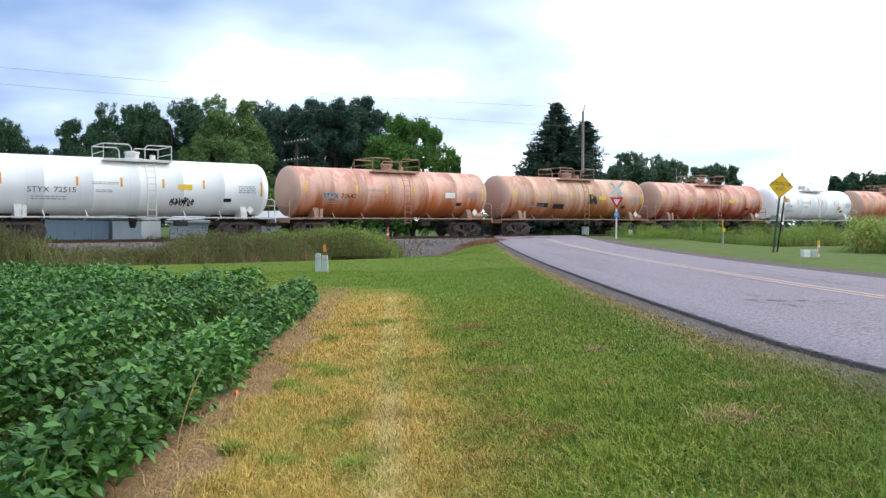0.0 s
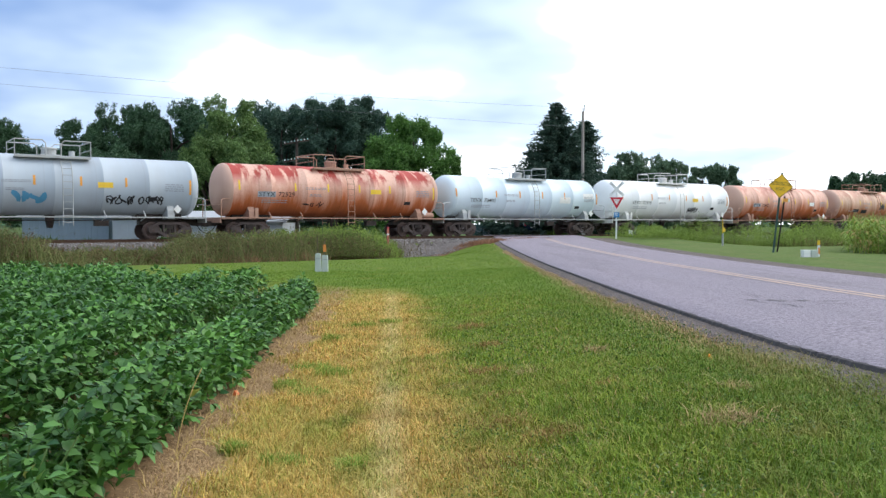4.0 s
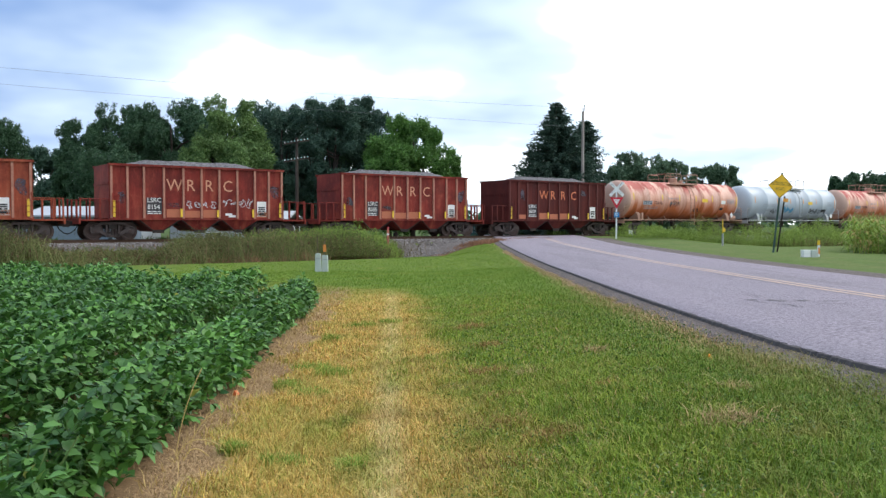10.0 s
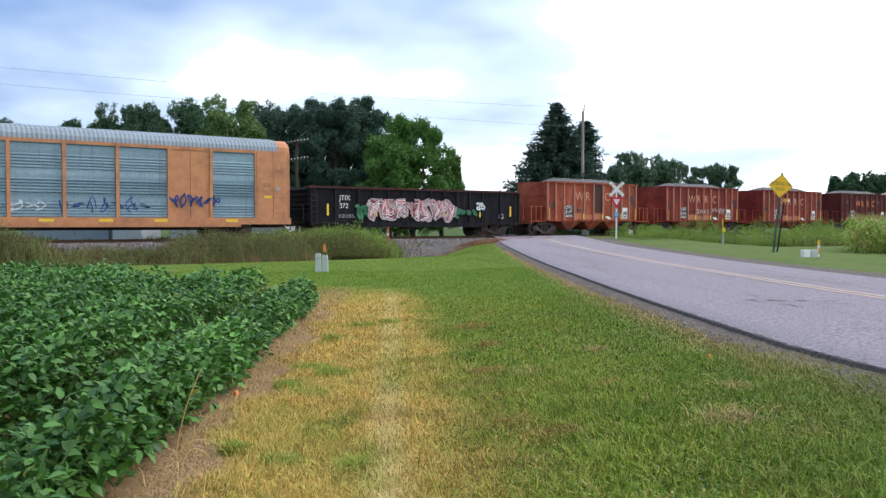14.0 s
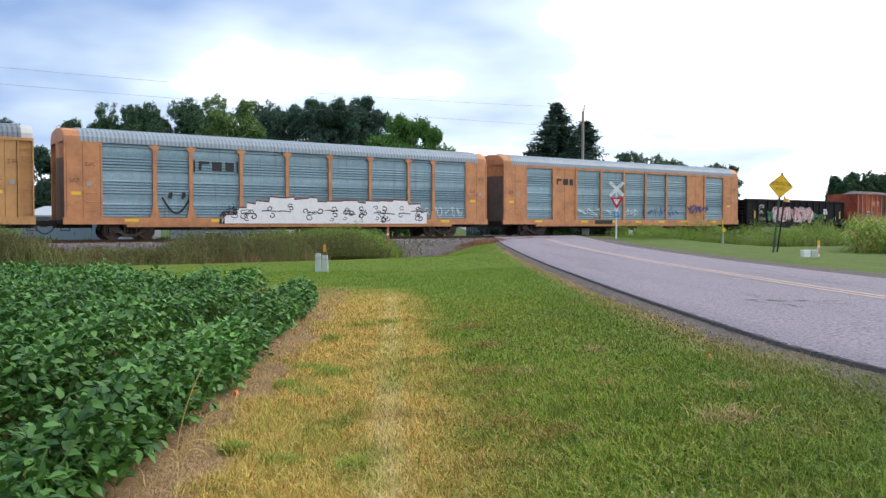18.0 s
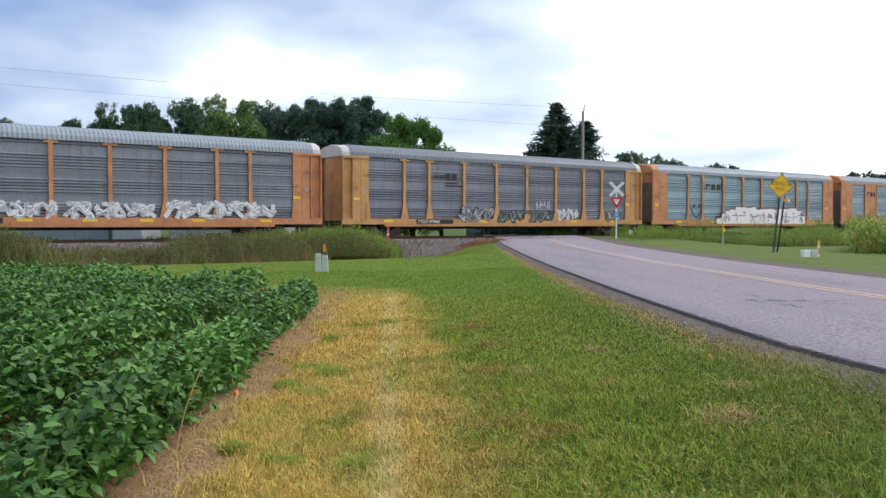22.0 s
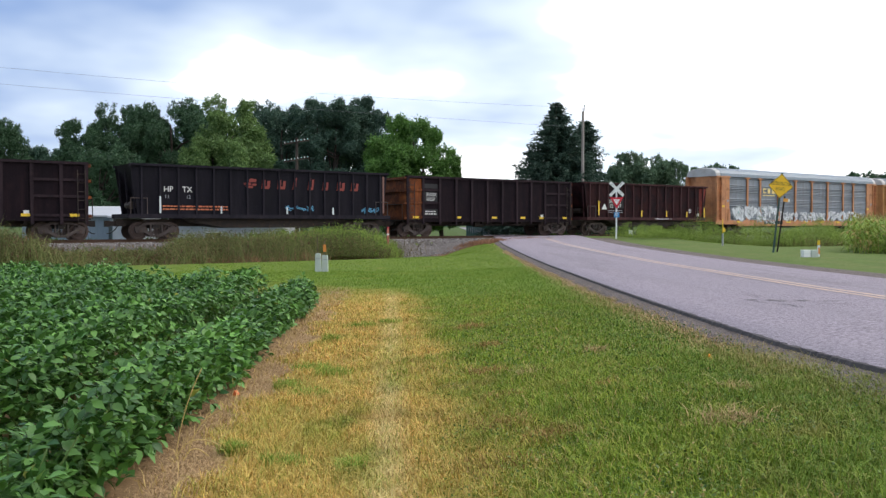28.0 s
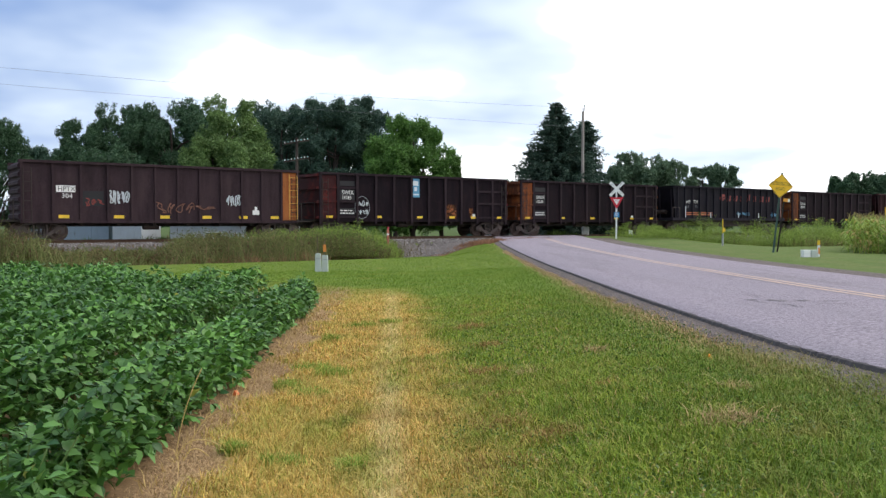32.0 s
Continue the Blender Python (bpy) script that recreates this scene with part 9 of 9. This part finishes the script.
    p.matrix_basis = Matrix.Translation((x, y, ground_z(x, y))) @ pose(0, 0, 0, 0, 7.0, 0)
    tagged(p, "dark leaning steel post with a small orange tag", "post")
    channel_post(p, 2.55, IRON, 0.07)
    bm = bmesh.new()
    box(bm, -0.05, 0.16, -0.03, -0.02, 2.3, 2.45)
    part("tag", bm, ORANGE_STRIP, p)
    bm = bmesh.new()
    box(bm, 0.16, 0.24, -0.03, -0.02, 2.3, 2.45)
    part("tag", bm, SIGN_WHITE, p)
    # small boxes beside the crossing
    for xp, y, w, h, m, lab in ((1036, 66.5, 0.5, 0.75, SIGN_WHITE, "small white signal box beside the track"), (1116, 60.0, 0.24, 0.5, SIGN_WHITE, "small pale marker box beside the track")):
        x = (xp - 784) * y / 1480
        b = tagged(part("signal_box", bevelled(-w / 2, w / 2, -w / 2, w / 2, -0.1, h, 0.02), m), lab, "utility box")
        b.location = (x, y, ground_z(x, y))


def pole_line():
    glass = plain("glass_insulator", (0.35, 0.62, 0.60), 0.15)
    x, y = 12.5, 75.0
    p = new("utility_pole")
    p.location = (x, y, ground_z(x, y))
    tagged(p, "tall grey wooden utility pole", "utility pole")
    bm = bmesh.new()
    rod(bm, (0, 0, -0.3), (0, 0, 11.4), 0.17, 12, 0.11)
    part("pole", bm, panel_rust("grey_pole_wood", (0.30, 0.275, 0.25), (0.19, 0.17, 0.155), (0.38, 0.35, 0.32), (0.14, 0.12, 0.11), 0.3, 2, 0.95), p)
    bm = bmesh.new()
    rod(bm, (0.05, 0, 11.0), (0.12, 0, 11.9), 0.045, 6)
    rod(bm, (-0.02, 0, 11.3), (-0.02, 0, 11.75), 0.03, 6)
    part("pin", bm, STEEL, p)
    bm = bmesh.new()
    for z in (11.9,):
        lathe(bm, [(z, 0), (z, 0.05), (z + 0.1, 0.07), (z + 0.16, 0.0)], 8, "z")
    for v in bm.verts:
        v.co.x += 0.12
    part("insulator", bm, glass, p)
    # old telegraph pole in front of the trees
    x, y = (526 - 784) * 62.0 / 1480, 62.0
    p = new("telegraph_pole")
    p.location = (x, y, ground_z(x, y))
    tagged(p, "old dark telegraph pole with crossarms and insulators", "utility pole")
    bm = bmesh.new()
    rod(bm, (0, 0, -0.3), (0, 0, 8.1), 0.14, 10, 0.10)
    part("pole", bm, BARK, p)
    for k, z in enumerate((7.75, 6.45)):
        bm = bmesh.new()
        box(bm, -0.95, 0.95, -0.05, 0.05, z - 0.05, z + 0.05)
        arm = part("crossarm", bm, BARK, p)
        arm.location = (0, -0.14, 0)
        arm.rotation_euler = (0, radians(-9), 0)
        arm.location.x, arm.location.z = z * math.sin(radians(9)), z * (1 - math.cos(radians(9)))
        for i in range(8):
            bm = bmesh.new()
            lathe(bm, [(0.06, 0.0), (0.06, 0.025), (0.11, 0.042), (0.155, 0.035), (0.17, 0.0)], 8, "z")
            for v in bm.verts:
                v.co += Vector((-0.85 + i * 0.243, 0, z))
            part("insulator", bm, glass if i % 2 else SIGN_WHITE, arm)
    # wires
    wire = plain("weathered_wire", (0.16, 0.17, 0.19), 0.6)
    for lat, z, sag in ((7.2, 11.85, 1.5), (7.2, 10.1, 0.68)):
        bm = bmesh.new()
        pts = [on_track(10 + 106.2 * i / 22, lat, z - sag * (1 - (2 * i / 22 - 1) ** 2)) for i in range(23)]
        bent(bm, pts, 0.008, 4)
        tagged(part("wire", bm, wire), "thin overhead wire along the railway", "wire", "overhead wires")


def low_house(name, x0, x1, y, depth, h, wallm, roofm, label, windows):
    t = new(name)
    t.location = ((x0 + x1) / 2, y, ground_z((x0 + x1) / 2, y))
    tagged(t, label, "house")
    w = (x1 - x0) / 2
    bm = bmesh.new()
    box(bm, -w, w, 0, depth, -0.3, h)
    part("wall", bm, wallm, t)
    n = int((x1 - x0) / 0.4)
    for i in range(n + 1):
        bm = bmesh.new()
        x = -w + (2 * w) * i / n
        box(bm, x - 0.02, x + 0.02, -0.03, 0.0, -0.3, h)
        part("wall_rib", bm, wallm, t)
    bm = bmesh.new()
    prism(bm, [(-0.3, h), (depth / 2, h + 0.7), (depth + 0.3, h), (depth + 0.3, h + 0.12), (depth / 2, h + 0.85), (-0.3, h + 0.12)], -w - 0.3, w + 0.3, 0)
    part("roof", bm, roofm, t)
    for xw, zw, ww, hw in windows:
        bm = bmesh.new()
        for a, b, c, d in ((xw - ww / 2 - 0.06, xw + ww / 2 + 0.06, zw + hw / 2, zw + hw / 2 + 0.07), (xw - ww / 2 - 0.06, xw + ww / 2 + 0.06, zw - hw / 2 - 0.07, zw - hw / 2),
                           (xw - ww / 2 - 0.06, xw - ww / 2, zw - hw / 2, zw + hw / 2), (xw + ww / 2, xw + ww / 2 + 0.06, zw - hw / 2, zw + hw / 2), (xw - 0.025, xw + 0.025, zw - hw / 2, zw + hw / 2)):
            box(bm, a, b, -0.06, -0.001, c, d)
        wf = part("window", bm, SIGN_WHITE, t)
        bm = bmesh.new()
        box(bm, xw - ww / 2, xw + ww / 2, -0.03, -0.002, zw - hw / 2, zw + hw / 2)
        part("pane", bm, GLASS, wf)
    return t


GLASS = Mat("window_glass", 0.08, 0, 0.8).color((0.03, 0.035, 0.04)).m


def build_houses():
    white = paint("white_siding", (0.42, 0.46, 0.50), 0.6, 0, (0.30, 0.31, 0.32), 0.35, 1.5)
    bluish = paint("blue_grey_siding", (0.22, 0.28, 0.34), 0.6, 0, (0.16, 0.19, 0.2), 0.35, 1.5)
    roof = paint("pale_metal_roof", (0.48, 0.50, 0.53), 0.5, 0.2, (0.4, 0.4, 0.4), 0.3, 1.0)
    low_house("shed", (40 - 784) * 60 / 1480, (192 - 784) * 60 / 1480, 60, 8, 2.0, bluish, roof, "long low blue-grey metal shed with a pale roof", ())
    low_house("shed", (200 - 784) * 58 / 1480, (250 - 784) * 58 / 1480, 58, 4, 1.9, white, roof, "small white metal shed beside the longer one", ())
    low_house("house", (302 - 784) * 57 / 1480, (500 - 784) * 57 / 1480, 57, 7, 2.0, white, roof, "low white house with dark paired windows", ((-0.9, 0.95, 1.0, 0.7), (1.9, 0.95, 0.8, 0.6)))
    hedge = new("fence")
    tagged(hedge, "dark teal board fence beyond the crossing", "fence")
    teal = paint("teal_boards", (0.02, 0.075, 0.08), 0.7, 0, (0.01, 0.03, 0.03), 0.5, 2)
    hedge.location = (2.2, 79, ground_z(2.2, 79))
    for i in range(26):
        bm = bmesh.new()
        box(bm, i * 0.2, i * 0.2 + 0.185, -0.012, 0.012, -0.1, 1.15 + 0.02 * (i % 3))
        part("board", bm, teal, hedge)
    for z in (0.3, 0.9):
        bm = bmesh.new()
        box(bm, 0, 5.2, 0.013, 0.06, z, z + 0.09)
        part("rail", bm, teal, hedge)


def parked_car():
    """A small hatchback seen from behind."""
    c = new("car")
    x, y = 8.1, 75.0
    c.matrix_basis = Matrix.Translation((x, y, road_zs(y) + 0.05))
    tagged(c, "dark blue hatchback standing beyond the crossing", "car")
    blue = Mat("car_paint", 0.25, 0.3, 0.6).color((0.02, 0.05, 0.09)).m
    prof = [(0.0, 0.32), (0.02, 0.85), (0.25, 1.15), (0.6, 1.42), (2.2, 1.46), (2.9, 1.0), (4.0, 0.88), (4.1, 0.4), (4.0, 0.25), (0.1, 0.25)]
    bm = bmesh.new()
    prism(bm, prof, -0.86, 0.86, 0)
    for v in bm.verts:
        v.co.x *= 1 - 0.22 * max(0, v.co.z - 0.85) / 0.6
    bmesh.ops.bevel(bm, geom=bm.edges[:], offset=0.05, segments=2, affect="EDGES")
    body = part("body", bm, blue, c, "", True)
    bm = bmesh.new()
    v = [bm.verts.new(q) for q in ((-0.62, 0.17, 1.0), (0.62, 0.17, 1.0), (0.54, 0.50, 1.36), (-0.54, 0.50, 1.36))]
    bm.faces.new(v)
    r = part("rear_window", bm, GLASS, c)
    r.location.y = -0.06
    for s in (-1, 1):
        part("tail_light", bevelled(s * 0.72 - 0.1, s * 0.72 + 0.1, -0.06, 0.02, 0.78, 1.0, 0.02), SIGN_RED, c, "red tail light")
        for yy in (0.75, 3.3):
            bm = bmesh.new()
            lathe(bm, [(-0.1, 0.0), (-0.1, 0.28), (-0.07, 0.32), (0.07, 0.32), (0.1, 0.28), (0.1, 0.0)], 16, "x")
            w = part("wheel", bm, HOSE, c)
            w.location = (s * 0.78, yy, 0.31)
    part("bumper", bevelled(-0.82, 0.82, -0.08, 0.05, 0.3, 0.55, 0.03), blue, c)
    bm = bmesh.new()
    box(bm, -0.26, 0.26, -0.012, 0.0, 0.6, 0.73)
    pl = part("plate", bm, SIGN_WHITE, c)
    pl.location.y = -0.02


warning_sign()
crossing_sign()
small_markers()
pole_line()
build_houses()
parked_car()

# ---- motion: the train runs at an even pace; its wheels roll ----
SPEED = 10.83
RUN_IN = 0.4                    # the slack runs in, a little after half way
STEPS = (0.0, 6.0, 12.0, 16.0, 17.6, 17.9, 18.05, 18.25, 18.45, 18.6, 18.9, 20.0, 24.0, 28.0, 32.0)


def motions():
    for car, u in train:
        walk(car, [(t, Matrix.Translation(on_track(u + SPEED * t + RUN_IN * smooth(18.05, 18.45, t), 0, RAIL_Z)) @ pose(0, 0, 0, 0, 0, TRACK_TURN)) for t in STEPS])
    spin = math.degrees(SPEED / WHEEL_R) / FPS
    lead = {}
    for w in wheelsets:
        side = round(w.location.x, 3)
        if side not in lead:
            walk(w, [(k / FPS, pose(side, 0, WHEEL_R, 0, (spin * k) % 360, 0)) for k in range(0, 32 * FPS + 1)])
            lead[side] = w
        else:
            w.rotation_mode = "QUATERNION"
            keys = w.animation_data_create()
            keys.action = lead[side].animation_data.action
            keys.action_slot = lead[side].animation_data.action_slot


motions()
